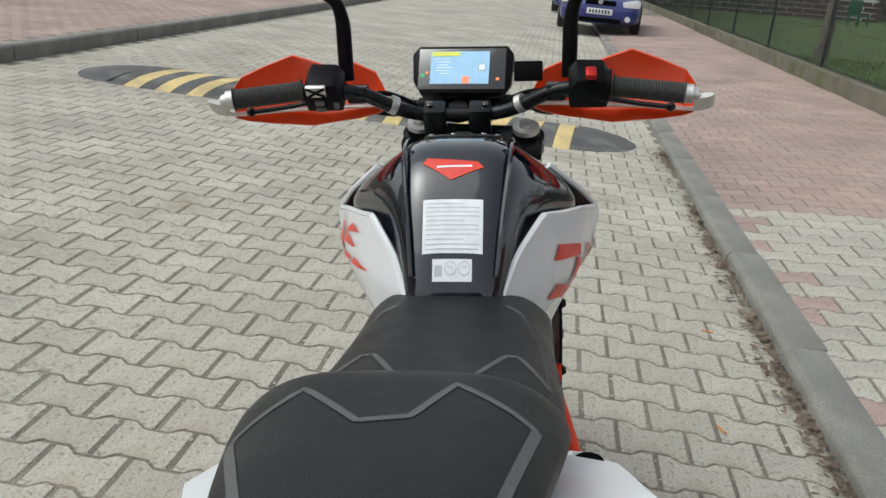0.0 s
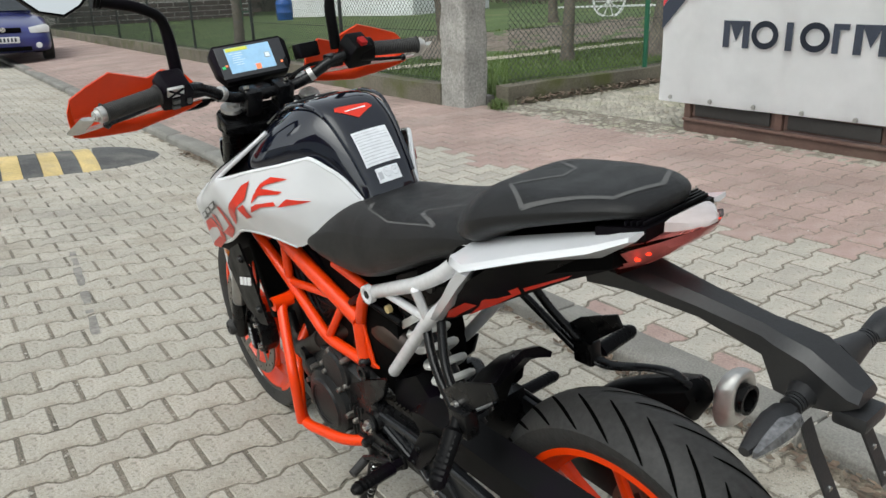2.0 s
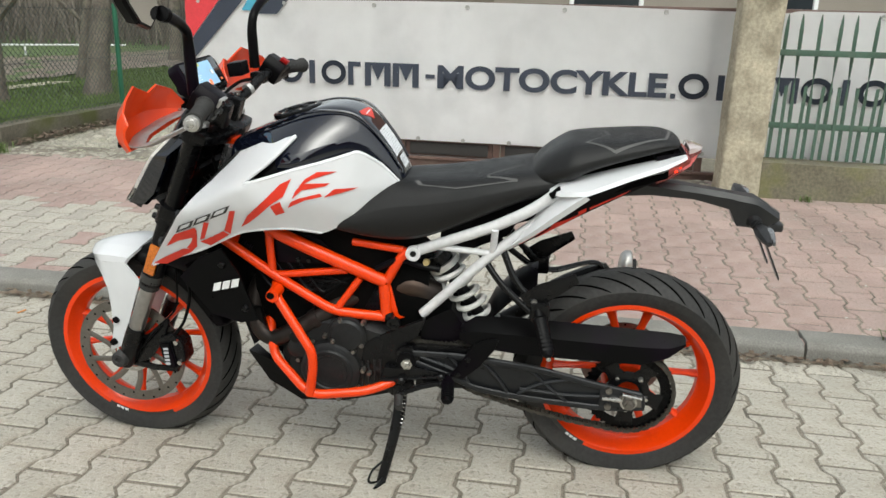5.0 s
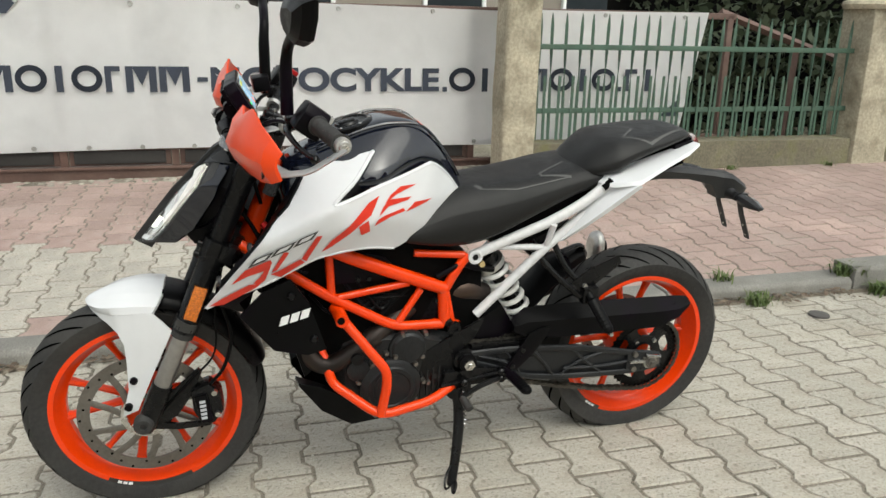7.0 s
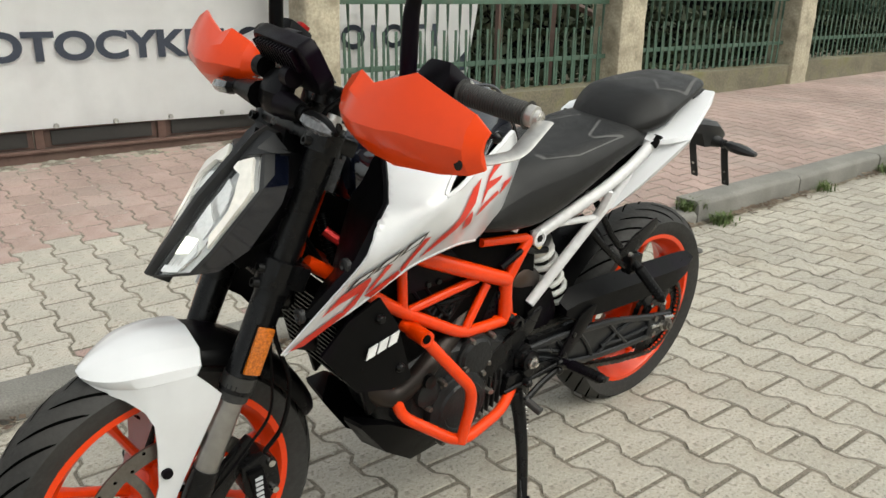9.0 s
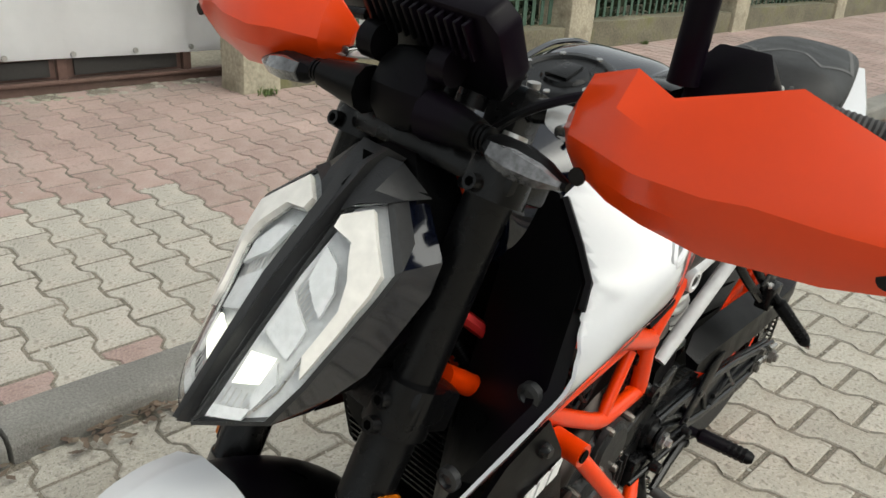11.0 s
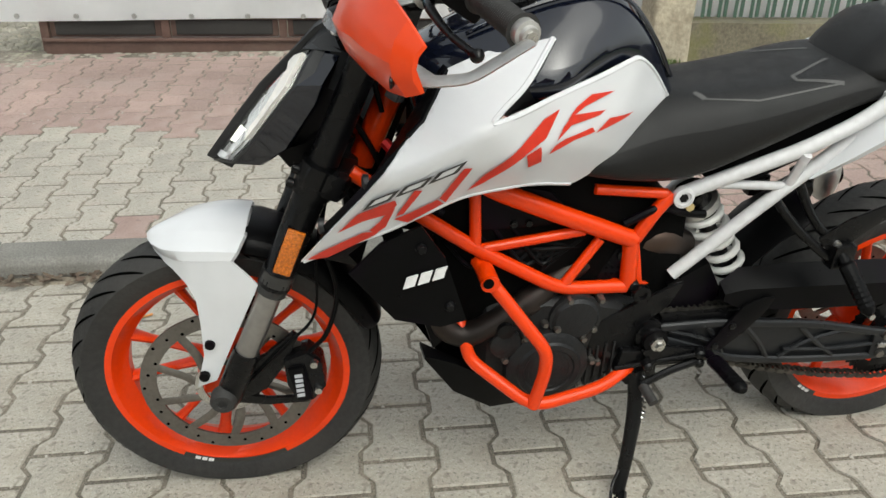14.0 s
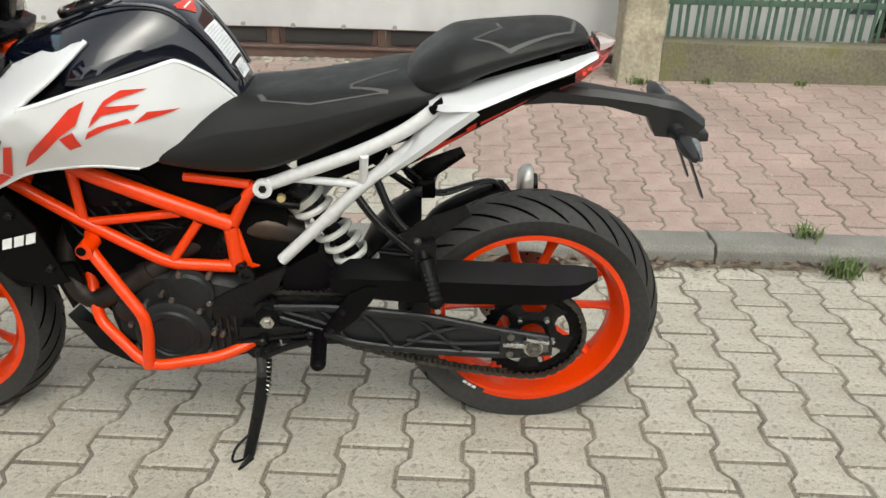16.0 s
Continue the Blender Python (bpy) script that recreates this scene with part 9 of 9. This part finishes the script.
def paver_mesh(name, material):
    bm = bmesh.new()
    top, edge, foot = [[bm.verts.new(p) for p in r] for r in paver_rings()]
    bm.faces.new(top)
    for a, b in ((top, edge), (edge, foot)):
        for j in range(12):
            bm.faces.new((a[j], a[(j + 1) % 12], b[(j + 1) % 12], b[j]))
    bmesh.ops.recalc_face_normals(bm, faces=bm.faces[:])
    me = bpy.data.meshes.new(name)
    bm.to_mesh(me)
    bm.free()
    me.shade_flat()
    me.materials.append(material)
    return me


def pave(parent, u0, u1, v0, v1, zf, kind_of, near, materials, singles, far_v, seed, limit=300):
    """Pieces inside near become parts; the rest is one joined mesh."""
    r = random.Random(seed)
    verts, faces, slots = [], [], []
    top, edge, foot = paver_rings()
    ring = [top, edge, foot]
    count = 0
    j = 0
    v = v0
    while v < v1:
        u = u0 - (PITCH_U / 2 if j % 2 else 0)
        while u < u1:
            k = kind_of(u, v, r)
            dz, ru, rv = r.uniform(-0.0010, 0.0014), r.uniform(-1, 1) * 0.005, r.uniform(-1, 1) * 0.005
            ru += (zf(u + 0.1, v) - zf(u - 0.1, v)) / 0.2
            rv += (zf(u, v + 0.1) - zf(u, v - 0.1)) / 0.2
            z = zf(u, v) + dz + 0.0012 * noise.noise(Vector((u * 0.8, v * 0.8, 4)))
            if k is not None:
                if near(u, v) and count < limit:
                    ob = new("paver", singles[k])
                    ob.parent = parent
                    ob.location = (u, v, z)
                    ob.rotation_euler = (rv, -ru, r.uniform(-0.012, 0.012))
                    count += 1
                else:
                    o = len(verts)
                    use = ring if v < far_v else ring[:2]
                    for q in use:
                        verts.extend((u + a, v + b, z + c + a * ru + b * rv) for a, b, c in q)
                    faces.append(tuple(range(o, o + 12)))
                    slots.append(k)
                    for t in range(len(use) - 1):
                        for i in range(12):
                            a, b = o + t * 12 + i, o + t * 12 + (i + 1) % 12
                            faces.append((a, a + 12, b + 12, b))
                            slots.append(k)
            u += PITCH_U
        v += PITCH_V
        j += 1
    me = bpy.data.meshes.new("pavers")
    me.from_pydata(verts, [], faces)
    me.shade_flat()
    for m in materials:
        me.materials.append(m)
    me.polygons.foreach_set("material_index", slots)
    ob = new("pavers", me)
    ob.parent = parent
    return tagged(ob, kind="stuff")


road_single = [paver_mesh("paver", M_road_piece)]
pave_singles = [paver_mesh("paver", M_grey_piece), paver_mesh("paver", M_red_piece)]


def right_kind(u, v, r):
    if u > 3.72 or (3.66 < u and v > 3.4):
        return None
    if u > 3.52 + 0.08 * noise.noise(Vector((v * 3, 0, 0))) and 3.35 < v < 5.2:
        return None
    edge = 0.10 * math.sin(round(v / PITCH_V) * 1.9)
    grey = u < 2.17 + edge * 0.4 and 0.36 + (u - 1.0) * 0.12 + edge < v < 4.45
    if grey and u < 1.22 and r.random() < 0.4:
        return 1
    if grey and r.random() < 0.012:
        return 1
    return 0 if grey else 1


pave(road, -4.294 + PITCH_U / 2, 0.96, -6.5, 34, z_road, lambda u, v, r: 0, lambda u, v: -1.25 < u < 0.75 and -0.7 < v < 3.4, [M_road], road_single, 12, 21)
pave(pavement, 1.16, 3.75, -12.964, 26, z_pave, right_kind, lambda u, v: u < 2.5 and -0.6 < v < 4.0, [M_grey, M_red], pave_singles, 9, 22)
pave(pavement_far, -9.3, -4.62, 4.5, 26, z_left, lambda u, v, r: 0, lambda u, v: False, [M_red], pave_singles[1:], 5, 23)
